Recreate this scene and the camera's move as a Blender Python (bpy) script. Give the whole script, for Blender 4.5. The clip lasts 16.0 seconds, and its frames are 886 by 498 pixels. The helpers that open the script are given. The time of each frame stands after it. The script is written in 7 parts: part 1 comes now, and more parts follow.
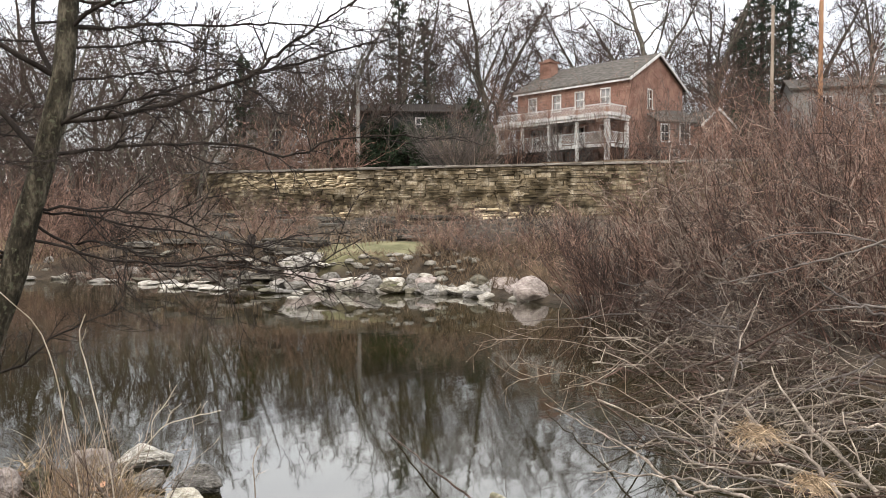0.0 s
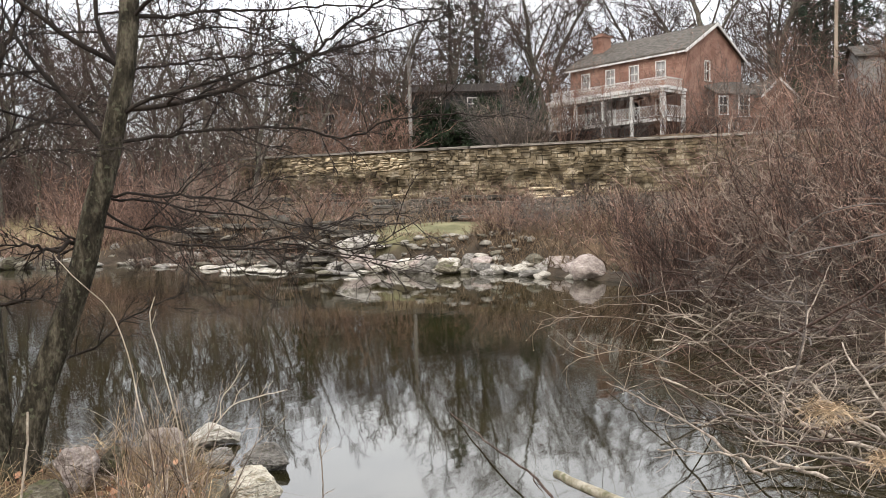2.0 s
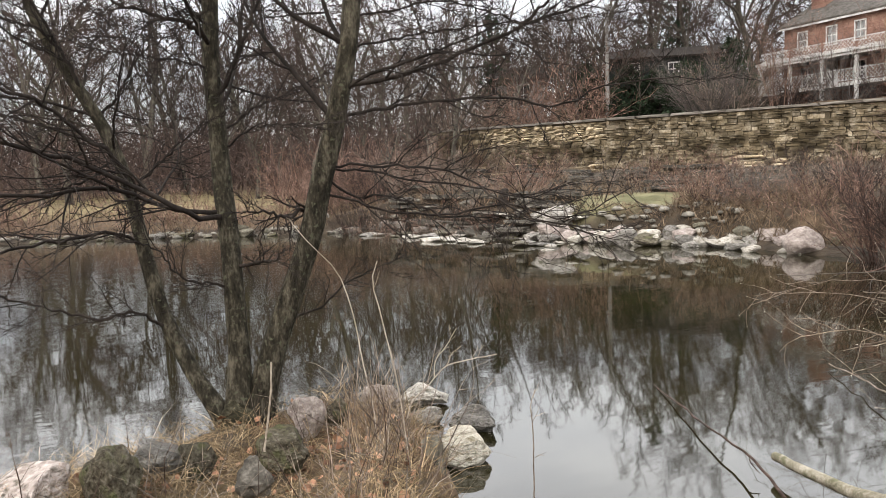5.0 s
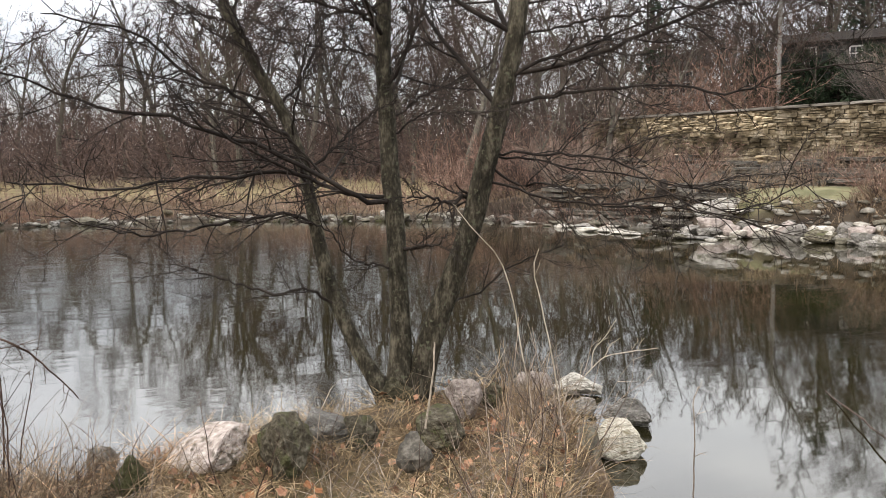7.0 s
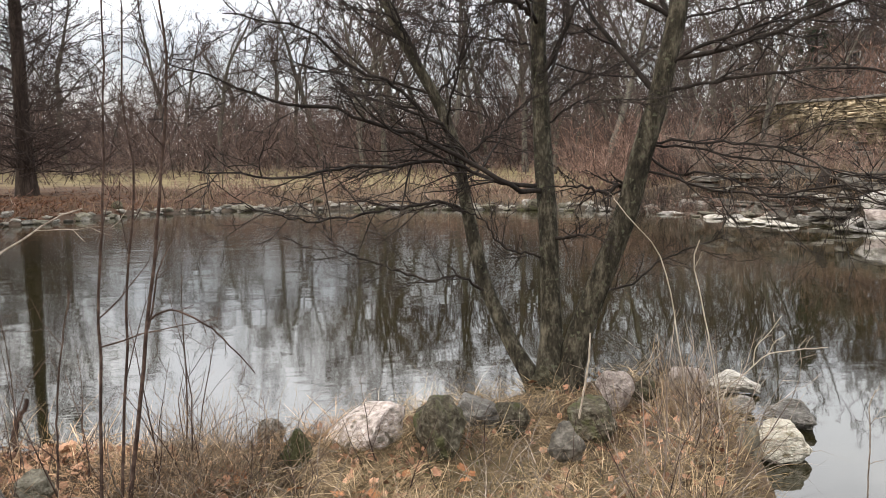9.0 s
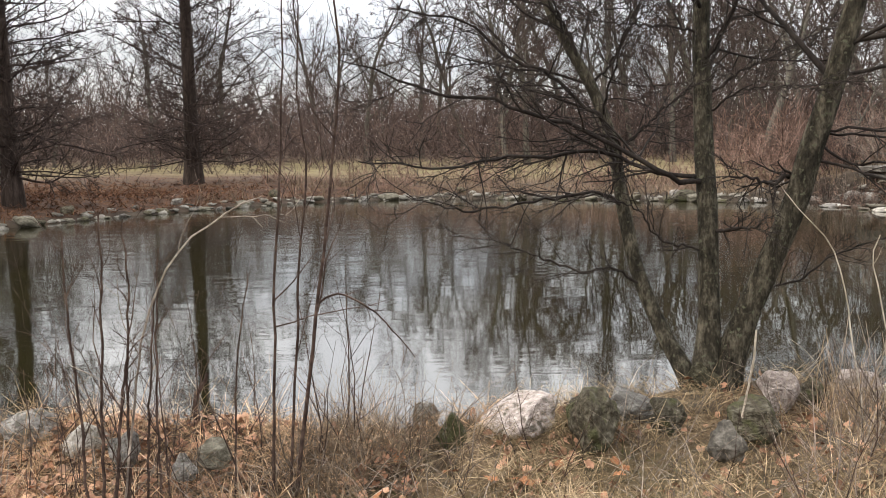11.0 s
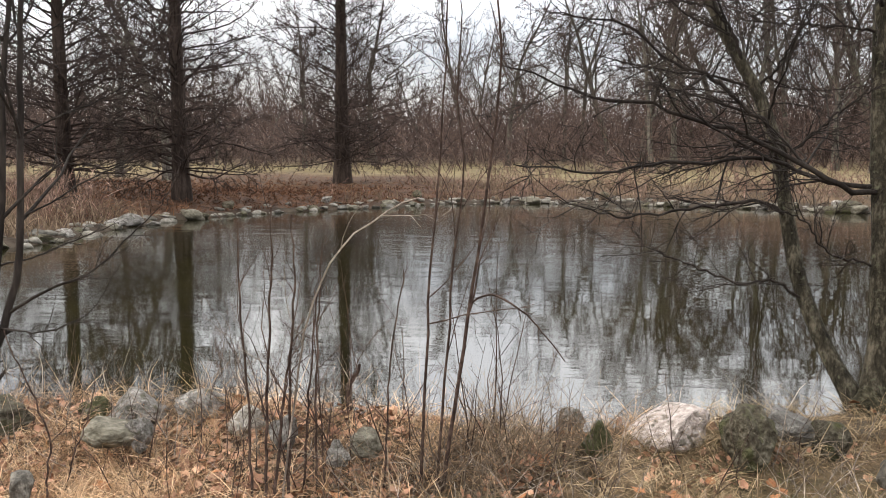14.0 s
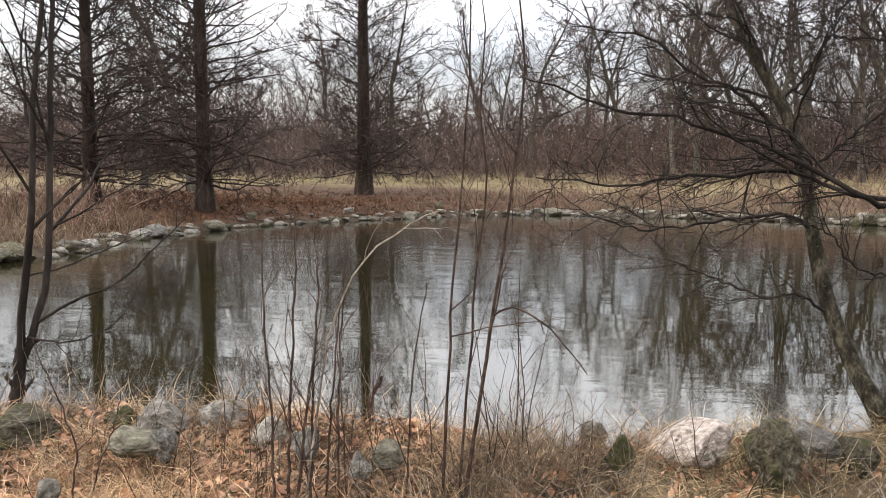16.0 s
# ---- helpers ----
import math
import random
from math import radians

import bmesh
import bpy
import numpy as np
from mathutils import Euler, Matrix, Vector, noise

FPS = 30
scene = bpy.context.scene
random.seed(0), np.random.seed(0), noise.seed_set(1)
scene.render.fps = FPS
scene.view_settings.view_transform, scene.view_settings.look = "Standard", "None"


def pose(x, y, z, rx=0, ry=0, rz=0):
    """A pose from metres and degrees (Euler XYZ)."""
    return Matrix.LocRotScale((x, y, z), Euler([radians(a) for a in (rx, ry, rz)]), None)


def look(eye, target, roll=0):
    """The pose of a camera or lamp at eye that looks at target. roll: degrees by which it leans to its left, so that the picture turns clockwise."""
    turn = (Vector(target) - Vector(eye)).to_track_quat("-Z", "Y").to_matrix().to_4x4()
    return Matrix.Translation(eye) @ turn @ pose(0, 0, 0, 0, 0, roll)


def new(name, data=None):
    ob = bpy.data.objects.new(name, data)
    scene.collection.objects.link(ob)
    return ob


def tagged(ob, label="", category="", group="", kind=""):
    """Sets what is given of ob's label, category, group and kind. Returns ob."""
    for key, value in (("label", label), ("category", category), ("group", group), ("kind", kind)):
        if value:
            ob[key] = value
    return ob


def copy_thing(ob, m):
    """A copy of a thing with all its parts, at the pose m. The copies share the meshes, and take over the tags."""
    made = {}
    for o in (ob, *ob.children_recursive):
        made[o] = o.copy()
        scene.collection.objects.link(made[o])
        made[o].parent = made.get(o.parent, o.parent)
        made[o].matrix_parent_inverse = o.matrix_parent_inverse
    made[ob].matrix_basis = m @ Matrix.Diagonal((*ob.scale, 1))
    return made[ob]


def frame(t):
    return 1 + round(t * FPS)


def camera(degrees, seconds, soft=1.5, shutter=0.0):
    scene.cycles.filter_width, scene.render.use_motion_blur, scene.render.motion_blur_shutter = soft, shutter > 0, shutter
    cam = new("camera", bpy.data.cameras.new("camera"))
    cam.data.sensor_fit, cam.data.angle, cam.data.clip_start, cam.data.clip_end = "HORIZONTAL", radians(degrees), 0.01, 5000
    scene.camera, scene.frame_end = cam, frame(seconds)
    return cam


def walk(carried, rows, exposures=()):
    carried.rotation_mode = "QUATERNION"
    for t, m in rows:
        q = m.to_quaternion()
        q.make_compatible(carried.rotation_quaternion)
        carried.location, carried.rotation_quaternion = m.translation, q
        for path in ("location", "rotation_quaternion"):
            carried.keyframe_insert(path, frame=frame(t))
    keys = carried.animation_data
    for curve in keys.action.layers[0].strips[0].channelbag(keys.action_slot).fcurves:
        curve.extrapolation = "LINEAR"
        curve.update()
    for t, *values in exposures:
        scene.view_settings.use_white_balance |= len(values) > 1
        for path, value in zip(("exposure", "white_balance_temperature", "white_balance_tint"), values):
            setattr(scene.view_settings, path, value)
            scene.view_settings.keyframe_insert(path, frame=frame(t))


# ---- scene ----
cam = camera(58.42, 16.0, soft=0.9)
PATH = [
    (0.0, 0.000, 0.000, 2.100, 88.28, 0.17, -0.00),
    (0.5, -0.018, 0.018, 2.101, 88.39, 0.29, 0.18),
    (1.0, -0.023, 0.013, 2.096, 88.11, 0.74, 1.09),
    (1.5, -0.027, 0.009, 2.092, 87.54, 1.21, 2.51),
    (2.0, -0.036, 0.014, 2.088, 86.92, 1.40, 3.85),
    (2.5, -0.051, 0.019, 2.082, 86.40, 1.43, 5.39),
    (3.0, -0.059, 0.015, 2.080, 86.12, 1.45, 7.18),
    (3.5, -0.065, 0.013, 2.075, 85.83, 1.47, 8.65),
    (4.0, -0.095, -0.006, 2.073, 85.62, 1.57, 11.21),
    (4.5, -0.127, -0.016, 2.070, 85.45, 1.68, 14.57),
    (5.0, -0.148, -0.037, 2.072, 85.22, 1.70, 17.72),
    (7.5, -0.214, -0.133, 2.071, 84.51, 0.80, 31.13),
    (8.0, -0.229, -0.155, 2.072, 84.43, 1.06, 33.60),
    (8.5, -0.250, -0.177, 2.073, 84.26, 0.95, 36.13),
    (9.0, -0.268, -0.197, 2.074, 83.94, 0.79, 38.69),
    (11.5, -0.323, -0.321, 2.081, 83.23, 1.13, 51.44),
    (12.0, -0.331, -0.343, 2.082, 83.05, 1.36, 54.00),
    (12.5, -0.343, -0.351, 2.084, 83.00, 1.30, 55.72),
    (13.0, -0.332, -0.366, 2.086, 83.29, 0.62, 56.79),
    (13.5, -0.332, -0.380, 2.087, 83.57, 0.05, 57.84),
    (14.0, -0.340, -0.385, 2.082, 83.64, -0.04, 58.90),
    (14.5, -0.336, -0.391, 2.087, 83.74, 0.05, 59.56),
    (15.0, -0.336, -0.394, 2.087, 84.00, 0.01, 59.85),
    (15.5, -0.338, -0.398, 2.088, 84.32, -0.14, 60.11),
    (16.0, -0.336, -0.400, 2.091, 84.45, -0.09, 60.41),
]
walk(cam, [(t, pose(*p)) for t, *p in PATH])
scene.view_settings.exposure = -0.24

# ---- light: bright overcast late-winter day ----
world = bpy.data.worlds.new("overcast_sky")
scene.world = world
world.use_nodes = True
_n, _l = world.node_tree.nodes, world.node_tree.links
_n.clear()
SUN_ELEV, SUN_AZ = radians(38), radians(200)
_sky = _n.new("ShaderNodeTexSky")
_sky.sky_type = "NISHITA"
_sky.sun_disc = False
_sky.sun_elevation, _sky.sun_rotation = SUN_ELEV, SUN_AZ
_sky.dust_density = 4.0
_bgs = _n.new("ShaderNodeBackground")
_bgs.inputs[1].default_value = 0.10
_l.new(_sky.outputs[0], _bgs.inputs[0])
_tc = _n.new("ShaderNodeTexCoord")
_mp = _n.new("ShaderNodeMapping")
_mp.inputs["Scale"].default_value = (1.0, 1.0, 2.6)
_l.new(_tc.outputs["Generated"], _mp.inputs["Vector"])
_nz = _n.new("ShaderNodeTexNoise")
_nz.inputs["Scale"].default_value, _nz.inputs["Detail"].default_value = 2.4, 6.0
_l.new(_mp.outputs[0], _nz.inputs["Vector"])
_cr = _n.new("ShaderNodeValToRGB")
_cr.color_ramp.elements[0].position, _cr.color_ramp.elements[0].color = 0.30, (0.61, 0.615, 0.65, 1)
_cr.color_ramp.elements[1].position, _cr.color_ramp.elements[1].color = 0.62, (1.0, 0.98, 0.955, 1)
_l.new(_nz.outputs["Fac"], _cr.inputs[0])
# an overcast sky is brighter overhead than at the horizon; the west has brightness added to lift the pond's reflections
_sx, _lift, _veil = _n.new("ShaderNodeSeparateXYZ"), _n.new("ShaderNodeMapRange"), _n.new("ShaderNodeMix")
_l.new(_tc.outputs["Generated"], _sx.inputs[0])
_lift.inputs["From Min"].default_value, _lift.inputs["From Max"].default_value = 0.13, 0.345
_lift.inputs["To Min"].default_value, _lift.inputs["To Max"].default_value = 0.46, 1.85
_l.new(_sx.outputs["Z"], _lift.inputs["Value"])
_veil.data_type, _veil.blend_type = "RGBA", "MULTIPLY"
_veil.clamp_result = False
_veil.inputs["Factor"].default_value = 1.0
_l.new(_cr.outputs[0], _veil.inputs["A"])
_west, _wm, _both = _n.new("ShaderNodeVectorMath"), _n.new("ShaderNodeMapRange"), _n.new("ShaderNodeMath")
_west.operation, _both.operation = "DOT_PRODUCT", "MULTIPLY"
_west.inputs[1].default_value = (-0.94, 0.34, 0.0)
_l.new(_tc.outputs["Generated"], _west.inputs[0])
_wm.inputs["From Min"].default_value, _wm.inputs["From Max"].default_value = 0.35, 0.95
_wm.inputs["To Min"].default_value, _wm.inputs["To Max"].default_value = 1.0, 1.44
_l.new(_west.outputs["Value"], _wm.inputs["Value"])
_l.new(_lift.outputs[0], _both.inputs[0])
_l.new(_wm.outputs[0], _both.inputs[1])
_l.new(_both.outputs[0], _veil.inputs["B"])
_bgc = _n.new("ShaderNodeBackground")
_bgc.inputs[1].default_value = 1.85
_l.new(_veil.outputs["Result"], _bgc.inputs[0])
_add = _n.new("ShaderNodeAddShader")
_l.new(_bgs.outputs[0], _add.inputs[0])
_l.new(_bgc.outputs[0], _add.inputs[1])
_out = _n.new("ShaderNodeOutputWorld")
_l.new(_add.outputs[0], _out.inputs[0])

_sl = bpy.data.lights.new("sun", "SUN")
_sl.energy, _sl.angle, _sl.color = 0.9, radians(25), (1.0, 0.96, 0.90)
_sun = new("sun", _sl)
_sun.matrix_world = look((0, 0, 40), (-math.sin(SUN_AZ) * 40 * math.cos(SUN_ELEV), -math.cos(SUN_AZ) * 40 * math.cos(SUN_ELEV), 40 - 40 * math.sin(SUN_ELEV)))

# ---- materials ----
def material(name, ramp, scale=4.0, detail=6.0, rough=0.85, bump=0.4, bump_scale=None, stretch=(1, 1, 1), spread=0.0, spots=None, distance=0.02, coords="Object", metal=0.0, island=0.0, spec=0.12):
    """Two scales of noise through a colour ramp, with fine relief. spread: change from object to object; island: from piece to piece; spots: (colour, scale, amount) of lichen or dirt."""
    m = bpy.data.materials.new(name)
    m.use_nodes = True
    n, l = m.node_tree.nodes, m.node_tree.links
    b = n["Principled BSDF"]
    b.inputs["Roughness"].default_value, b.inputs["Metallic"].default_value, b.inputs["Specular IOR Level"].default_value = rough, metal, spec
    tc, mp = n.new("ShaderNodeTexCoord"), n.new("ShaderNodeMapping")
    mp.inputs["Scale"].default_value = stretch
    l.new(tc.outputs[coords], mp.inputs["Vector"])
    big, fine = n.new("ShaderNodeTexNoise"), n.new("ShaderNodeTexNoise")
    big.inputs["Scale"].default_value, big.inputs["Detail"].default_value = scale, detail
    fine.inputs["Scale"].default_value, fine.inputs["Detail"].default_value = bump_scale or scale * 7, 4.0
    for t in (big, fine):
        l.new(mp.outputs[0], t.inputs["Vector"])
    mix = n.new("ShaderNodeMix")
    mix.inputs["Factor"].default_value = 0.35
    l.new(big.outputs["Fac"], mix.inputs["A"])
    l.new(fine.outputs["Fac"], mix.inputs["B"])
    cr = n.new("ShaderNodeValToRGB")
    e = cr.color_ramp.elements
    e[0].position, e[1].position = 0.34, 0.66
    e[0].color, e[1].color = (*ramp[0], 1), (*ramp[-1], 1)
    for k, c in enumerate(ramp[1:-1]):
        e.new(0.34 + 0.32 * (k + 1) / (len(ramp) - 1)).color = (*c, 1)
    l.new(mix.outputs["Result"], cr.inputs[0])
    col = cr.outputs[0]
    if spots:
        sn, sr, sm = n.new("ShaderNodeTexNoise"), n.new("ShaderNodeValToRGB"), n.new("ShaderNodeMix")
        sn.inputs["Scale"].default_value, sn.inputs["Detail"].default_value = spots[1], 5.0
        l.new(tc.outputs[coords], sn.inputs["Vector"])
        sr.color_ramp.elements[0].position, sr.color_ramp.elements[1].position = 0.62 - spots[2] * 0.3, 0.70 - spots[2] * 0.2
        l.new(sn.outputs["Fac"], sr.inputs[0])
        sm.data_type = "RGBA"
        l.new(sr.outputs[0], sm.inputs["Factor"])
        l.new(col, sm.inputs["A"])
        sm.inputs["B"].default_value = (*spots[0], 1)
        col = sm.outputs["Result"]
    for amount, node, socket in ((spread, "ShaderNodeObjectInfo", "Random"), (island, "ShaderNodeNewGeometry", "Random Per Island")):
        if amount:
            oi, mr, hs = n.new(node), n.new("ShaderNodeMapRange"), n.new("ShaderNodeHueSaturation")
            mr.inputs["To Min"].default_value, mr.inputs["To Max"].default_value = 1 - amount, 1 + amount
            l.new(oi.outputs[socket], mr.inputs["Value"])
            l.new(mr.outputs[0], hs.inputs["Value"])
            l.new(col, hs.inputs["Color"])
            col = hs.outputs[0]
    l.new(col, b.inputs["Base Color"])
    if bump:
        bp = n.new("ShaderNodeBump")
        bp.inputs["Strength"].default_value, bp.inputs["Distance"].default_value = bump, distance
        l.new(fine.outputs["Fac"], bp.inputs["Height"])
        l.new(bp.outputs[0], b.inputs["Normal"])
    return m


BARK = material("bark_grey", [(0.034, 0.028, 0.023), (0.082, 0.069, 0.057), (0.155, 0.137, 0.116)], 9, bump=0.7, bump_scale=40, stretch=(1, 1, 0.35), spots=((0.13, 0.135, 0.10), 7, 0.25))
BARK_NEAR = material("bark_fissured", [(0.010, 0.0085, 0.0060), (0.036, 0.031, 0.021), (0.125, 0.110, 0.080)], 16, detail=9, bump=1.0, bump_scale=60, stretch=(1, 1, 0.42), spots=((0.085, 0.085, 0.056), 26.0, 0.10), distance=0.025)
BARK_DARK = material("bark_dark", [(0.010, 0.008, 0.0065), (0.024, 0.019, 0.016), (0.048, 0.039, 0.032)], 6, bump=0.7, bump_scale=30, stretch=(1, 1, 0.3))
BARK_RED = material("bark_cypress", [(0.014, 0.0095, 0.0075), (0.034, 0.024, 0.019), (0.070, 0.052, 0.042)], 5, bump=0.8, bump_scale=22, stretch=(1, 1, 0.18))
TWIG = material("twig_brown", [(0.015, 0.0105, 0.0085), (0.037, 0.026, 0.0215), (0.088, 0.065, 0.054)], 3, bump=0.0, island=0.3)
UNDER = material("undergrowth_twig", [(0.028, 0.018, 0.0142), (0.080, 0.054, 0.044), (0.175, 0.127, 0.105)], 0.6, bump=0.0, island=0.45)
TWIG_WOOD = material("twig_woodland", [(0.026, 0.0175, 0.0142), (0.060, 0.042, 0.034), (0.116, 0.085, 0.070)], 3, bump=0.0, island=0.4)
TWIG_GREY = material("twig_grey", [(0.06, 0.050, 0.045), (0.10, 0.086, 0.077), (0.15, 0.132, 0.118)], 3, bump=0.0, island=0.35)
TIP_RED = material("twig_tip_russet", [(0.042, 0.024, 0.018), (0.145, 0.088, 0.066), (0.36, 0.25, 0.195)], 2, bump=0.0, island=0.65)
TIP_TAN = material("twig_tip_tan", [(0.070, 0.053, 0.042), (0.18, 0.140, 0.112), (0.36, 0.295, 0.24)], 2, bump=0.0, island=0.6)
TIP_MAUVE = material("twig_tip_mauve", [(0.046, 0.028, 0.025), (0.12, 0.078, 0.066), (0.26, 0.185, 0.165)], 2, bump=0.0, island=0.6)
TWIG_RED = material("twig_russet", [(0.036, 0.022, 0.018), (0.085, 0.053, 0.043), (0.17, 0.113, 0.093)], 2, bump=0.0, island=0.5)
DEADWOOD = material("bleached_branch", [(0.058, 0.045, 0.036), (0.175, 0.143, 0.115), (0.44, 0.38, 0.315)], 5, bump=0.3, bump_scale=50, island=0.55)
BLEACHED = material("bleached_stalk", [(0.20, 0.165, 0.125), (0.34, 0.29, 0.23), (0.48, 0.42, 0.35)], 9, bump=0.2, bump_scale=60)
STRAW = material("dry_straw", [(0.17, 0.100, 0.056), (0.47, 0.315, 0.188), (0.76, 0.57, 0.375)], 3, bump=0.0, island=0.55)
ROCK = material("pond_boulder", [(0.085, 0.078, 0.068), (0.21, 0.195, 0.175), (0.40, 0.38, 0.345)], 5, detail=10, bump=1.0, bump_scale=16, distance=0.06, spread=0.3, spots=((0.10, 0.096, 0.070), 6.0, 0.2))
ROCK_PALE = material("pale_boulder", [(0.21, 0.19, 0.155), (0.43, 0.40, 0.345), (0.64, 0.61, 0.55)], 6, detail=10, bump=1.0, bump_scale=15, distance=0.06, spread=0.12, spots=((0.15, 0.13, 0.09), 4.0, 0.2))
ROCK_PINK = material("pink_granite", [(0.27, 0.22, 0.19), (0.48, 0.41, 0.365), (0.68, 0.61, 0.56)], 9, detail=10, bump=1.0, bump_scale=16, spots=((0.16, 0.14, 0.11), 6.0, 0.3), distance=0.06)
ROCK_MOSS = material("mossy_boulder", [(0.036, 0.030, 0.020), (0.092, 0.080, 0.056), (0.22, 0.20, 0.155)], 7, detail=10, bump=1.0, bump_scale=15, distance=0.06, spread=0.25, spots=((0.085, 0.085, 0.042), 3.5, 0.35))
SLATE = material("dark_ledge_stone", [(0.030, 0.027, 0.022), (0.075, 0.068, 0.057), (0.17, 0.155, 0.13)], 3, bump=0.5, bump_scale=14, spread=0.4)

# ---- mesh tools ----
def link(name, mesh, mat, parent=None, label=""):
    if mat is not None and not mesh.materials:
        mesh.materials.append(mat)
    ob = new(name, mesh)
    if parent is not None:
        ob.parent = parent
    return tagged(ob, label)


def part(name, bm, mat, parent, label=""):
    me = bpy.data.meshes.new(name)
    bm.to_mesh(me)
    bm.free()
    return link(name, me, mat, parent, label)


def thing(name, label, category, at=(0, 0, 0), group="", kind=""):
    e = new(name)
    e.empty_display_size = 0.2
    e.location = at
    return tagged(e, label, category, group, kind)


def array_mesh(name, verts, faces, smooth=True):
    """A mesh from arrays: vertices (N, 3) and faces (F, 3 or 4)."""
    me = bpy.data.meshes.new(name)
    sets = [np.asarray(f, dtype=np.int32) for f in (faces if isinstance(faces, list) else [faces]) if len(f)]
    flat = np.concatenate([f.ravel() for f in sets])
    sizes = np.concatenate([np.full(len(f), f.shape[1]) for f in sets])
    me.vertices.add(len(verts))
    me.vertices.foreach_set("co", np.asarray(verts, dtype=np.float32).ravel())
    me.loops.add(flat.size)
    me.loops.foreach_set("vertex_index", flat)
    me.polygons.add(len(sizes))
    me.polygons.foreach_set("loop_start", (np.cumsum(sizes) - sizes).astype(np.int32))
    if smooth:
        me.polygons.foreach_set("use_smooth", np.ones(len(sizes), dtype=bool))
    me.update(calc_edges=True)
    return me


def unit(v):
    return v / np.maximum(np.linalg.norm(v, axis=-1, keepdims=True), 1e-9)


def tubes(name, groups):
    """One mesh out of groups (P (B, n, 3), R (B, n), sides) of round, tapering limbs."""
    vs, fs, ts, base = [], [], [], 0
    for P, R, k in groups:
        B, n, _ = P.shape
        if B == 0:
            continue
        T = np.empty_like(P)
        T[:, 1:-1] = P[:, 2:] - P[:, :-2]
        T[:, 0], T[:, -1] = P[:, 1] - P[:, 0], P[:, -1] - P[:, -2]
        T = unit(T)
        ref = np.where(np.abs(T[:, :1, 2:3]) > 0.8, np.array([[[1.0, 0.13, 0.0]]]), np.array([[[0.0, 0.09, 1.0]]]))
        U = unit(ref - (ref * T).sum(-1, keepdims=True) * T)
        V = np.cross(T, U)
        a = np.arange(k) * 2 * math.pi / k
        ring = P[:, :, None] + R[:, :, None, None] * (U[:, :, None] * np.cos(a)[None, None, :, None] + V[:, :, None] * np.sin(a)[None, None, :, None])
        if n == 2 and k == 3:  # short end twigs run out to a point
            vs.append(np.concatenate([ring[:, 0], P[:, 1:]], 1).reshape(-1, 3))
            j = np.arange(B)[:, None, None] * 4 + base
            ts.append((j + np.array([[0, 1, 3], [1, 2, 3], [2, 0, 3]])).reshape(-1, 3))
            base += B * 4
            continue
        vs.append(ring.reshape(-1, 3))
        i = (np.arange(B)[:, None, None] * n + np.arange(n - 1)[None, :, None]) * k
        s, s2 = np.arange(k)[None, None, :], (np.arange(k)[None, None, :] + 1) % k
        q = np.stack([i + s, i + s2, i + k + s2, i + k + s], -1).reshape(-1, 4) + base
        fs.append(q)
        base += B * n * k
    return array_mesh(name, np.concatenate(vs), fs + ts)


def run(rng, start, way, length, r0, seg, wob, up, tip=0.25):
    """Limbs that start at start, head way and wander: P (B, seg + 1, 3), R. up: how they bend to the sky, or down if negative."""
    B = len(start)
    P = np.empty((B, seg + 1, 3))
    P[:, 0] = start
    d = unit(way)
    for k in range(seg):
        d = unit(d + rng.normal(0, wob, (B, 3)) + np.array([0, 0, up]))
        P[:, k + 1] = P[:, k] + d * (length / seg)[:, None]
    R = r0[:, None] * np.linspace(1, tip, seg + 1)[None, :] ** 0.9
    return P, R


def side(rng, P, R, L, n, t0=0.2, t1=1.0, ang=50, var=12, lenf=0.5, radf=0.6, seg=4, wob=0.12, up=0.0, tip=0.25, fade=0.6, rmin=0.0):
    """n side limbs on each limb of P."""
    B, m, _ = P.shape
    t = t0 + (t1 - t0) * (np.arange(n)[None, :] + rng.uniform(0, 1, (B, n))) / n
    x = np.clip(t, 0, 0.999) * (m - 1)
    i = x.astype(int)
    f = (x - i)[..., None]
    b = np.arange(B)[:, None]
    p0, p1 = P[b, i], P[b, i + 1]
    pos = p0 + (p1 - p0) * f
    rad = R[b, i] + (R[b, i + 1] - R[b, i]) * f[..., 0]
    T = unit(p1 - p0)
    W = rng.normal(0, 1, (B, n, 3))
    W = unit(W - (W * T).sum(-1, keepdims=True) * T)
    a = np.radians(rng.normal(ang, var, (B, n)))[..., None]
    way = T * np.cos(a) + W * np.sin(a)
    length = L[:, None] * lenf * (1 - fade * t) * rng.uniform(0.6, 1.3, (B, n))
    r0 = np.maximum(rad * radf * rng.uniform(0.75, 1.1, (B, n)), rmin)
    N = B * n
    Q, S = run(rng, pos.reshape(N, 3), way.reshape(N, 3), length.reshape(N), r0.reshape(N), seg, wob, up, tip)
    return Q, S, length.reshape(N)


def smooth_line(points, n):
    """n points along a Catmull-Rom curve through the given ones."""
    p = np.array(points, float)
    p = np.vstack([2 * p[0] - p[1], p, 2 * p[-1] - p[-2]])
    knots = np.concatenate([[0], np.cumsum(np.linalg.norm(np.diff(p[1:-1], axis=0), axis=1))])
    u = np.minimum(np.interp(np.linspace(0, knots[-1], n), knots, np.arange(len(knots))), len(p) - 3 - 1e-6)
    i = u.astype(int)
    t = (u - i)[:, None]
    a, b, c, d = p[i], p[i + 1], p[i + 2], p[i + 3]
    return 0.5 * (2 * b + (c - a) * t + (2 * a - 5 * b + 4 * c - d) * t ** 2 + (3 * b - a - 3 * c + d) * t ** 3)


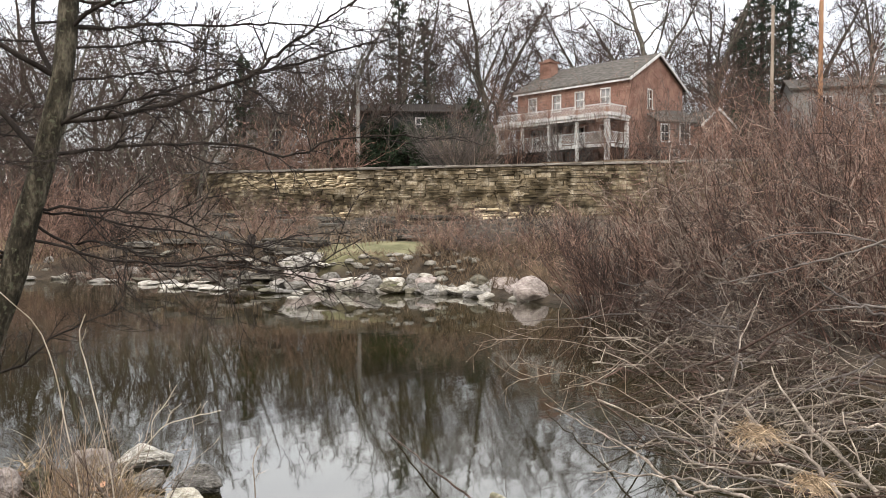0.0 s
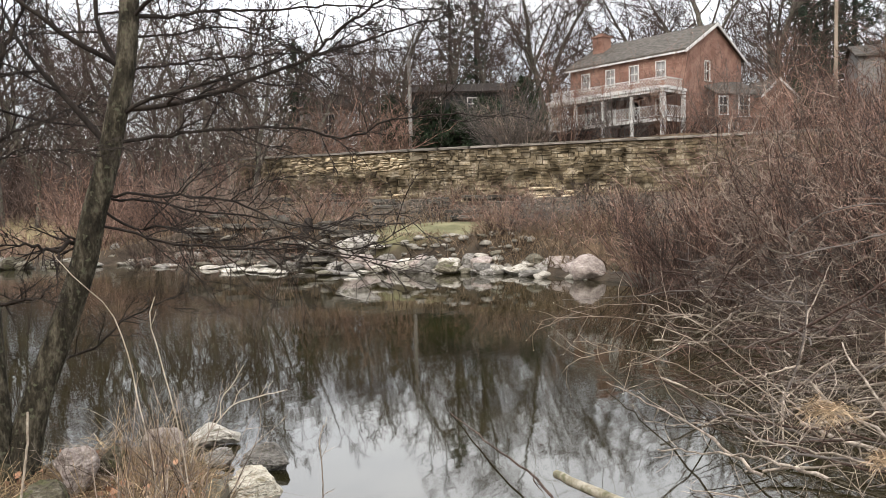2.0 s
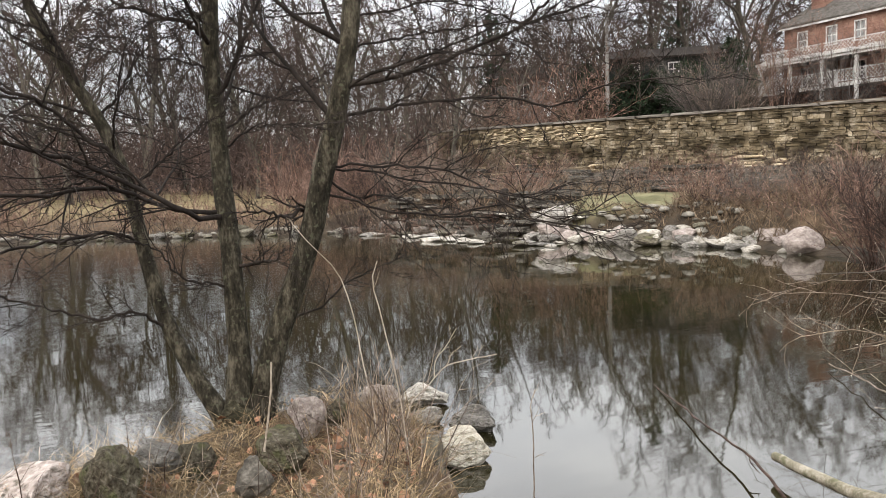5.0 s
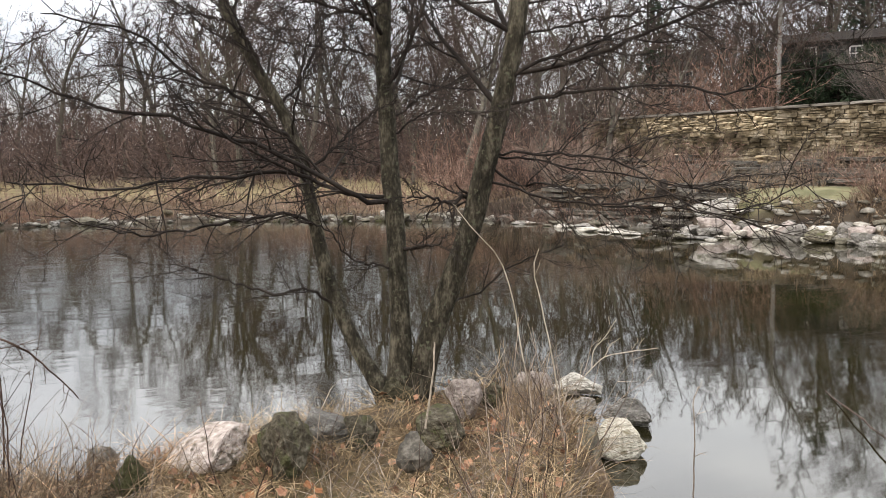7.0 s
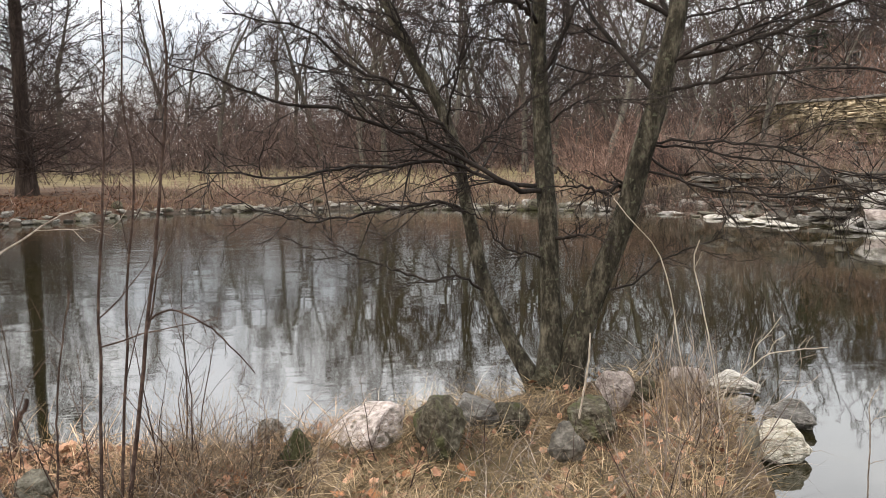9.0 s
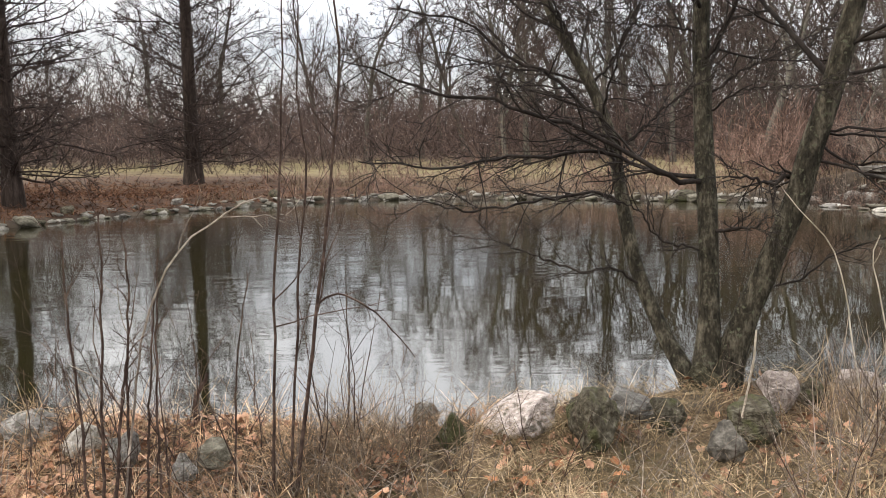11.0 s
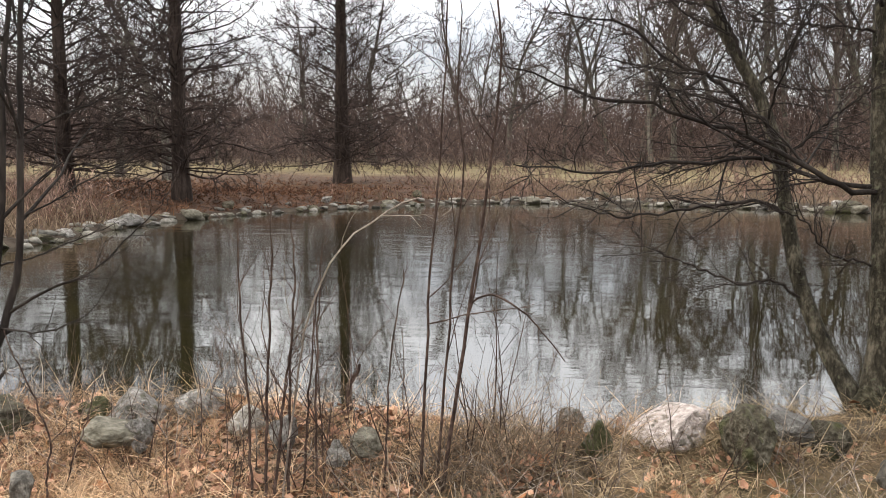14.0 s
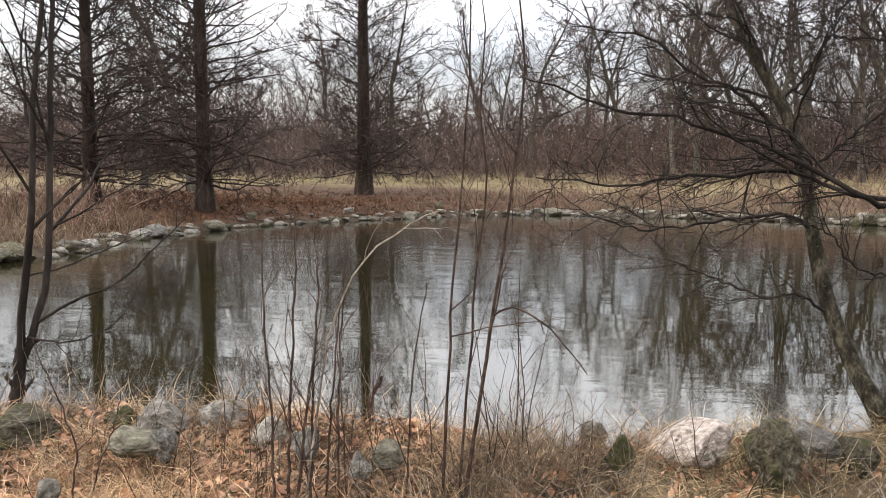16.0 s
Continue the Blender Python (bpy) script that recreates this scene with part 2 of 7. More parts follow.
def limb(points, r0, r1, n=14, jitter=0.0, seed=0):
    P = smooth_line(points, n)
    if jitter:
        P[1:] += np.random.default_rng(seed).normal(0, jitter, (n - 1, 3))
    return P[None], (np.linspace(1, 0, n) ** 0.85 * (r0 - r1) + r1)[None], np.array([np.linalg.norm(np.diff(P, axis=0), axis=1).sum()])


def box(bm, x0, x1, y0, y1, z0, z1):
    v = [bm.verts.new((x, y, z)) for z in (z0, z1) for x, y in ((x0, y0), (x1, y0), (x1, y1), (x0, y1))]
    for f in ((3, 2, 1, 0), (4, 5, 6, 7), (0, 1, 5, 4), (1, 2, 6, 5), (2, 3, 7, 6), (3, 0, 4, 7)):
        bm.faces.new([v[k] for k in f])


def boxes(*list_of):
    bm = bmesh.new()
    for b in list_of:
        box(bm, *b)
    return bm


def stone_mesh(name, seed, sub=3, rough=0.22, facets=7, wedge=0.0):
    """A boulder: a ball cut by random planes, then worn and pitted; 1 x 1 x 1 m, resting on z = 0."""
    r = np.random.default_rng(seed)
    bm = bmesh.new()
    bmesh.ops.create_icosphere(bm, subdivisions=sub, radius=0.5)
    cuts = [(unit(r.normal(0, 1, 3) * np.array([1, 1, 0.8])), r.uniform(0.24, 0.40)) for _ in range(facets)]
    off = Vector(r.uniform(-50, 50, 3))
    for v in bm.verts:
        c = np.array(v.co)
        for nrm, dist in cuts:
            over = c @ nrm - dist
            if over > 0:
                c = c - nrm * over * 0.93
        k = 1 + rough * (noise.noise(Vector(c) * 2.0 + off) * 0.8 + noise.noise(Vector(c) * 5.0 + off) * 0.45 + noise.noise(Vector(c) * 13.0 + off) * 0.14)
        v.co = Vector(c * k)
    c = np.array([v.co for v in bm.verts])
    lo, hi = c.min(0), c.max(0)
    for v, q in zip(bm.verts, (c - lo) / (hi - lo)):
        v.co = Vector((q[0] - 0.5, q[1] - 0.5, q[2] * (1 - wedge * (1 - q[0]))))
    me = bpy.data.meshes.new(name)
    bm.to_mesh(me)
    bm.free()
    me.polygons.foreach_set("use_smooth", np.ones(len(me.polygons), dtype=bool))
    return me


def slab_mesh(name, seed):
    """A rough split stone, 1 x 1 x 1, resting on z = 0."""
    r = np.random.default_rng(seed)
    bm = boxes((-0.5, 0.5, -0.5, 0.5, 0, 1))
    bmesh.ops.bevel(bm, geom=list(bm.edges), offset=0.07, segments=1, affect="EDGES")
    for v in bm.verts:
        v.co += Vector(r.uniform(-0.06, 0.06, 3))
    me = bpy.data.meshes.new(name)
    bm.to_mesh(me)
    bm.free()
    return me


def ribbons(name, root, way, length, width, bend, seg=3, rng=None):
    """Blades of dry grass: root (N, 3), way (N, 3); they taper and bow towards the ground by bend."""
    N = len(root)
    P = np.empty((N, seg + 1, 3))
    P[:, 0] = root
    d = unit(way)
    for k in range(seg):
        P[:, k + 1] = P[:, k] + d * (length / seg)[:, None]
        d = unit(d + np.stack([np.zeros(N), np.zeros(N), -bend], -1) + (rng.normal(0, 0.12, (N, 3)) if rng is not None else 0))
    s = unit(np.cross(way, rng.normal(0, 1, (N, 3))))
    w = width[:, None] * np.linspace(1, 0.15, seg + 1)[None, :] / 2
    V = np.stack([P - s[:, None] * w[..., None], P + s[:, None] * w[..., None]], 2).reshape(-1, 3)
    i = (np.arange(N)[:, None] * (seg + 1) + np.arange(seg)[None, :]).ravel() * 2
    return array_mesh(name, V, np.stack([i, i + 1, i + 3, i + 2], -1))

# ---- the lie of the land ----
POND = np.array([
    (-1.3, 3.3), (-1.42, 4.1), (-1.6, 4.75), (-2.0, 5.6), (-2.6, 6.05), (-3.2, 5.9), (-3.55, 5.35), (-3.72, 4.88), (-3.88, 4.4), (-4.1, 3.9), (-4.3, 3.4), (-4.45, 2.9),
    (-5.1, 2.3), (-6.0, 1.4), (-6.65, 0.55), (-7.05, -0.3), (-9.0, -3.0), (-12, -8), (-16, -12), (-19, -7), (-21.1, -0.3), (-22.7, 1.6), (-26.0, 3.5),
    (-28.7, 5.8), (-30.8, 9.6), (-32.2, 15.2), (-33.2, 19.3), (-31.9, 23.2), (-28.2, 26.2), (-23.2, 28.9), (-18.7, 30.3), (-13.6, 32), (-10.6, 31.0),
    (-7.4, 29.0), (-4.6, 26.5), (-1.5, 24.9), (1.3, 23.3), (2.4, 21.6), (3.3, 20.8), (4.6, 19.4), (5.6, 16), (5.6, 12), (5.2, 8.5), (4.6, 5.5), (3.4, 3.4), (1.2, 2.4), (-0.6, 2.5)])
WALL_A, WALL_B = np.array([-10.4, 37.7]), np.array([16.0, 30.4])
_wd = (WALL_B - WALL_A) / np.linalg.norm(WALL_B - WALL_A)
_wn = np.array([-_wd[1], _wd[0]])  # away from the pond
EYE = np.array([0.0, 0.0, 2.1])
# scale about the eye for far things, chosen to fit the view
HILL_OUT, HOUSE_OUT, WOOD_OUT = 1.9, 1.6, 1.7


def shore(p):
    """Signed distance of points (N, 2) to the pond's edge, negative over water."""
    a, b = POND, np.roll(POND, -1, 0)
    best, inside = np.full(len(p), 1e9), np.zeros(len(p), bool)
    for (ax, ay), (bx, by) in zip(a, b):
        dx, dy = bx - ax, by - ay
        t = np.clip(((p[:, 0] - ax) * dx + (p[:, 1] - ay) * dy) / (dx * dx + dy * dy), 0, 1)
        best = np.minimum(best, np.hypot(p[:, 0] - ax - t * dx, p[:, 1] - ay - t * dy))
        if abs(dy) > 1e-9:
            hit = ((ay > p[:, 1]) != (by > p[:, 1])) & (p[:, 0] < dx * (p[:, 1] - ay) / dy + ax)
            inside ^= hit
    return np.where(inside, -best, best)


def step(x, a, b):
    t = np.clip((x - a) / (b - a), 0, 1)
    return t * t * (3 - 2 * t)


def waves(x, y, s, k=0.0):
    return np.sin(x * s + 1.3 * np.sin(y * s * 0.7 + k)) * np.cos(y * s * 1.1 + 0.8 * np.sin(x * s * 0.6 + k * 2))


def land(x, y):
    """Height of the ground at arrays x, y."""
    x, y = np.asarray(x, float), np.asarray(y, float)
    shp = x.shape
    p = np.stack([x.ravel(), y.ravel()], -1)
    x, y = p[:, 0], p[:, 1]
    d = shore(p)
    far = step(np.hypot(x + 1, y), 11, 17)
    near_h = -0.25 + 0.60 * step(d, -0.20, 0.30) + 0.14 * step(d, 0.3, 1.5)
    far_h = -0.25 + 0.42 * step(d, -0.6, 0.5) + 0.45 * step(d, 0.4, 3.0) + 0.35 * step(d, 3, 12) + 1.35 * step(d, 9, 45) + 3.0 * step(d, 60, 200)
    h = near_h * (1 - far) + far_h * far
    h = np.where(d < -0.3, np.maximum(-0.25 - 0.35 * step(-d, 0.3, 4), -0.8), h)
    # the hill with the house, north of the pond
    s = (x - WALL_A[0]) * _wd[0] + (y - WALL_A[1]) * _wd[1]
    w = (x - WALL_A[0]) * _wn[0] + (y - WALL_A[1]) * _wn[1]
    slope = 0.18 + 0.95 * step(w, -11.0, -8.8) + 0.35 * step(w, -8.8, -5.2) + 0.90 * step(w, -5.4, -0.8) + 2.35 * step(w, 0.15, 0.5) + 0.7 * step(w, 2, 22) + 4 * step(w, 40, 160)
    mask = step(s, -7.0, 0.5) * step(d, 0.15, 1.2)
    h = np.where(d > 0, h * (1 - mask) + slope * mask, h)
    h = h + np.where(d > 0.3, 1, 0) * (0.03 * waves(x, y, 1.7) + 0.015 * waves(x, y, 5.1, 1.0)) + far * np.where(d > 3, 1, 0) * 0.10 * waves(x, y, 0.35, 2.0)
    return h.reshape(shp)


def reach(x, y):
    """Factor by which a place is pushed out from the eye: the hill with the wall and the house, and the woods, keep
    their look from the camera.
    """
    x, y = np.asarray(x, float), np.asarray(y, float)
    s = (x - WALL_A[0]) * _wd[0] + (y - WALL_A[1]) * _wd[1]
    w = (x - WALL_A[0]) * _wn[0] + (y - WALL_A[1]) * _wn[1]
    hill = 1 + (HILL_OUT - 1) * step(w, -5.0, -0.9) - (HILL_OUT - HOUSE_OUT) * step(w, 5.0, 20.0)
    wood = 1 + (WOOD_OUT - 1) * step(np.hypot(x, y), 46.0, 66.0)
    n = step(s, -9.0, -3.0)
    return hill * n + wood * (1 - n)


def height(x, y):
    return float(land(np.array([x]), np.array([y]))[0])


def spaced(stops):
    """Grid lines: stops of (from, to, pitch)."""
    out = []
    for a, b, p in stops:
        out.append(np.linspace(a, b, max(1, round((b - a) / p)), endpoint=False))
    return np.concatenate(out + [[stops[-1][1]]])


gx = spaced([(-900, -200, 70), (-200, -60, 8), (-60, -14, 0.7), (-14, -8, 0.35), (-8, 0, 0.10), (0, 8, 0.25), (8, 45, 0.8), (45, 200, 9), (200, 900, 70)])
gy = spaced([(-300, -60, 30), (-60, -4, 2.5), (-4, 0, 0.25), (0, 7, 0.10), (7, 20, 0.5), (20, 42, 0.3), (42, 90, 1.0), (90, 240, 9), (240, 1200, 80)])
GX, GY = np.meshgrid(gx, gy, indexing="ij")
GZ = land(GX, GY)
ni, nj = GX.shape
_i = (np.arange(ni - 1)[:, None] * nj + np.arange(nj - 1)[None, :]).ravel()
ground_mesh = array_mesh("ground", np.stack([GX, GY, GZ], -1).reshape(-1, 3), np.stack([_i, _i + nj, _i + nj + 1, _i + 1], -1))
_d = shore(np.stack([GX.ravel(), GY.ravel()], -1))
_s = (GX.ravel() - WALL_A[0]) * _wd[0] + (GY.ravel() - WALL_A[1]) * _wd[1]
_w = (GX.ravel() - WALL_A[0]) * _wn[0] + (GY.ravel() - WALL_A[1]) * _wn[1]
_r = np.hypot(GX.ravel(), GY.ravel())
_lawn = step(_w, -8.9, -8.5) * (1 - step(_w, -5.4, -4.9)) * step(_s, 7.6, 8.4) * (1 - step(_s, 11.6, 12.4))  # mown green strip by the ledges
_meadow = (1 - step(_s, -12, -4)) * step(_d, 5.0, 8.0) * (1 - step(_d, 26, 34)) * step(_r, 20, 26)
_mulch = np.exp(-((GX.ravel() + 34) ** 2 + (GY.ravel() - 9) ** 2) / 150) * step(_d, 0.3, 1.0) * 1.8 + np.exp(-((GX.ravel() + 39) ** 2 + (GY.ravel() - 16) ** 2) / 100) * step(_d, 0.3, 1.0) * 1.7
_green = (1 - step(np.hypot(GX.ravel() + 2.6, GY.ravel() - 3.2), 0.5, 1.6)) * (_r < 12)
_mud = (1 - step(_d, 0.6, 2.2)) * step(_r, 12, 18)
_dark_ground = step(GX.ravel(), 2.6, 4.4) * step(_d, -0.2, 0.1) * (1 - step(_d, 7.0, 10.0)) * step(GY.ravel(), 3.0, 5.0) * (1 - step(GY.ravel(), 24.0, 27.0))
_strand = step(_w, -10.5, -8.5) * (1 - step(_w, -0.6, 0.0)) * step(_s, -4.0, -1.5) * (1 - step(_s, 17.0, 20.0)) * (1 - _lawn) * 0.8
_strand = np.maximum(_strand, step(_w, 0.3, 0.8) * (1 - step(_w, 26.0, 34.0)) * step(_s, -6.0, -2.0) * 0.7)
# darker ground: eastern bank, water's edge, slope below the wall and behind it
_dark_ground = np.maximum(_dark_ground, np.maximum(_mud, _strand))
for nm, val in (("mould", _dark_ground), ("lawn", _lawn), ("meadow", _meadow), ("mulch", np.clip(_mulch, 0, 1)), ("green", _green)):
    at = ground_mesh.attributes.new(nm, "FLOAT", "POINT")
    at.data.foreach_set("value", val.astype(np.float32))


def ground_material():
    m = material("leaf_litter_ground", [(0.042, 0.028, 0.018), (0.105, 0.070, 0.043), (0.20, 0.137, 0.085)], 1.2, detail=9, bump=0.9, bump_scale=24, distance=0.04, spots=((0.070, 0.055, 0.038), 2.2, 0.35))
    n, l = m.node_tree.nodes, m.node_tree.links
    b = n["Principled BSDF"]
    col = b.inputs["Base Color"].links[0].from_socket
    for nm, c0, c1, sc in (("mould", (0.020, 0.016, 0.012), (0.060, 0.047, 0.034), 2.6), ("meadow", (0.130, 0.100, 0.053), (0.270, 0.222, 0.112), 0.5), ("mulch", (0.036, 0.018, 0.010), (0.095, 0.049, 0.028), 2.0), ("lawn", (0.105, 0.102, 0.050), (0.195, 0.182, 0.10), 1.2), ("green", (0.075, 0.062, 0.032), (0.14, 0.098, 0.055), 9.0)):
        at, nz, cr, mx, mu = n.new("ShaderNodeAttribute"), n.new("ShaderNodeTexNoise"), n.new("ShaderNodeValToRGB"), n.new("ShaderNodeMix"), n.new("ShaderNodeMath")
        at.attribute_name = nm
        nz.inputs["Scale"].default_value, nz.inputs["Detail"].default_value = sc, 7.0
        tc = n.new("ShaderNodeTexCoord")
        l.new(tc.outputs["Object"], nz.inputs["Vector"])
        cr.color_ramp.elements[0].position, cr.color_ramp.elements[1].position = 0.36, 0.64
        cr.color_ramp.elements[0].color, cr.color_ramp.elements[1].color = (*c0, 1), (*c1, 1)
        l.new(nz.outputs["Fac"], cr.inputs[0])
        mx.data_type = "RGBA"
        mu.operation = "MULTIPLY"
        mu.inputs[1].default_value = 0.92
        l.new(at.outputs["Fac"], mu.inputs[0])
        l.new(mu.outputs[0], mx.inputs["Factor"])
        l.new(col, mx.inputs["A"])
        l.new(cr.outputs[0], mx.inputs["B"])
        col = mx.outputs["Result"]
    l.new(col, b.inputs["Base Color"])
    return m


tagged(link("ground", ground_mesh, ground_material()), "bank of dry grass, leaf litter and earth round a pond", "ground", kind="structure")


def water_material():
    m = bpy.data.materials.new("pond_water")
    m.use_nodes = True
    n, l = m.node_tree.nodes, m.node_tree.links
    b = n["Principled BSDF"]
    b.inputs["Roughness"].default_value, b.inputs["IOR"].default_value = 0.03, 1.52
    tc, mp = n.new("ShaderNodeTexCoord"), n.new("ShaderNodeMapping")
    mp.vector_type = "TEXTURE"
    mp.inputs["Rotation"].default_value, mp.inputs["Scale"].default_value = (0, 0, radians(52)), (2.4, 0.75, 1)
    l.new(tc.outputs["Object"], mp.inputs["Vector"])
    silt, cr = n.new("ShaderNodeTexNoise"), n.new("ShaderNodeValToRGB")
    silt.inputs["Scale"].default_value, silt.inputs["Detail"].default_value = 0.5, 6.0
    l.new(tc.outputs["Object"], silt.inputs["Vector"])
    cr.color_ramp.elements[0].color, cr.color_ramp.elements[1].color = (0.0085, 0.0076, 0.0030, 1), (0.020, 0.0175, 0.0068, 1)
    cr.color_ramp.elements[0].position, cr.color_ramp.elements[1].position = 0.35, 0.7
    l.new(silt.outputs["Fac"], cr.inputs[0])
    l.new(cr.outputs[0], b.inputs["Base Color"])
    # fine ripples, stronger in wind-touched patches
    r1, r2, patch, pr = n.new("ShaderNodeTexNoise"), n.new("ShaderNodeTexNoise"), n.new("ShaderNodeTexNoise"), n.new("ShaderNodeMapRange")
    r1.inputs["Scale"].default_value, r1.inputs["Detail"].default_value = 4.2, 2.0
    r2.inputs["Scale"].default_value, r2.inputs["Detail"].default_value = 1.1, 2.0
    patch.inputs["Scale"].default_value = 0.16
    for t in (r1, r2):
        l.new(mp.outputs[0], t.inputs["Vector"])
    l.new(tc.outputs["Object"], patch.inputs["Vector"])
    pr.inputs["From Min"].default_value, pr.inputs["From Max"].default_value = 0.42, 0.62
    pr.inputs["To Min"].default_value, pr.inputs["To Max"].default_value = 0.10, 1.0
    l.new(patch.outputs["Fac"], pr.inputs["Value"])
    b1, b2 = n.new("ShaderNodeBump"), n.new("ShaderNodeBump")
    b1.inputs["Distance"].default_value, b2.inputs["Distance"].default_value = 0.0016, 0.040
    l.new(pr.outputs[0], b1.inputs["Strength"])
    l.new(r1.outputs["Fac"], b1.inputs["Height"])
    l.new(r2.outputs["Fac"], b2.inputs["Height"])
    l.new(b2.outputs[0], b1.inputs["Normal"])
    rr = n.new("ShaderNodeMapRange")
    rr.inputs["From Min"].default_value, rr.inputs["From Max"].default_value = 0.40, 0.64
    rr.inputs["To Min"].default_value, rr.inputs["To Max"].default_value = 0.026, 0.050
    l.new(patch.outputs["Fac"], rr.inputs["Value"])
    # the open western end lies in the wind
    sx, wind, total = n.new("ShaderNodeSeparateXYZ"), n.new("ShaderNodeMapRange"), n.new("ShaderNodeMath")
    l.new(tc.outputs["Object"], sx.inputs[0])
    wind.inputs["From Min"].default_value, wind.inputs["From Max"].default_value = -7.0, -17.0
    wind.inputs["To Min"].default_value, wind.inputs["To Max"].default_value = 0.0, 0.045
    l.new(sx.outputs["X"], wind.inputs["Value"])
    swell = n.new("ShaderNodeMapRange")
    swell.inputs["From Min"].default_value, swell.inputs["From Max"].default_value = -6.0, -16.0
    swell.inputs["To Min"].default_value, swell.inputs["To Max"].default_value = 0.05, 0.26
    l.new(sx.outputs["X"], swell.inputs["Value"])
    l.new(swell.outputs[0], b2.inputs["Strength"])
    total.operation = "ADD"
    l.new(rr.outputs[0], total.inputs[0])
    l.new(wind.outputs[0], total.inputs[1])
    l.new(total.outputs[0], b.inputs["Roughness"])
    l.new(b1.outputs[0], b.inputs["Normal"])
    return m


_bm = bmesh.new()
_bm.faces.new([_bm.verts.new((x, y, 0)) for x, y in np.array([(-45, -16), (9, -16), (9, 36), (-45, 36)])])
_me = bpy.data.meshes.new("water")
_bm.to_mesh(_me)
_bm.free()
tagged(link("water", _me, water_material()), "still brown pond water with faint ripples", "water", kind="structure")

# ---- retaining wall of split limestone ----
WALL_STONE = material("wall_limestone", [(0.095, 0.074, 0.046), (0.28, 0.225, 0.145), (0.62, 0.545, 0.42)], 2.4, bump=0.8, bump_scale=14, spread=0.5, island=0.5, spots=((0.085, 0.066, 0.038), 1.1, 0.48))
COPING = material("coping_stone", [(0.08, 0.072, 0.062), (0.15, 0.135, 0.115), (0.24, 0.22, 0.19)], 2.5, bump=0.5, spread=0.15)
MORTAR = material("dark_joint", [(0.09, 0.074, 0.05), (0.17, 0.14, 0.095), (0.27, 0.225, 0.155)], 5)
_ang = math.degrees(math.atan2(_wd[1], _wd[0]))
WALL_LEN = float(np.linalg.norm(WALL_B - WALL_A))
wall = thing("retaining_wall", "long retaining wall of yellowish split limestone courses with flat coping", "wall", (WALL_A[0], WALL_A[1], 0), kind="structure")
wall.rotation_euler = (0, 0, radians(_ang))
part("wall_core", boxes((-2.55, WALL_LEN, 0.14, 0.55, 1.2, 4.60)), MORTAR, wall)
_r = random.Random(3)
_stones = [slab_mesh("wall_stone", k) for k in range(6)]
for m in _stones:
    m.materials.append(WALL_STONE)
_far = []
# panels a few stones wide, each with courses of its own, so that no joint runs the whole length
x0 = -2.65
while x0 < WALL_LEN:
    x1 = x0 + _r.uniform(0.4, 1.1)
    z = 2.05 if x0 > 1.0 else 1.1
    while z < 4.58:
        h = min(_r.choice((0.04, 0.05, 0.065, 0.08, 0.10, 0.13, 0.19)), 4.60 - z)
        jog = _r.uniform(-0.16, 0.16)
        x = x0 + jog
        while x < x1 + jog - 0.05:
            ln = min(_r.uniform(0.14, 0.55), x1 + jog - x + _r.uniform(-0.02, 0.14))
            args = (x + ln / 2, 0.17 + _r.uniform(-0.07, 0.04), z, ln - 0.018, 0.3, (h - 0.012) * _r.uniform(0.8, 1.04))
            if 0.5 < x < 6.5 and z >= 3.75:
                o = link("stone", _r.choice(_stones), WALL_STONE, wall)
                o.location, o.scale = args[:3], args[3:]
                o.rotation_euler = (0, _r.uniform(-0.03, 0.03), _r.choice((0, math.pi)))
            else:
                _far.append(args)
            x += ln
        z += h
    x0 = x1
_bm = bmesh.new()
for cx, cy, cz, sx, sy, sz in _far:
    box(_bm, cx - sx / 2, cx + sx / 2, cy - sy / 2, cy + sy / 2, cz, cz + sz)
tagged(part("stonework", _bm, WALL_STONE, wall), kind="stuff")
x = -2.75
while x < WALL_LEN:
    ln = _r.uniform(0.9, 1.5)
    o = link("coping_slab", _stones[_r.randrange(6)], COPING, wall)
    o.data = _stones[_r.randrange(6)].copy()
    o.data.materials.clear()
    o.data.materials.append(COPING)
    o.location, o.scale = (x + ln / 2, 0.24, 4.60), (ln - 0.012, 0.66, 0.11)
    x += ln

# dark ledges that step up from the lawn to the wall
ledge = thing("rock_ledge", "stepped outcrop of thin dark slate slabs below a wall", "rock ledge", (WALL_A[0], WALL_A[1], 0), kind="structure")
ledge.rotation_euler = (0, 0, radians(_ang))
_slabs = [slab_mesh("ledge_slab", 20 + k) for k in range(5)]
_tan_slabs = [slab_mesh("ledge_slab", 30 + k) for k in range(4)]
for m in _slabs:
    m.materials.append(SLATE)
for m in _tan_slabs:
    m.materials.append(WALL_STONE)
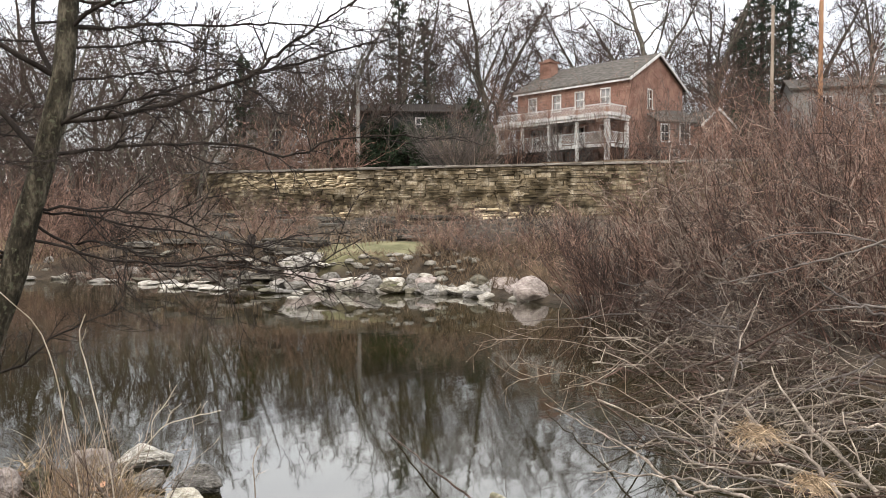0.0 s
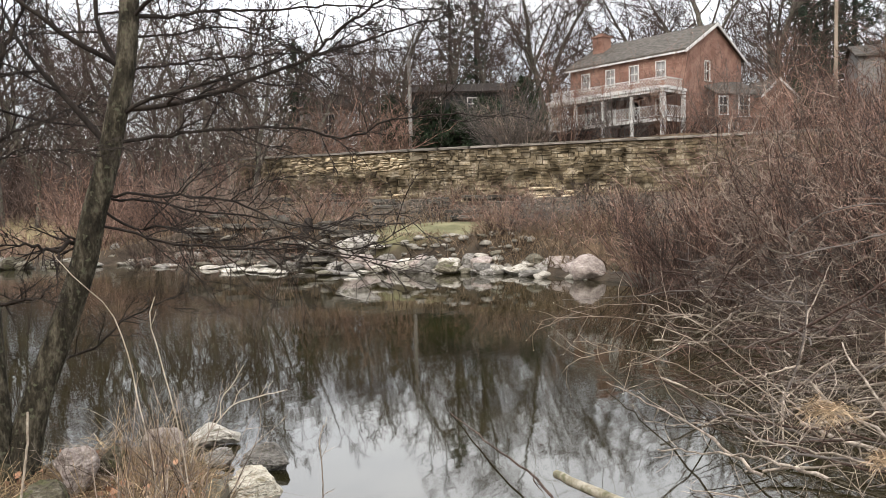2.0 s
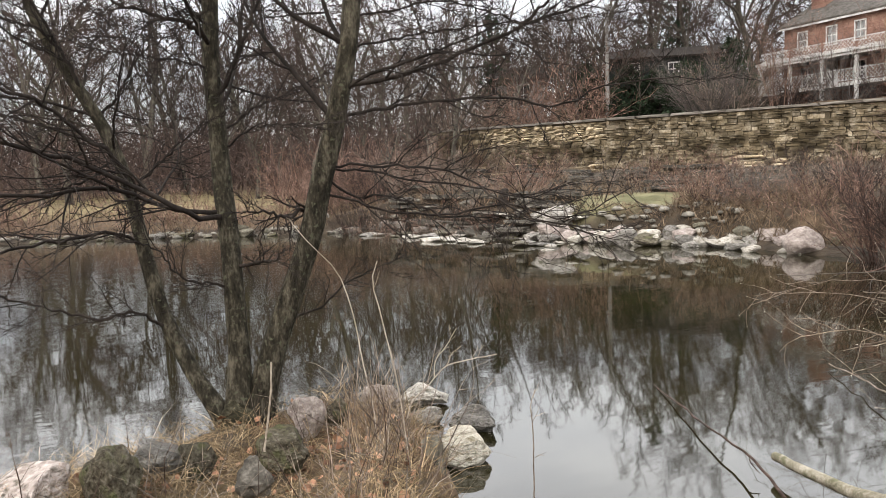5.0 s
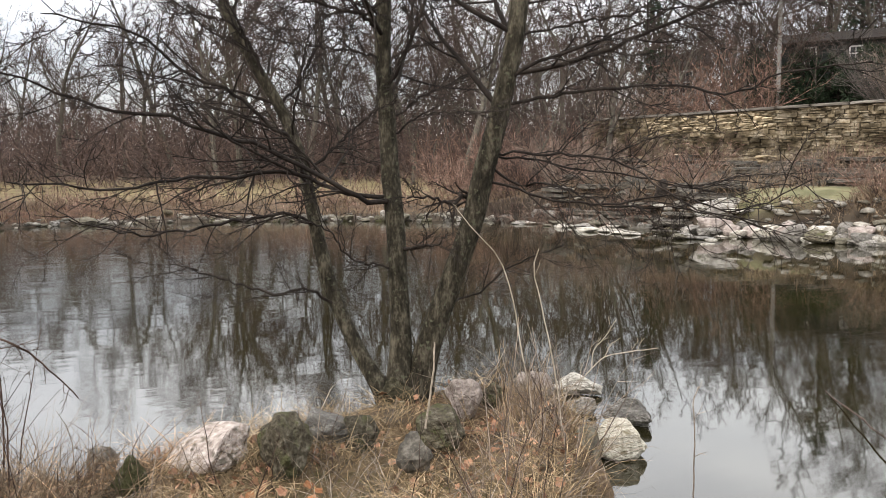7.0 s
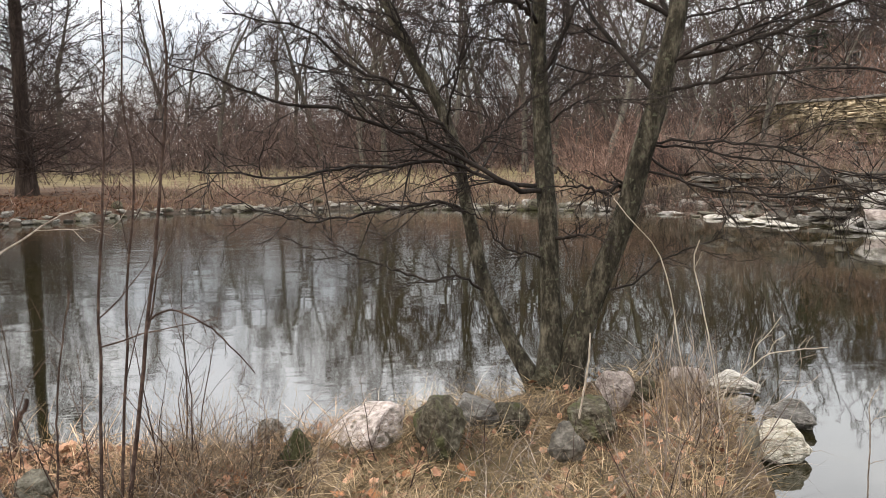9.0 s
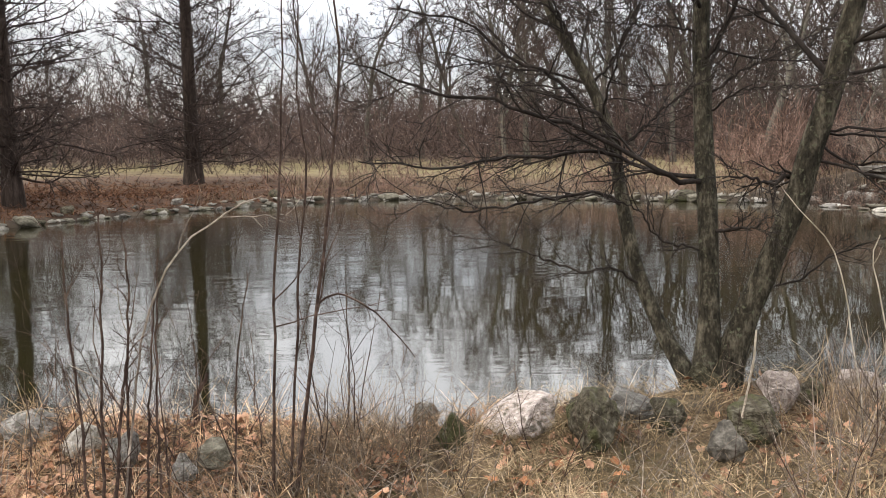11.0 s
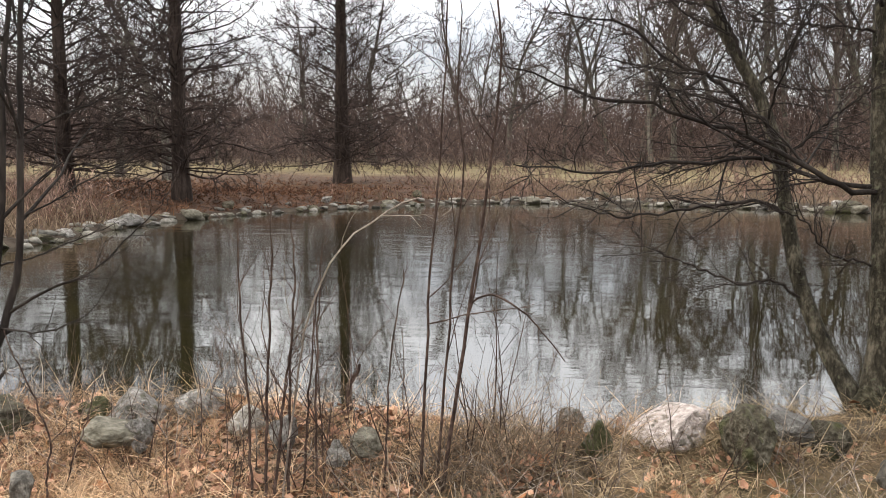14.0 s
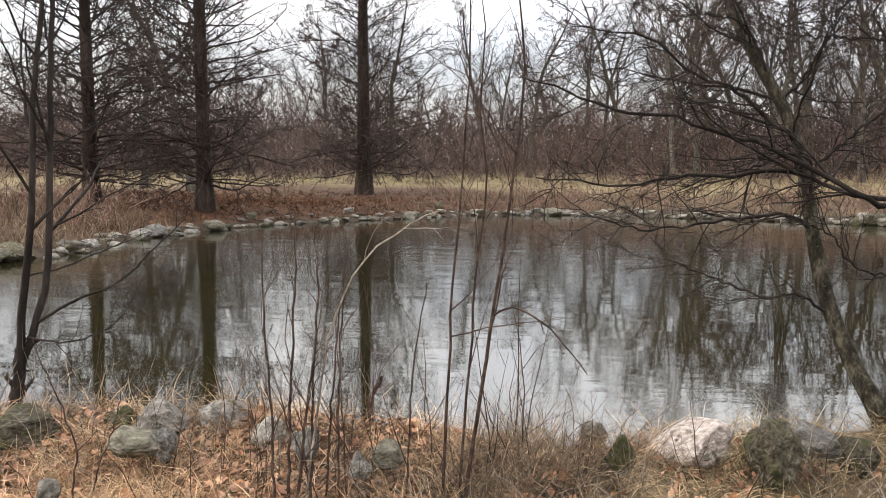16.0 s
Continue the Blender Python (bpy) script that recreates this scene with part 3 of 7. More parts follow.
for level in (-8.2, -7.7, -7.2, -6.7, -6.4, -5.5, -4.6, -3.7, -2.8, -1.9, -1.0):
    s = _r.uniform(-2.0, -0.5)
    while s < 14:
        ln = _r.uniform(0.5, 1.7)
        if _r.random() < (0.35 if level < -6 and s < 4.5 else 0.78) and not (level < -4.8 and 7.0 < s < 12.5) and not (level < -6.5 and s > 7.0):
            for stack in range(_r.choice((1, 2, 3, 4))):
                w = level + _r.uniform(-0.25, 0.25) + 0.10 * stack
                wx, wy = WALL_A + _wd * (s + ln / 2) + _wn * w
                th = _r.uniform(0.08, 0.18)
                o = link("slab", _r.choice(_slabs if level < -1.5 else _tan_slabs), SLATE, ledge)
                o.location = (s + ln / 2 + _r.uniform(-0.2, 0.2), w, height(wx, wy) - 0.05 + 0.13 * stack)
                o.scale = (ln * _r.uniform(0.7, 1.0), _r.uniform(0.5, 0.9), th)
                o.rotation_euler = (_r.uniform(-0.05, 0.05), _r.uniform(-0.05, 0.05), _r.uniform(-0.25, 0.25))
        s += ln * _r.uniform(0.9, 1.3)

# ---- brick house with a white two-storey porch ----
def brick_material(name, c1, c2):
    m = material(name, [c1, tuple((a + b) / 2 for a, b in zip(c1, c2)), c2], 1.2, bump=0.2, bump_scale=12)
    n, l = m.node_tree.nodes, m.node_tree.links
    b = n["Principled BSDF"]
    col = b.inputs["Base Color"].links[0].from_socket
    br, tc, mx = n.new("ShaderNodeTexBrick"), n.new("ShaderNodeTexCoord"), n.new("ShaderNodeMix")
    mp = n.new("ShaderNodeMapping")
    mp.inputs["Rotation"].default_value = (radians(90), 0, radians(45))
    l.new(tc.outputs["Object"], mp.inputs["Vector"])
    l.new(mp.outputs[0], br.inputs["Vector"])
    br.inputs["Scale"].default_value = 4.2
    br.inputs["Mortar Size"].default_value = 0.022
    br.inputs["Color1"].default_value, br.inputs["Color2"].default_value, br.inputs["Mortar"].default_value = (1, 1, 1, 1), (0.72, 0.68, 0.66, 1), (1.15, 1.2, 1.2, 1)
    mx.data_type, mx.blend_type = "RGBA", "MULTIPLY"
    mx.inputs["Factor"].default_value = 0.8
    l.new(col, mx.inputs["A"])
    l.new(br.outputs["Color"], mx.inputs["B"])
    l.new(mx.outputs["Result"], b.inputs["Base Color"])
    return m


BRICK = brick_material("red_brick", (0.15, 0.080, 0.061), (0.30, 0.180, 0.138))
WHITE = material("white_paint", [(0.38, 0.37, 0.35), (0.52, 0.51, 0.49), (0.64, 0.63, 0.61)], 1.6, bump=0.1, rough=0.6)
ROOF = material("weathered_shingle", [(0.042, 0.037, 0.032), (0.080, 0.072, 0.063), (0.135, 0.123, 0.108)], 2.5, bump=0.6, bump_scale=9, stretch=(1, 1, 4))
DARKWOOD = material("dark_clapboard", [(0.018, 0.022, 0.020), (0.030, 0.034, 0.031), (0.05, 0.053, 0.05)], 3, stretch=(1, 1, 6))
GREYWOOD = material("grey_clapboard", [(0.15, 0.145, 0.135), (0.22, 0.21, 0.20), (0.30, 0.29, 0.275)], 3, stretch=(1, 1, 6))
GLASS = material("window_glass", [(0.012, 0.014, 0.016), (0.02, 0.022, 0.025), (0.03, 0.034, 0.04)], 1, bump=0.0, rough=0.06, spec=0.5)
CURTAIN = material("curtained_glass", [(0.16, 0.165, 0.165), (0.26, 0.265, 0.265), (0.36, 0.365, 0.36)], 1.5, bump=0.0, rough=0.15, spec=0.5)
PORCH_DARK = material("porch_boards", [(0.06, 0.055, 0.05), (0.10, 0.094, 0.085), (0.15, 0.14, 0.13)], 3)


def holed(bm, axis, at, thick, a0, a1, z0, z1, holes):
    """A wall from a0 to a1 and z0 to z1 in the plane axis = at, with openings (a0, a1, z0, z1) cut through."""
    ca = sorted({a0, a1, *(h[0] for h in holes), *(h[1] for h in holes)})
    cz = sorted({z0, z1, *(h[2] for h in holes), *(h[3] for h in holes)})
    for p, q in zip(ca, ca[1:]):
        for r, s in zip(cz, cz[1:]):
            m, o = (p + q) / 2, (r + s) / 2
            if not any(h[0] < m < h[1] and h[2] < o < h[3] for h in holes):
                if axis == "x":
                    box(bm, at, at + thick, p, q, r, s)
                else:
                    box(bm, p, q, at, at + thick, r, s)


def window(parent, axis, at, out, a0, a1, z0, z1, trim=WHITE, pane=None):
    """A sash window in an opening: frame with bars, sill and pane. out: -1 or 1, the side that faces the weather."""
    w, pane = new("window"), pane or GLASS
    w.parent = parent
    def b(p0, p1, d0, d1, r0, r1):
        d0, d1 = sorted((at + out * d0, at + out * d1))
        return (d0, d1, p0, p1, r0, r1) if axis == "x" else (p0, p1, d0, d1, r0, r1)
    t, mid = 0.09, (z0 + z1) / 2
    part("frame", boxes(b(a0 - t, a0, -0.02, 0.05, z0 - t, z1 + t), b(a1, a1 + t, -0.02, 0.05, z0 - t, z1 + t), b(a0, a1, -0.02, 0.05, z1, z1 + t), b(a0, a1, -0.06, 0.0, mid - 0.04, mid + 0.04), b((a0 + a1) / 2 - 0.02, (a0 + a1) / 2 + 0.02, -0.06, -0.01, z0, z1)), trim, w)
    part("sill", boxes(b(a0 - 0.14, a1 + 0.14, -0.02, 0.12, z0 - t - 0.06, z0 - t)), trim, w)
    part("pane", boxes(b(a0, a1, -0.12, -0.09, z0, z1)), pane, w)
    return w


def gable_roof(bm, x0, x1, y0, y1, z_eave, z_ridge, over, thick, along="y"):
    """Two roof slopes; the ridge runs along y (or x)."""
    def v(a, c, z):
        return bm.verts.new((a, c, z) if along == "y" else (c, a, z))
    if along == "x":
        x0, x1, y0, y1 = y0, y1, x0, x1
    mid = (x0 + x1) / 2
    drop = (z_ridge - z_eave) / (mid - x0) * over
    for e in (x0 - over, x1 + over):
        ring = []
        for y in (y0 - over * 0.7, y1 + over * 0.7):
            ring.append([v(e, y, z_eave - drop), v(mid, y, z_ridge), v(mid, y, z_ridge + thick), v(e, y, z_eave - drop + thick)])
        p, q = ring
        for a, b_ in ((0, 1), (1, 2), (2, 3), (3, 0)):
            bm.faces.new([p[a], p[b_], q[b_], q[a]])
        bm.faces.new(p)
        bm.faces.new(q[::-1])
    bmesh.ops.recalc_face_normals(bm, faces=bm.faces)


def gable_end(bm, y, thick, x0, x1, z0, z1, along="y"):
    mid = (x0 + x1) / 2
    pts = [(x0, z0), (x1, z0), (mid, z1)]
    rings = [[bm.verts.new((px, yy, pz) if along == "y" else (yy, px, pz)) for px, pz in pts] for yy in (y, y + thick)]
    bm.faces.new(rings[0])
    bm.faces.new(rings[1][::-1])
    for k in range(3):
        bm.faces.new([rings[0][k], rings[1][k], rings[1][(k + 1) % 3], rings[0][(k + 1) % 3]])


HX, HY = 13.7, 58.4
house = thing("brick_house", "two-storey red brick house with grey shingle roof and white porch", "house", (HX, HY, 0))
house.rotation_euler = (0, 0, radians(45))
W, Ln, Z0, ZE, ZR = 7.85, 10.6, 5.6, 12.98, 15.1
_fw = [(y - 0.36, y + 0.36, 11.15, 12.3) for y in (2.06, 4.4, 6.6, 9.0)] + [(y - 0.40, y + 0.40, 8.3, 9.6) for y in (2.06, 4.4, 8.6)] + [(6.1, 7.1, 7.95, 9.95)]
_gw = [(2.55, 3.15, 11.0, 12.3)]
_bm = bmesh.new()
holed(_bm, "x", 0, 0.3, 0, Ln, Z0, ZE, _fw)
holed(_bm, "y", 0, 0.3, 0.3, W, Z0, ZE, _gw)
holed(_bm, "y", Ln - 0.3, 0.3, 0.3, W, Z0, ZE, [])
holed(_bm, "x", W - 0.3, 0.3, 0.3, Ln - 0.3, Z0, ZE, [])
gable_end(_bm, 0, 0.3, 0, W, ZE, ZR - 0.05)
gable_end(_bm, Ln - 0.3, 0.3, 0, W, ZE, ZR - 0.05)
part("wall", _bm, BRICK, house, "weathered red brick wall")
_bm = bmesh.new()
gable_roof(_bm, 0, W, 0, Ln, ZE, ZR, 0.35, 0.14)
part("roof", _bm, ROOF, house, "grey weathered shingle roof")
part("rake_board", boxes((-0.34, -0.28, -0.2, Ln + 0.2, ZE - 0.32, ZE - 0.06)), WHITE, house)
for sgn in (0, 1):
    _bm = bmesh.new()
    q = [(-0.36 if not sgn else W + 0.36, ZE - 0.36), (W / 2, ZR - 0.08), (W / 2, ZR + 0.14), (-0.36 if not sgn else W + 0.36, ZE - 0.14)]
    rr = [[_bm.verts.new((a, y, c)) for a, c in q] for y in (-0.32, -0.25)]
    _bm.faces.new(rr[0])
    _bm.faces.new(rr[1][::-1])
    for k in range(4):
        _bm.faces.new([rr[0][k], rr[1][k], rr[1][(k + 1) % 4], rr[0][(k + 1) % 4]])
    bmesh.ops.recalc_face_normals(_bm, faces=_bm.faces)
    part("bargeboard", _bm, WHITE, house, "white gable bargeboard")
part("chimney", boxes((2.2, 3.2, 8.9, 10.0, 13.6, 15.6), (2.1, 3.3, 8.8, 10.1, 15.6, 15.75), (2.45, 2.95, 9.15, 9.75, 15.75, 15.95)), BRICK, house, "red brick chimney")
for k, (a0, a1, r0, r1) in enumerate(_fw[:7]):
    window(house, "x", 0, -1, a0, a1, r0, r1, WHITE, CURTAIN if k < 4 else GLASS)
window(house, "y", 0, -1, *_gw[0])
part("door", boxes((0.05, 0.10, 6.15, 7.05, 7.95, 9.9)), WHITE, house, "white panelled porch door")
# porch
PX, ZD, ZF = -2.7, 7.95, 9.92
part("porch_roof", boxes((PX - 0.25, 0, -0.1, Ln + 0.1, ZF - 0.02, ZF + 0.16)), WHITE, house)
part("porch_fascia", boxes((PX - 0.15, PX + 0.05, 0, Ln, ZF - 0.22, ZF - 0.02), (PX, 0, 0.0, 0.18, ZF - 0.22, ZF - 0.02)), WHITE, house)
part("porch_floor", boxes((PX, 0, 0, Ln, ZD - 0.12, ZD)), PORCH_DARK, house)
part("floor_beam", boxes((PX - 0.08, PX + 0.08, 0, Ln, ZD - 0.24, ZD - 0.0), (PX, 0, 0, 0.16, ZD - 0.24, ZD - 0.0)), WHITE, house)
for k in range(5):
    y = 0.14 + k * (Ln - 0.28) / 4
    wd = 0.20 if k else 0.30
    part("post", boxes((PX - wd / 2, PX + wd / 2, y - wd / 2, y + wd / 2, Z0, ZF - 0.3)), WHITE, house)
part("post", boxes((-0.32, -0.02, 0.0, 0.24, Z0, ZF - 0.3)), WHITE, house)


def lattice(along, at, a0, a1, z0, z1, pitch=0.24):
    """Crossed slats between two rails."""
    bm = bmesh.new()
    h = z1 - z0
    n = max(2, int((a1 - a0) / pitch))
    for k in range(n):
        for sgn in (1, -1):
            c = a0 + (k + 0.5) * (a1 - a0) / n
            p, q = max(a0, c - h / 2), min(a1, c + h / 2)
            zs = (z0 + (p - (c - h / 2)), z1 - ((c + h / 2) - q))
            za, zb = zs if sgn > 0 else (z1 - (p - (c - h / 2)), z0 + ((c + h / 2) - q))
            off = 0.012 * sgn
            vs = [(p, za - 0.025), (p, za + 0.025), (q, zb + 0.025), (q, zb - 0.025)]
            rr = [[bm.verts.new((at + off + e, a, zz) if along == "y" else (a, at + off + e, zz)) for a, zz in vs] for e in (0, 0.012)]
            bm.faces.new(rr[0])
            bm.faces.new(rr[1][::-1])
            for j in range(4):
                bm.faces.new([rr[0][j], rr[1][j], rr[1][(j + 1) % 4], rr[0][(j + 1) % 4]])
    for zz in (z0 - 0.05, z1):
        box(bm, *((at - 0.04, at + 0.05, a0, a1, zz, zz + 0.06) if along == "y" else (a0, a1, at - 0.04, at + 0.05, zz, zz + 0.06)))
    bmesh.ops.recalc_face_normals(bm, faces=bm.faces)
    return bm


for k in range(4):
    y0, y1 = 0.25 + k * (Ln - 0.28) / 4, 0.04 + (k + 1) * (Ln - 0.28) / 4
    part("railing", lattice("y", PX, y0, y1, ZD + 0.14, ZD + 0.82), WHITE, house, "white lattice porch railing")
    part("deck_railing", lattice("y", PX, y0, y1, ZF + 0.26, ZF + 0.80), WHITE, house, "white lattice balustrade on porch roof")
part("railing", lattice("x", 0.1, PX + 0.15, -0.3, ZD + 0.14, ZD + 0.82), WHITE, house, "white lattice porch railing")
part("deck_railing", lattice("x", 0.1, PX + 0.15, -0.3, ZF + 0.26, ZF + 0.80), WHITE, house, "white lattice balustrade on porch roof")

# lower brick wing against the gable
wing = thing("brick_wing", "low brick wing with dark slate roof and white gable trim", "house", (HX, HY, 0))
wing.rotation_euler = (0, 0, radians(20))
WX0, WX1, WY0, WY1, WE, WR = 2.35, 7.6, -0.4, 4.6, 9.75, 10.9
_bm = bmesh.new()
_ww = [(2.5, 3.15, 8.35, 9.5), (4.15, 4.95, 8.2, 9.75 - 0.12), (3.3, 4.0, 6.6, 7.6)]
holed(_bm, "y", WY0, 0.3, WX0, WX1, 5.2, WE, _ww)
holed(_bm, "x", WX1 - 0.3, 0.3, WY0 + 0.3, WY1, 5.2, WE, [])
part("wall", _bm, BRICK, wing)
_bm = bmesh.new()
gable_roof(_bm, WX0, WX1 - 1.5, WY0, WY1, WE, WR, 0.2, 0.1, "x")
part("roof", _bm, ROOF, wing, "dark slate roof")
for h in _ww:
    window(wing, "y", WY0, -1, *h)
_bm = boxes((5.6, 8.3, WY0 - 0.7, WY1, 5.2, WE - 0.15))
gable_end(_bm, WY0 - 0.7, 0.3, 5.6, 8.3, WE - 0.15, WE + 0.95)
part("front_bay", _bm, BRICK, wing)
_bm = bmesh.new()
gable_roof(_bm, 5.6, 8.3, WY0 - 0.7, WY1, WE - 0.15, WE + 1.0, 0.22, 0.09)
part("bay_roof", _bm, ROOF, wing)
_bm = bmesh.new()
for sgn in (-1, 1):
    q = [(6.95 + sgn * 1.62, WE - 0.42), (6.95, WE + 0.9), (6.95, WE + 1.09), (6.95 + sgn * 1.62, WE - 0.22)]
    rr = [[_bm.verts.new((a, y, c)) for a, c in q] for y in (WY0 - 0.97, WY0 - 0.90)]
    _bm.faces.new(rr[0])
    _bm.faces.new(rr[1][::-1])
    for k in range(4):
        _bm.faces.new([rr[0][k], rr[1][k], rr[1][(k + 1) % 4], rr[0][(k + 1) % 4]])
bmesh.ops.recalc_face_normals(_bm, faces=_bm.faces)
part("bargeboard", _bm, WHITE, wing)


def plain_house(name, label, x, y, turn, w, d, z0, ze, zr, wall, wins):
    e = thing(name, label, "house", (x, y, 0))
    e.rotation_euler = (0, 0, radians(turn))
    bm = bmesh.new()
    holed(bm, "y", 0, 0.25, 0, w, z0, ze, wins)
    holed(bm, "y", d - 0.25, 0.25, 0, w, z0, ze, [])
    holed(bm, "x", 0, 0.25, 0.25, d - 0.25, z0, ze, [])
    holed(bm, "x", w - 0.25, 0.25, 0.25, d - 0.25, z0, ze, [])
    gable_end(bm, 0, 0.25, 0, d, ze, zr - 0.05, "x")
    gable_end(bm, w - 0.25, 0.25, 0, d, ze, zr - 0.05, "x")
    part("wall", bm, wall, e)
    bm = bmesh.new()
    gable_roof(bm, 0, w, 0, d, ze, zr, 0.4, 0.14, "x")
    part("roof", bm, BARK_DARK if name in ("dark_house", "grey_house") else ROOF, e)
    for h in wins:
        window(e, "y", 0, -1, *h)
    return e


plain_house("dark_house", "dark clapboard house with small white windows behind evergreens", -6.1, 57.6, 4, 8.5, 7, 5.0, 10.3, 11.3, DARKWOOD, [(1.55, 2.15, 9.1, 9.95), (4.2, 4.8, 9.05, 9.85)])
plain_house("grey_house", "grey clapboard house with white window frames among trees", -16.4, 64.6, 14, 4.4, 5, 3.66, 10.42, 11.59, GREYWOOD, [(0.5, 1.6, 6.65, 8.73), (2.3, 3.2, 8.34, 9.9)])
plain_house("long_house", "long low house with weathered roof on a hilltop", 29.0, 66, -16, 16, 8, 6.0, 13.3, 14.6, GREYWOOD, [(2, 3, 11.2, 12.5), (6, 7, 11.2, 12.5), (10, 11, 11.2, 12.5)])

# poles
POLE_WHITE = material("pale_metal_pole", [(0.22, 0.21, 0.195), (0.30, 0.29, 0.27), (0.38, 0.37, 0.35)], 2, rough=0.5, bump=0.05)
POLE_WOOD = material("tan_pole_wood", [(0.17, 0.135, 0.105), (0.26, 0.21, 0.165), (0.34, 0.285, 0.23)], 3, stretch=(1, 1, 0.1), bump=0.4)
POLE_RUST = material("orange_pole_wood", [(0.17, 0.090, 0.050), (0.28, 0.155, 0.092), (0.38, 0.24, 0.15)], 3, stretch=(1, 1, 0.1), bump=0.4)


def pole(name, label, x, y, z0, z1, r, mat, arms):
    e = thing(name, label, "pole", (x, y, z0))
    P, R, _ = limb([(0, 0, 0), (0, 0, (z1 - z0) * 0.5), (0.02, 0, z1 - z0)], r, r * 0.8, 6)
    link("shaft", tubes("shaft", [(P, R, 12)]), mat, e)
    for h, w in arms:
        part("crossarm", boxes((-w / 2, w / 2, -0.05, 0.05, h, h + 0.1)), mat, e)
    part("cap", boxes((-r, r, -r, r, z1 - z0, z1 - z0 + 0.06)), mat, e)
    return e


pole("lamp_pole", "tall pale metal pole behind stone wall", -5.28, 49.72, height(-5.28, 49.72) - 0.3, 12.4, 0.13, POLE_WHITE, [])
pole("utility_pole", "tan wooden utility pole behind shrubs", 22.9, 55.4, height(22.9, 55.4) - 0.3, 17.2, 0.13, POLE_WOOD, [])
pole("utility_pole", "orange-brown weathered utility pole behind shrubs", 25.7, 54.2, height(25.7, 54.2) - 0.3, 19.0, 0.17, POLE_RUST, [])

# ---- rocks ----
_kinds = [stone_mesh("boulder_shape", 100 + k, 3, 0.32, 7 + k % 4) for k in range(9)]
_near_kinds = [stone_mesh("bank_boulder_shape", 170 + k, 5, 0.30, 6 + k % 4) for k in range(9)] + [stone_mesh("bank_boulder_shape", 184, 5, 0.30, 7, 0.62)]
_painted = {}
G = "boulders on the near bank"


def rock(label, x, y, w, d, h, mat, turn=0.0, kind=0, z=None, group="", sink=0.28):
    """A boulder about w x d x h metres, bedded a little in the ground."""
    near_by = group == G
    key = (kind, mat.name, near_by)
    if key not in _painted:
        _painted[key] = (_near_kinds if near_by else _kinds)[kind].copy()
        _painted[key].materials.append(mat)
    o = new("boulder", _painted[key])
    zz = (height(x, y) if z is None else z) - h * sink
    tall = h * (1 + sink)
    if near_by and height(x, y) > 0.05:
        bed = min(height(x + 0.4 * w * i, y + 0.4 * w * j) for i, j in ((0, 0), (1, 0), (-1, 0), (0, 1), (0, -1))) - 0.03
        gap = min(0.08, max(0.0, zz - bed))
        zz, tall = zz - gap, tall + gap
    o.matrix_basis = Matrix.Translation((x, y, zz)) @ Matrix.Rotation(turn, 4, "Z") @ Matrix.Diagonal((w, d, tall, 1))
    return tagged(o, label, "rock", group)


ROCK_CREAM = material("cream_boulder", [(0.30, 0.27, 0.21), (0.52, 0.48, 0.39), (0.68, 0.64, 0.55)], 8, detail=10, bump=1.0, bump_scale=15, distance=0.06, spots=((0.20, 0.17, 0.11), 4.0, 0.2))
ROCK_RIM = material("rim_stone", [(0.085, 0.078, 0.064), (0.16, 0.148, 0.124), (0.28, 0.262, 0.225)], 3, bump=0.8, bump_scale=13, distance=0.05, island=0.45)
ROCK_WET = material("wet_dark_stone", [(0.030, 0.027, 0.022), (0.068, 0.062, 0.052), (0.15, 0.14, 0.12)], 6, bump=0.8, bump_scale=18, distance=0.03, rough=0.35, spec=0.5, spread=0.2)
ROCK_GREEN = material("green_mossy_stone", [(0.030, 0.031, 0.014), (0.070, 0.070, 0.030), (0.15, 0.14, 0.075)], 9, bump=1.0, bump_scale=30, distance=0.05, spots=((0.16, 0.15, 0.12), 5.0, 0.15))
ROCK_DUSK = material("pinkish_grey_boulder", [(0.17, 0.138, 0.122), (0.30, 0.255, 0.228), (0.44, 0.385, 0.35)], 6, bump=1.0, bump_scale=16, distance=0.05)
ROCK_GREY = material("green_grey_boulder", [(0.062, 0.056, 0.040), (0.125, 0.114, 0.086), (0.23, 0.21, 0.165)], 4, bump=0.8, bump_scale=13, distance=0.04, spread=0.15)
rock("cream-coloured boulder half standing in pond water", -1.81, 5.47, 0.42, 0.36, 0.25, ROCK_CREAM, 0.39, 0, 0, G, 0.2)
rock("low grey stone in shallow water", -1.95, 6.26, 0.41, 0.34, 0.19, ROCK, 0.14, 1, 0, G, 0.2)
rock("pale-topped dark stone in shallow water", -2.37, 6.30, 0.27, 0.26, 0.13, ROCK, 0.44, 2, 0, G, 0.2)
rock("layered pale stone among reeds", -2.62, 6.85, 0.50, 0.3, 0.17, ROCK_PALE, 0.19, 3, 0.03, G, 0.2)
rock("dark wet stone in shallow water", -2.31, 5.76, 0.18, 0.22, 0.12, ROCK_WET, 0.46, 4, 0, G, 0.2)
rock("blue-grey wet stone in shallow water", -2.14, 5.77, 0.19, 0.22, 0.13, ROCK_WET, 0.19, 5, 0, G, 0.2)
rock("square pinkish-grey boulder behind the tree", -2.88, 5.07, 0.28, 0.26, 0.20, ROCK_DUSK, 0.59, 6, 0.36, G, 0.2)
rock("mossy olive boulder behind the reeds", -2.78, 5.39, 0.23, 0.26, 0.16, ROCK_MOSS, 0.31, 7, 0.3, G, 0.2)
rock("brown boulder sunk in reeds", -2.71, 6.06, 0.37, 0.34, 0.30, ROCK_DUSK, 0.50, 8, 0.1, G, 0.2)
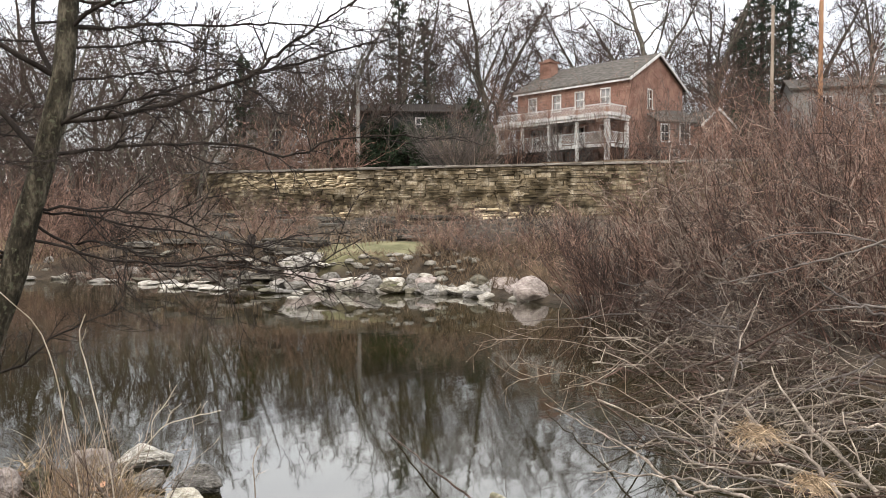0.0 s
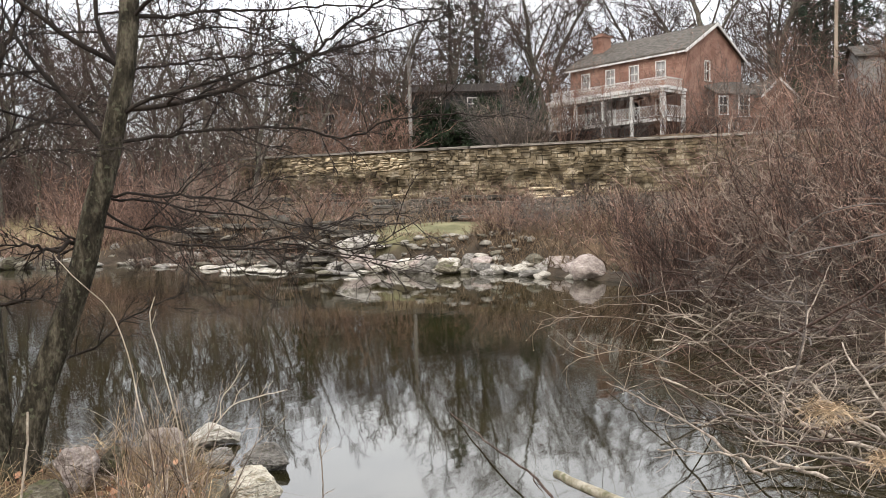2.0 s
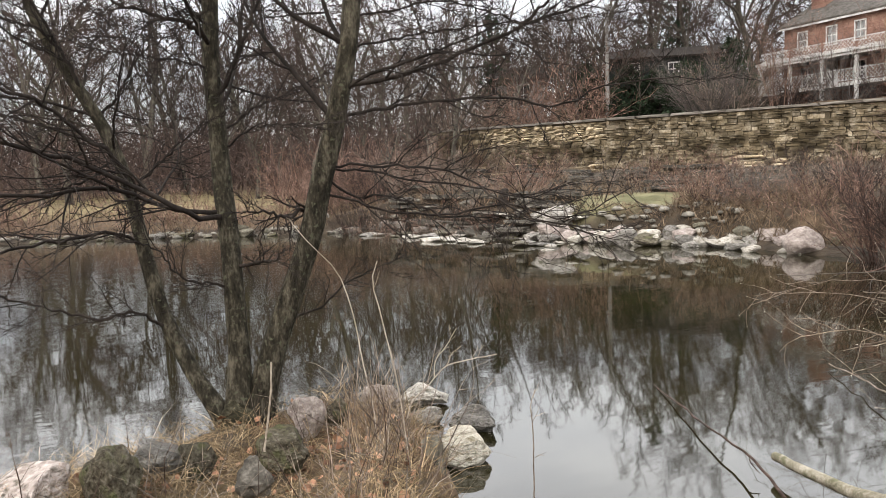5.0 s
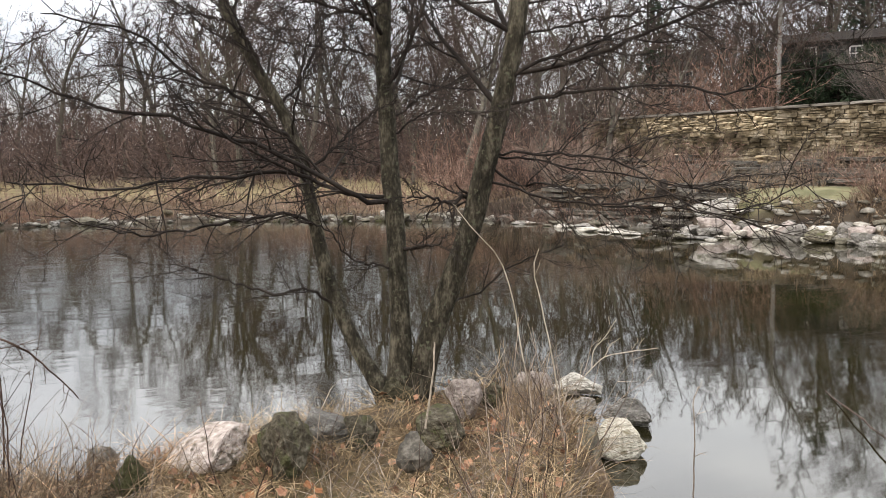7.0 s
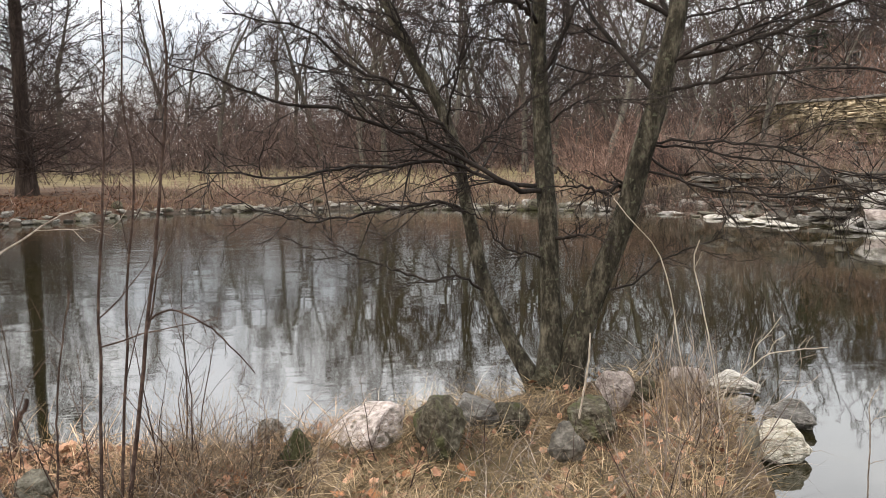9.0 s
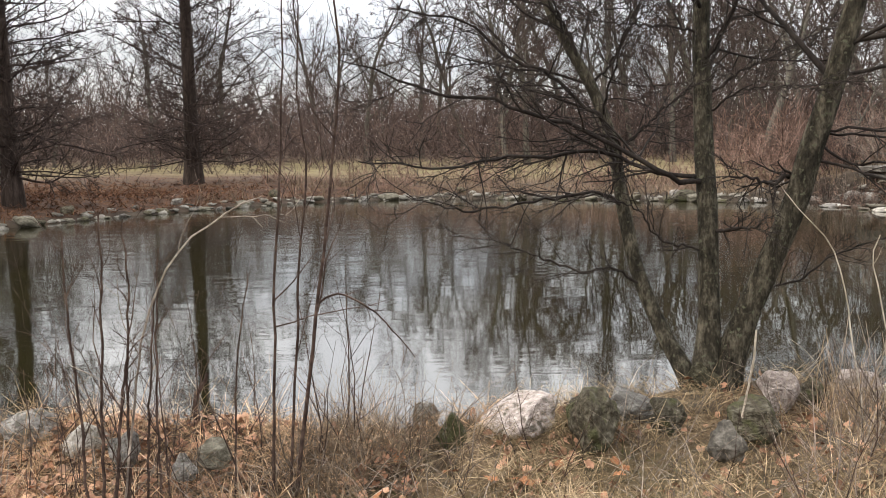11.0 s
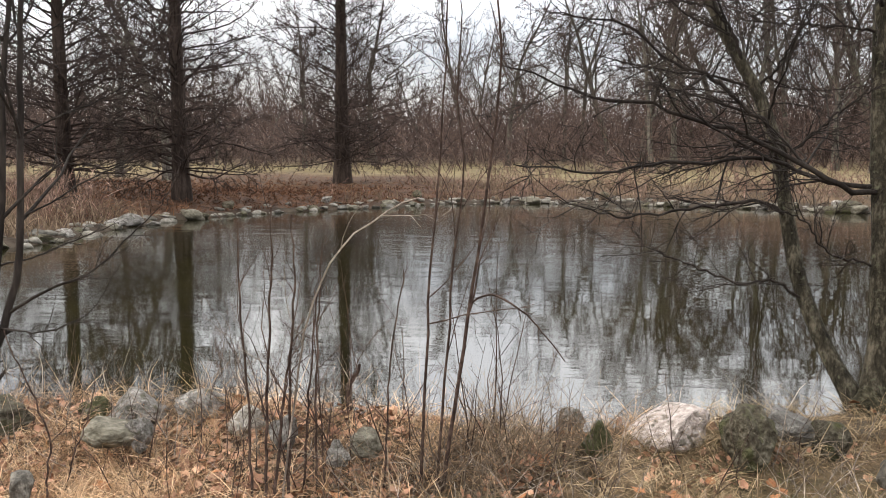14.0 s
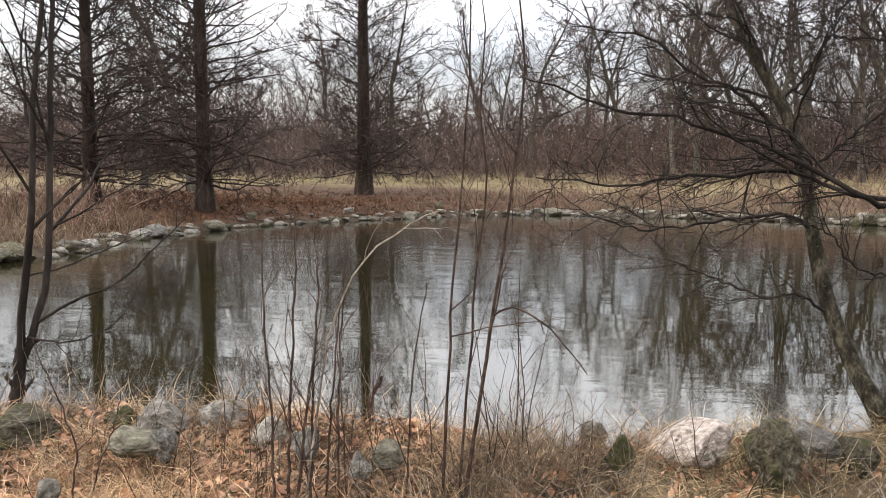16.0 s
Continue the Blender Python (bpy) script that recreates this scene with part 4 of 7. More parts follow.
rock("rounded mossy boulder in dry grass", -2.72, 4.42, 0.34, 0.3, 0.16, ROCK_MOSS, 0.38, 0, 0.36, G, 0.4)
rock("dark slate stone in grass", -2.61, 3.88, 0.22, 0.2, 0.14, SLATE, 0.65, 1, 0.38, G, 0.2)
rock("smooth olive boulder at bank corner", -1.89, 4.77, 0.32, 0.4, 0.37, ROCK_GREY, 0.21, 2, 0.02, G, 0.2)
rock("pink granite boulder with pale streaks", -3.80, 3.36, 0.55, 0.40, 0.30, ROCK_PINK, 0.85, 9, 0.33, G, 0.35)
rock("mossy dark boulder with lichen", -3.35, 3.58, 0.33, 0.34, 0.28, ROCK_MOSS, 0.58, 4, 0.36, G, 0.4)
rock("long dark wet boulder beside tree", -3.41, 4.08, 0.34, 0.34, 0.19, ROCK_WET, 0.76, 5, 0.32, G, 0.4)
rock("dark boulder beside tree roots", -3.20, 4.17, 0.27, 0.3, 0.15, ROCK_MOSS, 0.48, 6, 0.34, G, 0.4)
rock("green mossy boulder sunk in bank", -3.84, 2.82, 0.21, 0.28, 0.16, ROCK_GREEN, 1.00, 7, 0.38, G, 0.4)
rock("small grey stone behind mossy boulder", -4.30, 3.01, 0.18, 0.22, 0.11, ROCK, 0.79, 8, 0.34, G, 0.2)
rock("lichened boulder at water edge", -6.18, -0.27, 0.44, 0.4, 0.17, ROCK_MOSS, 1.67, 0, 0.36, G, 0.2)
rock("small dark stone at water edge", -6.48, 0.10, 0.32, 0.3, 0.10, ROCK, 1.37, 1, 0.28, G, 0.2)
rock("olive stone at water edge", -6.16, 0.31, 0.21, 0.26, 0.10, ROCK_GREEN, 1.57, 2, 0.34, G, 0.2)
rock("rounded grey boulder on bank", -5.95, 0.54, 0.44, 0.4, 0.17, ROCK, 1.28, 3, 0.36, G, 0.4)
rock("rounded grey boulder on bank", -5.73, 0.92, 0.35, 0.38, 0.17, ROCK, 1.45, 4, 0.36, G, 0.4)
rock("flat grey boulder in leaf litter", -5.41, 0.30, 0.34, 0.34, 0.10, ROCK_GREY, 1.31, 5, 0.42, G, 0.2)
rock("grey stone against flat boulder", -5.34, 0.45, 0.17, 0.26, 0.11, ROCK, 1.52, 6, 0.42, G, 0.2)
rock("pinkish pale stone in dry grass", -5.33, 1.13, 0.28, 0.34, 0.14, ROCK_PALE, 1.15, 7, 0.37, G, 0.2)
rock("dark slate stone in leaf litter", -4.72, -0.22, 0.13, 0.22, 0.09, SLATE, 1.65, 8, 0.45, G, 0.2)
rock("blue-grey stone in dry grass", -4.52, 1.60, 0.20, 0.2, 0.08, ROCK_GREY, 1.01, 0, 0.40, G, 0.2)
rock("grey stone in dry grass", -4.50, 1.40, 0.14, 0.2, 0.06, ROCK, 1.28, 1, 0.39, G, 0.2)
rock("pale stone sunk in grass", -4.92, 1.22, 0.19, 0.26, 0.10, ROCK, 1.11, 2, 0.4, G, 0.2)
rock("pale wet stone at water's edge", -4.62, 3.1, 0.30, 0.26, 0.12, ROCK_PALE, 0.6, 4, 0.03, G)
rock("grey stone at water's edge", -4.72, 2.55, 0.30, 0.26, 0.17, ROCK, 0.9, 0, 0.15, G)
rock("grey stone at water's edge", -5.25, 2.10, 0.34, 0.3, 0.18, ROCK_MOSS, 1.1, 6, 0.15, G)
rock("large rounded pale grey boulder standing in pond", 2.42, 21.9, 1.05, 0.9, 0.74, ROCK_DUSK, 0.3, 6, -0.05, "boulders along the far shore", 0.12)
rock("large smooth pale boulder below green lawn", -4.75, 27.5, 2.0, 1.2, 0.55, ROCK, 0.2, 3, None, "boulders along the far shore")

# added dark block in place of a shadowed spot among the ledges
o = rock("dark block standing in for shade against the ledges", -7.35, 30.2, 0.75, 0.6, 1.25, BARK_DARK, 0.4, 5, 0.55, "", 0.2)
o["category"] = "stump"
o.name = "rotten_stump"

# the rim of stones round the far shore
_r = random.Random(8)
_pts = []
_line = np.vstack([POND[19:42]])
for (ax, ay), (bx, by) in zip(_line, _line[1:]):
    ln = math.hypot(bx - ax, by - ay)
    t = 0.0
    while t < ln:
        _pts.append((ax + (bx - ax) * t / ln, ay + (by - ay) * t / ln, (by - ay) / ln, -(bx - ax) / ln))
        t += _r.uniform(0.42, 0.82)
_pts = [p for p in _pts if not (p[0] > 2.7 and p[1] < 21.4)]
for x, y, nx, ny in _pts:
    big = _r.random() < 0.35
    dist = math.hypot(x, y)
    out = _r.uniform(-0.3, 0.8) if x < -9 else _r.uniform(-0.6, 1.2)
    w = _r.uniform(0.65, 1.25) if big else _r.uniform(0.35, 0.75)
    if x < -22:
        w *= 0.75
    mat = _r.choice((ROCK, ROCK, ROCK, ROCK_PALE, ROCK_MOSS) if x > -18 else (ROCK_GREY, ROCK_GREY, ROCK, ROCK_MOSS))
    lab = {"pond_boulder": "grey rounded boulder on pond rim", "green_grey_boulder": "dull olive-grey boulder on pond rim", "pale_boulder": "pale sunlit-looking stone on pond rim", "mossy_boulder": "dark mossy boulder on pond rim"}[mat.name].replace("sunlit-looking ", "")
    rock(lab, x + nx * -out, y + ny * -out, w, w * _r.uniform(0.6, 0.9), w * _r.uniform(0.26, 0.5), mat, _r.uniform(0, 6.28), _r.randrange(9), 0.0, "boulders along the far shore", 0.2)
    if _r.random() < 0.10:
        o2 = out + _r.uniform(0.4, 1.1)
        w = _r.uniform(0.3, 0.7)
        px, py = x - nx * o2, y - ny * o2
        rock("grey boulder behind the pond rim", px, py, w, w * 0.75, w * 0.5, _r.choice((ROCK, ROCK_MOSS)), _r.uniform(0, 6.28), _r.randrange(9), None, "boulders along the far shore")
# the small stones packed between them, too many to count
_small = [stone_mesh("rim_shape", 140 + k, 2, 0.24, 6 + k) for k in range(4)]
_sv = [np.array([v.co for v in m.vertices]) for m in _small]
_sf = [np.array([p.vertices[:] for p in m.polygons]) for m in _small]
V, F, base = [], [], 0
for x, y, nx, ny in _pts * 2:
    k, w, out, a = _r.randrange(4), _r.uniform(0.22, 0.5), _r.uniform(-0.1, 0.9), _r.uniform(0, 6.28)
    px, py = x - nx * out + _r.uniform(-0.3, 0.3), y - ny * out + _r.uniform(-0.3, 0.3)
    v = _sv[k] * np.array([w * 1.1, w * 0.9, w * 0.45]) @ np.array([[math.cos(a), math.sin(a), 0], [-math.sin(a), math.cos(a), 0], [0, 0, 1]])
    V.append(v + np.array([px, py, max(-0.06, height(px, py) - 0.08)]))
    F.append(_sf[k] + base)
    base += len(v)
tagged(link("rim_stones", array_mesh("rim_stones", np.concatenate(V), np.concatenate(F)), ROCK_RIM), "small grey stones packed along the pond rim", "stones", kind="stuff")
V, F, base = [], [], 0
for q in range(300):
    s, w = _r.uniform(2.5, 14.5), _r.uniform(-11.6, -8.4)
    px, py = WALL_A + _wd * s + _wn * w
    if shore(np.array([[px, py]]))[0] > 0.05:
        k, ww, a = _r.randrange(4), _r.uniform(0.14, 0.42), _r.uniform(0, 6.28)
        v = _sv[k] * np.array([ww * 1.1, ww * 0.9, ww * 0.42]) @ np.array([[math.cos(a), math.sin(a), 0], [-math.sin(a), math.cos(a), 0], [0, 0, 1]])
        V.append(v + np.array([px, py, height(px, py) - 0.05]))
        F.append(_sf[k] + base)
        base += len(v)
tagged(link("bank_stones", array_mesh("bank_stones", np.concatenate(V), np.concatenate(F)), ROCK_RIM), "small grey and tan stones scattered over the bank", "stones", kind="stuff")
# the packed row of pale stones along the water under the slope
_row = np.array([(-5.6, 26.9), (-3.9, 25.6), (-2.2, 24.7), (-0.6, 24.6), (0.9, 24.0), (2.2, 23.2)])
t = 0.0
while t < 5:
    x, y = (np.interp(t, range(6), _row[:, c]) for c in (0, 1))
    w0 = _r.uniform(0.45, 0.95)
    rock("pale rounded stone packed along the water line", float(x), float(y) + _r.uniform(-0.1, 0.75), w0 * _r.uniform(1.0, 1.35), w0 * 0.8, w0 * _r.uniform(0.42, 0.7), _r.choice((ROCK_PALE, ROCK, ROCK, ROCK_DUSK)), _r.uniform(0, 6.28), _r.randrange(9), 0.0, "boulders along the far shore", 0.15)
    t += w0 * 0.22
# stones on the bank between the water and the ledges, and dark blocks beside the lawn added for the ledges' shadow
for k in range(26):
    s, w = _r.uniform(5.5, 13.5), _r.uniform(-11.6, -8.8)
    x, y = WALL_A + _wd * s + _wn * w
    if shore(np.array([[x, y]]))[0] > 0.2:
        w0 = _r.uniform(0.3, 0.85)
        rock("grey boulder in dry grass on the bank", float(x), float(y), w0 * 1.15, w0, w0 * _r.uniform(0.25, 0.4), _r.choice((ROCK, ROCK, ROCK_GREY)), _r.uniform(0, 6.28), _r.randrange(9), None, "boulders along the far shore")
for k in range(16):
    s, w = _r.uniform(-1.0, 6.8), _r.uniform(-7.6, -5.6)
    x, y = WALL_A + _wd * s + _wn * w
    w0 = _r.uniform(0.4, 1.0)
    rock("dark angular block standing in for shadow under the ledges", float(x), float(y), w0 * 1.3, w0, w0 * _r.uniform(0.35, 0.6), SLATE, _r.uniform(0, 6.28), _r.randrange(9), None, "boulders along the far shore")
# flat stones in the shallows by the ledges
for k in range(92):
    s = _r.uniform(0, 1)
    x = -13.2 + 14.0 * s + _r.gauss(0, 0.5)
    edge = np.interp(x, [-14, -10.6, -7.4, -4.6, -1.5, 1.3], [32, 31, 29, 26.5, 24.9, 23.3])
    low = x < -3.5
    y = edge + (_r.uniform(-3.4, 0.8) if low else _r.uniform(-0.5, 0.7))
    w = _r.uniform(0.22, 0.8) if x < -3.5 else _r.uniform(0.3, 0.7)
    rock("flat pale stone in the shallows" if low else "rounded pale stone piled at water line", x, y, w * _r.uniform(1.0, 1.4), w, w * (_r.uniform(0.15, 0.30) if low else _r.uniform(0.35, 0.55)), _r.choice((ROCK_PALE, ROCK_PALE, ROCK, ROCK_GREY)), _r.uniform(0, 6.28), _r.randrange(9), max(-0.03, height(x, y)), "flat stones in the shallows", 0.1)

# ---- bare trees ----
def bare_tree(name, seed, height, r0, label, at, mat=BARK, twig=TWIG_WOOD, lean=(0, 0), first=0.22, spread=48, counts=(16, 7, 6, 4), twig_r=0.008, up=0.05, lenf=0.55, group="bare trees", bend=0.09):
    rng = np.random.default_rng(seed)
    P, R = run(rng, np.zeros((1, 3)), np.array([[lean[0], lean[1], 1.0]]), np.array([height]), np.array([r0]), 14, bend, 0.02, 0.08)
    P[:, 0, 2] -= 0.25
    R[:, 0] *= 1.45
    R[:, 1] *= 1.08
    L = np.array([height])
    a, ra, la = side(rng, P, R, L, counts[0], first, 0.98, spread, 10, lenf, 0.55, 7, 0.13, up, 0.2, 0.72)
    b, rb, lb = side(rng, a, ra, la, counts[1], 0.25, 1.0, 42, 14, 0.55, 0.6, 5, 0.17, up * 0.6, 0.25, 0.45, twig_r * 1.2)
    c, rc, lc = side(rng, b, rb, lb, counts[2], 0.2, 1.0, 42, 15, 0.55, 0.6, 1, 0.2, up * 0.4, 0.4, 0.4, twig_r)
    gs = [(c, rc, 3)]
    if counts[3]:
        d, rd, ld = side(rng, c, rc, lc, counts[3], 0.2, 1.0, 44, 16, 0.6, 0.7, 1, 0.2, 0.02, 0.5, 0.3, twig_r * 0.8)
        gs.append((d, rd, 3))
    e = thing(name, label, "tree", at, group)
    link("trunk", tubes("trunk", [(P, R, 9), (a, ra, 5)]), mat, e)
    link("crown", tubes("crown", [(b, rb, 3)] + gs), twig, e)
    return e


def place(e, x, y, turn=0.0, s=1.0, dz=0.0):
    return copy_thing(e, Matrix.Translation((x, y, height(x, y) + dz)) @ Matrix.Rotation(turn, 4, "Z") @ Matrix.Scale(s, 4))


def polar(yaw, dist):
    """A place on the plan from the walker's standpoint: degrees to the left of north, metres."""
    return -math.sin(radians(yaw)) * dist, math.cos(radians(yaw)) * dist


woods = [
    bare_tree("bare_tree", 11, 17, 0.24, "tall bare grey-barked tree in winter woodland", (0, 0, 0), counts=(16, 7, 5, 4), twig_r=0.023),
    bare_tree("bare_tree", 12, 15, 0.20, "slender bare tree with upswept limbs at wood edge", (0, 0, 0), counts=(17, 6, 5, 4), twig_r=0.022, spread=36, up=0.10),
    bare_tree("bare_tree", 13, 20, 0.33, "big bare spreading tree with heavy grey limbs", (0, 0, 0), counts=(13, 8, 5, 4), twig_r=0.024, spread=58, first=0.25, lenf=0.62, bend=0.09),
    bare_tree("bare_tree", 14, 11, 0.13, "small bare understorey tree with fine twigs", (0, 0, 0), counts=(15, 7, 5, 4), twig_r=0.018, spread=45, up=0.06, first=0.15),
]
rng = np.random.default_rng(5)
# those that stand alone on the skyline
def stand(*trees):
    """Plant trees (bearing, distance, kind, size)."""
    for yaw, dist, k, s in trees:
        x, y = polar(yaw, dist)
        place(woods[k], x, y, rng.uniform(0, 6.28), s)


stand((-27, 84, 0, 1.1), (-24.5, 90, 2, 1.1), (-22, 86, 2, 0.9), (-19.5, 92, 0, 1.25), (-17, 82, 2, 1.25), (-14.8, 90, 2, 1.2), (-12.5, 92, 1, 1.3), (-11, 86, 0, 1.35), (-9.5, 80, 0, 1.1), (-7, 94, 0, 1.2), (-4.5, 74, 2, 1.05))
stand((-13.7, 72, 2, 1.25), (-18.8, 76, 0, 1.1), (-28.5, 66, 1, 1.1))
stand((-3, 84, 2, 1.1), (-1.8, 88, 2, 1.0), (0.5, 66, 0, 1.0), (2, 92, 0, 1.2), (3.5, 62, 1, 1.0), (5.2, 84, 2, 1.0), (7, 58, 0, 0.9), (8.5, 90, 1, 1.2), (10, 66, 1, 1.1), (11.8, 86, 0, 1.2), (13, 60, 3, 1.2))
stand((14.6, 80, 2, 1.0), (16, 63, 0, 1.0), (17.5, 53, 1, 0.95), (19, 58, 1, 1.0), (20.2, 55, 0, 0.95), (20.5, 88, 2, 1.0), (22, 70, 0, 1.1), (23.5, 84, 0, 1.1), (25, 62, 2, 0.9), (27.5, 52, 2, 0.8), (28, 66, 1, 1.1))
stand((29.8, 84, 0, 1.1), (31, 58, 3, 1.1), (33, 59, 1, 1.1), (34, 70, 0, 1.0), (35.6, 66, 1, 1.1), (36, 84, 2, 1.0), (38, 66, 1, 1.0), (38.6, 64, 2, 0.9), (41.5, 72, 2, 1.0), (43, 60, 0, 0.95), (43, 90, 0, 1.2))
stand((44.6, 56, 1, 1.0), (45, 66, 2, 0.85), (49, 76, 2, 0.75), (53, 78, 3, 1.0), (57, 74, 1, 0.85), (61, 80, 3, 1.0), (64, 66, 2, 0.75), (66, 70, 3, 0.9), (71, 72, 3, 1.0), (75, 64, 3, 0.9), (79, 60, 0, 0.75))
stand((47.2, 66, 2, 0.8), (50.5, 72, 1, 1.0), (54.5, 66, 0, 0.9), (57.5, 74, 1, 1.05), (69, 62, 1, 0.9), (78.5, 47, 2, 0.8), (81.5, 50, 0, 0.9))
stand((30.5, 68, 2, 0.95), (39.6, 68, 2, 0.9), (26.0, 68, 0, 1.2))
stand((82, 70, 3, 0.9), (87, 58, 3, 0.7), (91, 60, 3, 0.8))
# the grove beside the inlet
for yaw, dist, k, s in ((8, 47, 3, 0.62), (9.5, 44, 3, 0.55), (12.5, 43, 3, 0.6), (14, 47, 3, 0.7), (17, 44, 3, 0.6), (18.5, 49, 3, 0.72), (22, 50, 3, 0.7), (24, 55, 1, 0.6), (26.5, 57, 3, 0.8), (29.5, 60, 0, 0.65), (-0.8, 51, 3, 0.5), (4.0, 50.5, 3, 0.5), (6.0, 50, 3, 0.6), (7, 55, 0, 0.6), (11, 54, 3, 0.8)):
    x, y = polar(yaw, dist)
    place(woods[k], x, y, rng.uniform(0, 6.28), s)
for w in woods:
    for o in (*w.children_recursive, w):
        bpy.data.objects.remove(o)

# ---- the three-stemmed tree on the near bank ----
near = thing("clump_tree", "bare three-stemmed tree with mottled grey-brown bark on pond bank", "tree", (0, 0, 0))
rng = np.random.default_rng(21)
stem_obs = []


def stem(name, r0, r1, *pts):
    """A stem through the given points, with young shoots on its upper part."""
    P, R, _l0 = limb(pts, r0, r1, 46)
    P[0, 0, 2] -= 0.3
    R[0, :4] *= np.array([2.2, 1.6, 1.25, 1.08])
    R *= 1 + 0.02 * np.sin(np.linspace(0, 31, R.shape[1]))[None, :]
    stem_obs.append(link(name, tubes(name, [(P, R * 0.76, 14)]), BARK_NEAR, near))
    # young shoots high on the stem
    a, ra, la = side(rng, P, R, np.array([5.0]), 22, 0.30, 0.99, 62, 14, 0.40, 0.22, 9, 0.15, 0.015, 0.25, 0.5)
    b, rb, lb = side(rng, a, ra, la, 7, 0.2, 1.0, 45, 12, 0.5, 0.6, 6, 0.17, 0.0, 0.3, 0.4, 0.0042)
    c, rc, lc = side(rng, b, rb, lb, 5, 0.2, 1.0, 45, 15, 0.5, 0.7, 4, 0.2, 0.0, 0.4, 0.3, 0.0030)
    link("crown", tubes("crown", [(a, ra, 6), (b, rb, 4), (c, rc, 3)]), BARK_DARK, stem_obs[-1])


def side_limb(k, st, r0, *pts):
    """A side limb of stem st with its twigs."""
    P, R, ll = limb(pts, r0 * 0.64, 0.0035, 26, 0.009, k)
    ll = np.minimum(ll, 1.9) * 0.9
    b, rb, lb = side(rng, P, R, ll, 15, 0.12, 1.0, 46, 15, 0.36, 0.6, 7, 0.10, 0.005, 0.3, 0.25, 0.0040)
    c, rc, lc = side(rng, b, rb, lb, 5, 0.2, 1.0, 42, 15, 0.5, 0.7, 5, 0.13, 0.0, 0.4, 0.3, 0.0030)
    d, rd, ld = side(rng, c, rc, lc, 2, 0.3, 1.0, 40, 15, 0.6, 0.8, 3, 0.2, 0.0, 0.5, 0.3, 0.0024)
    link("limb", tubes("limb", [(P, R, 8), (b, rb, 5), (c, rc, 4), (d, rd, 3)]), BARK_DARK, stem_obs[st])


stem("right_stem", 0.135, 0.02, (-3.35, 5.06, 0.16), (-3.36, 5.16, 0.31), (-3.24, 5.23, 0.81), (-3.08, 5.32, 1.30), (-2.94, 5.39, 1.74), (-2.87, 5.43, 2.09), (-2.78, 5.47, 2.43), (-2.70, 5.50, 2.81), (-2.64, 5.53, 3.14), (-2.62, 5.60, 3.61), (-2.61, 5.66, 4.40), (-2.51, 5.76, 5.90), (-2.41, 5.66, 7.80))
stem("middle_stem", 0.115, 0.02, (-3.40, 4.99, 0.16), (-3.44, 5.05, 0.33), (-3.45, 5.11, 0.77), (-3.49, 5.15, 1.21), (-3.53, 5.19, 1.65), (-3.59, 5.22, 2.10), (-3.63, 5.25, 2.55), (-3.65, 5.24, 2.99), (-3.64, 5.25, 3.42), (-3.62, 5.26, 3.94), (-3.62, 5.26, 4.70), (-3.67, 5.26, 6.20), (-3.62, 5.36, 8.00))
stem("left_stem", 0.088, 0.014, (-3.45, 4.96, 0.16), (-3.52, 5.00, 0.33), (-3.74, 4.98, 0.65), (-3.96, 4.96, 1.07), (-4.06, 4.95, 1.38), (-4.16, 4.95, 1.79), (-4.22, 4.91, 2.18), (-4.32, 4.82, 2.56), (-4.45, 4.71, 2.87), (-4.57, 4.60, 3.17), (-4.62, 4.48, 3.49), (-4.67, 4.44, 3.91), (-4.77, 4.29, 4.81), (-4.87, 4.14, 5.91))
side_limb(31, 0, 0.017, (-3.17, 5.27, 1.02), (-3.08, 5.48, 1.08), (-2.95, 5.58, 1.15), (-2.81, 5.66, 1.29), (-2.60, 5.76, 1.41), (-2.37, 5.86, 1.50))
side_limb(0, 0, 0.02, (-2.63, 5.58, 3.48), (-2.35, 5.69, 3.51), (-2.06, 5.69, 3.54), (-1.55, 5.73, 3.53), (-1.07, 5.73, 3.54), (-0.42, 5.70, 3.47))
side_limb(1, 0, 0.014, (-2.63, 5.56, 3.34), (-2.35, 5.69, 3.38), (-2.03, 5.70, 3.42), (-1.79, 5.72, 3.38), (-1.52, 5.74, 3.28), (-1.15, 5.72, 3.11))
side_limb(2, 0, 0.016, (-2.65, 5.52, 3.10), (-2.39, 5.68, 3.16), (-2.07, 5.69, 3.19), (-1.63, 5.71, 3.21), (-0.97, 5.64, 3.18))
side_limb(3, 0, 0.032, (-2.70, 5.50, 2.81), (-2.36, 5.69, 2.89), (-1.84, 5.71, 3.01), (-1.26, 5.69, 3.20), (-0.89, 5.65, 3.28), (-0.57, 5.58, 3.37), (-0.24, 5.49, 3.42))
side_limb(4, 0, 0.02, (-1.39, 5.72, 3.15), (-1.15, 5.72, 3.36), (-0.85, 5.66, 3.54), (-0.56, 5.58, 3.71), (-0.32, 5.49, 3.88))
side_limb(5, 0, 0.022, (-2.74, 5.48, 2.59), (-2.48, 5.70, 2.65), (-2.16, 5.71, 2.69), (-1.56, 5.73, 2.69), (-1.07, 5.73, 2.61), (-0.74, 5.67, 2.72), (-0.25, 5.60, 2.73))
side_limb(6, 0, 0.016, (-2.83, 5.44, 2.24), (-2.39, 5.56, 2.21), (-2.00, 5.47, 2.18), (-1.73, 5.45, 2.10), (-1.48, 5.41, 1.93), (-1.17, 5.37, 1.79), (-0.70, 5.34, 1.72))
side_limb(7, 0, 0.02, (-2.62, 5.61, 3.72), (-2.46, 5.77, 3.70), (-2.13, 5.78, 3.76), (-1.81, 5.77, 3.89))
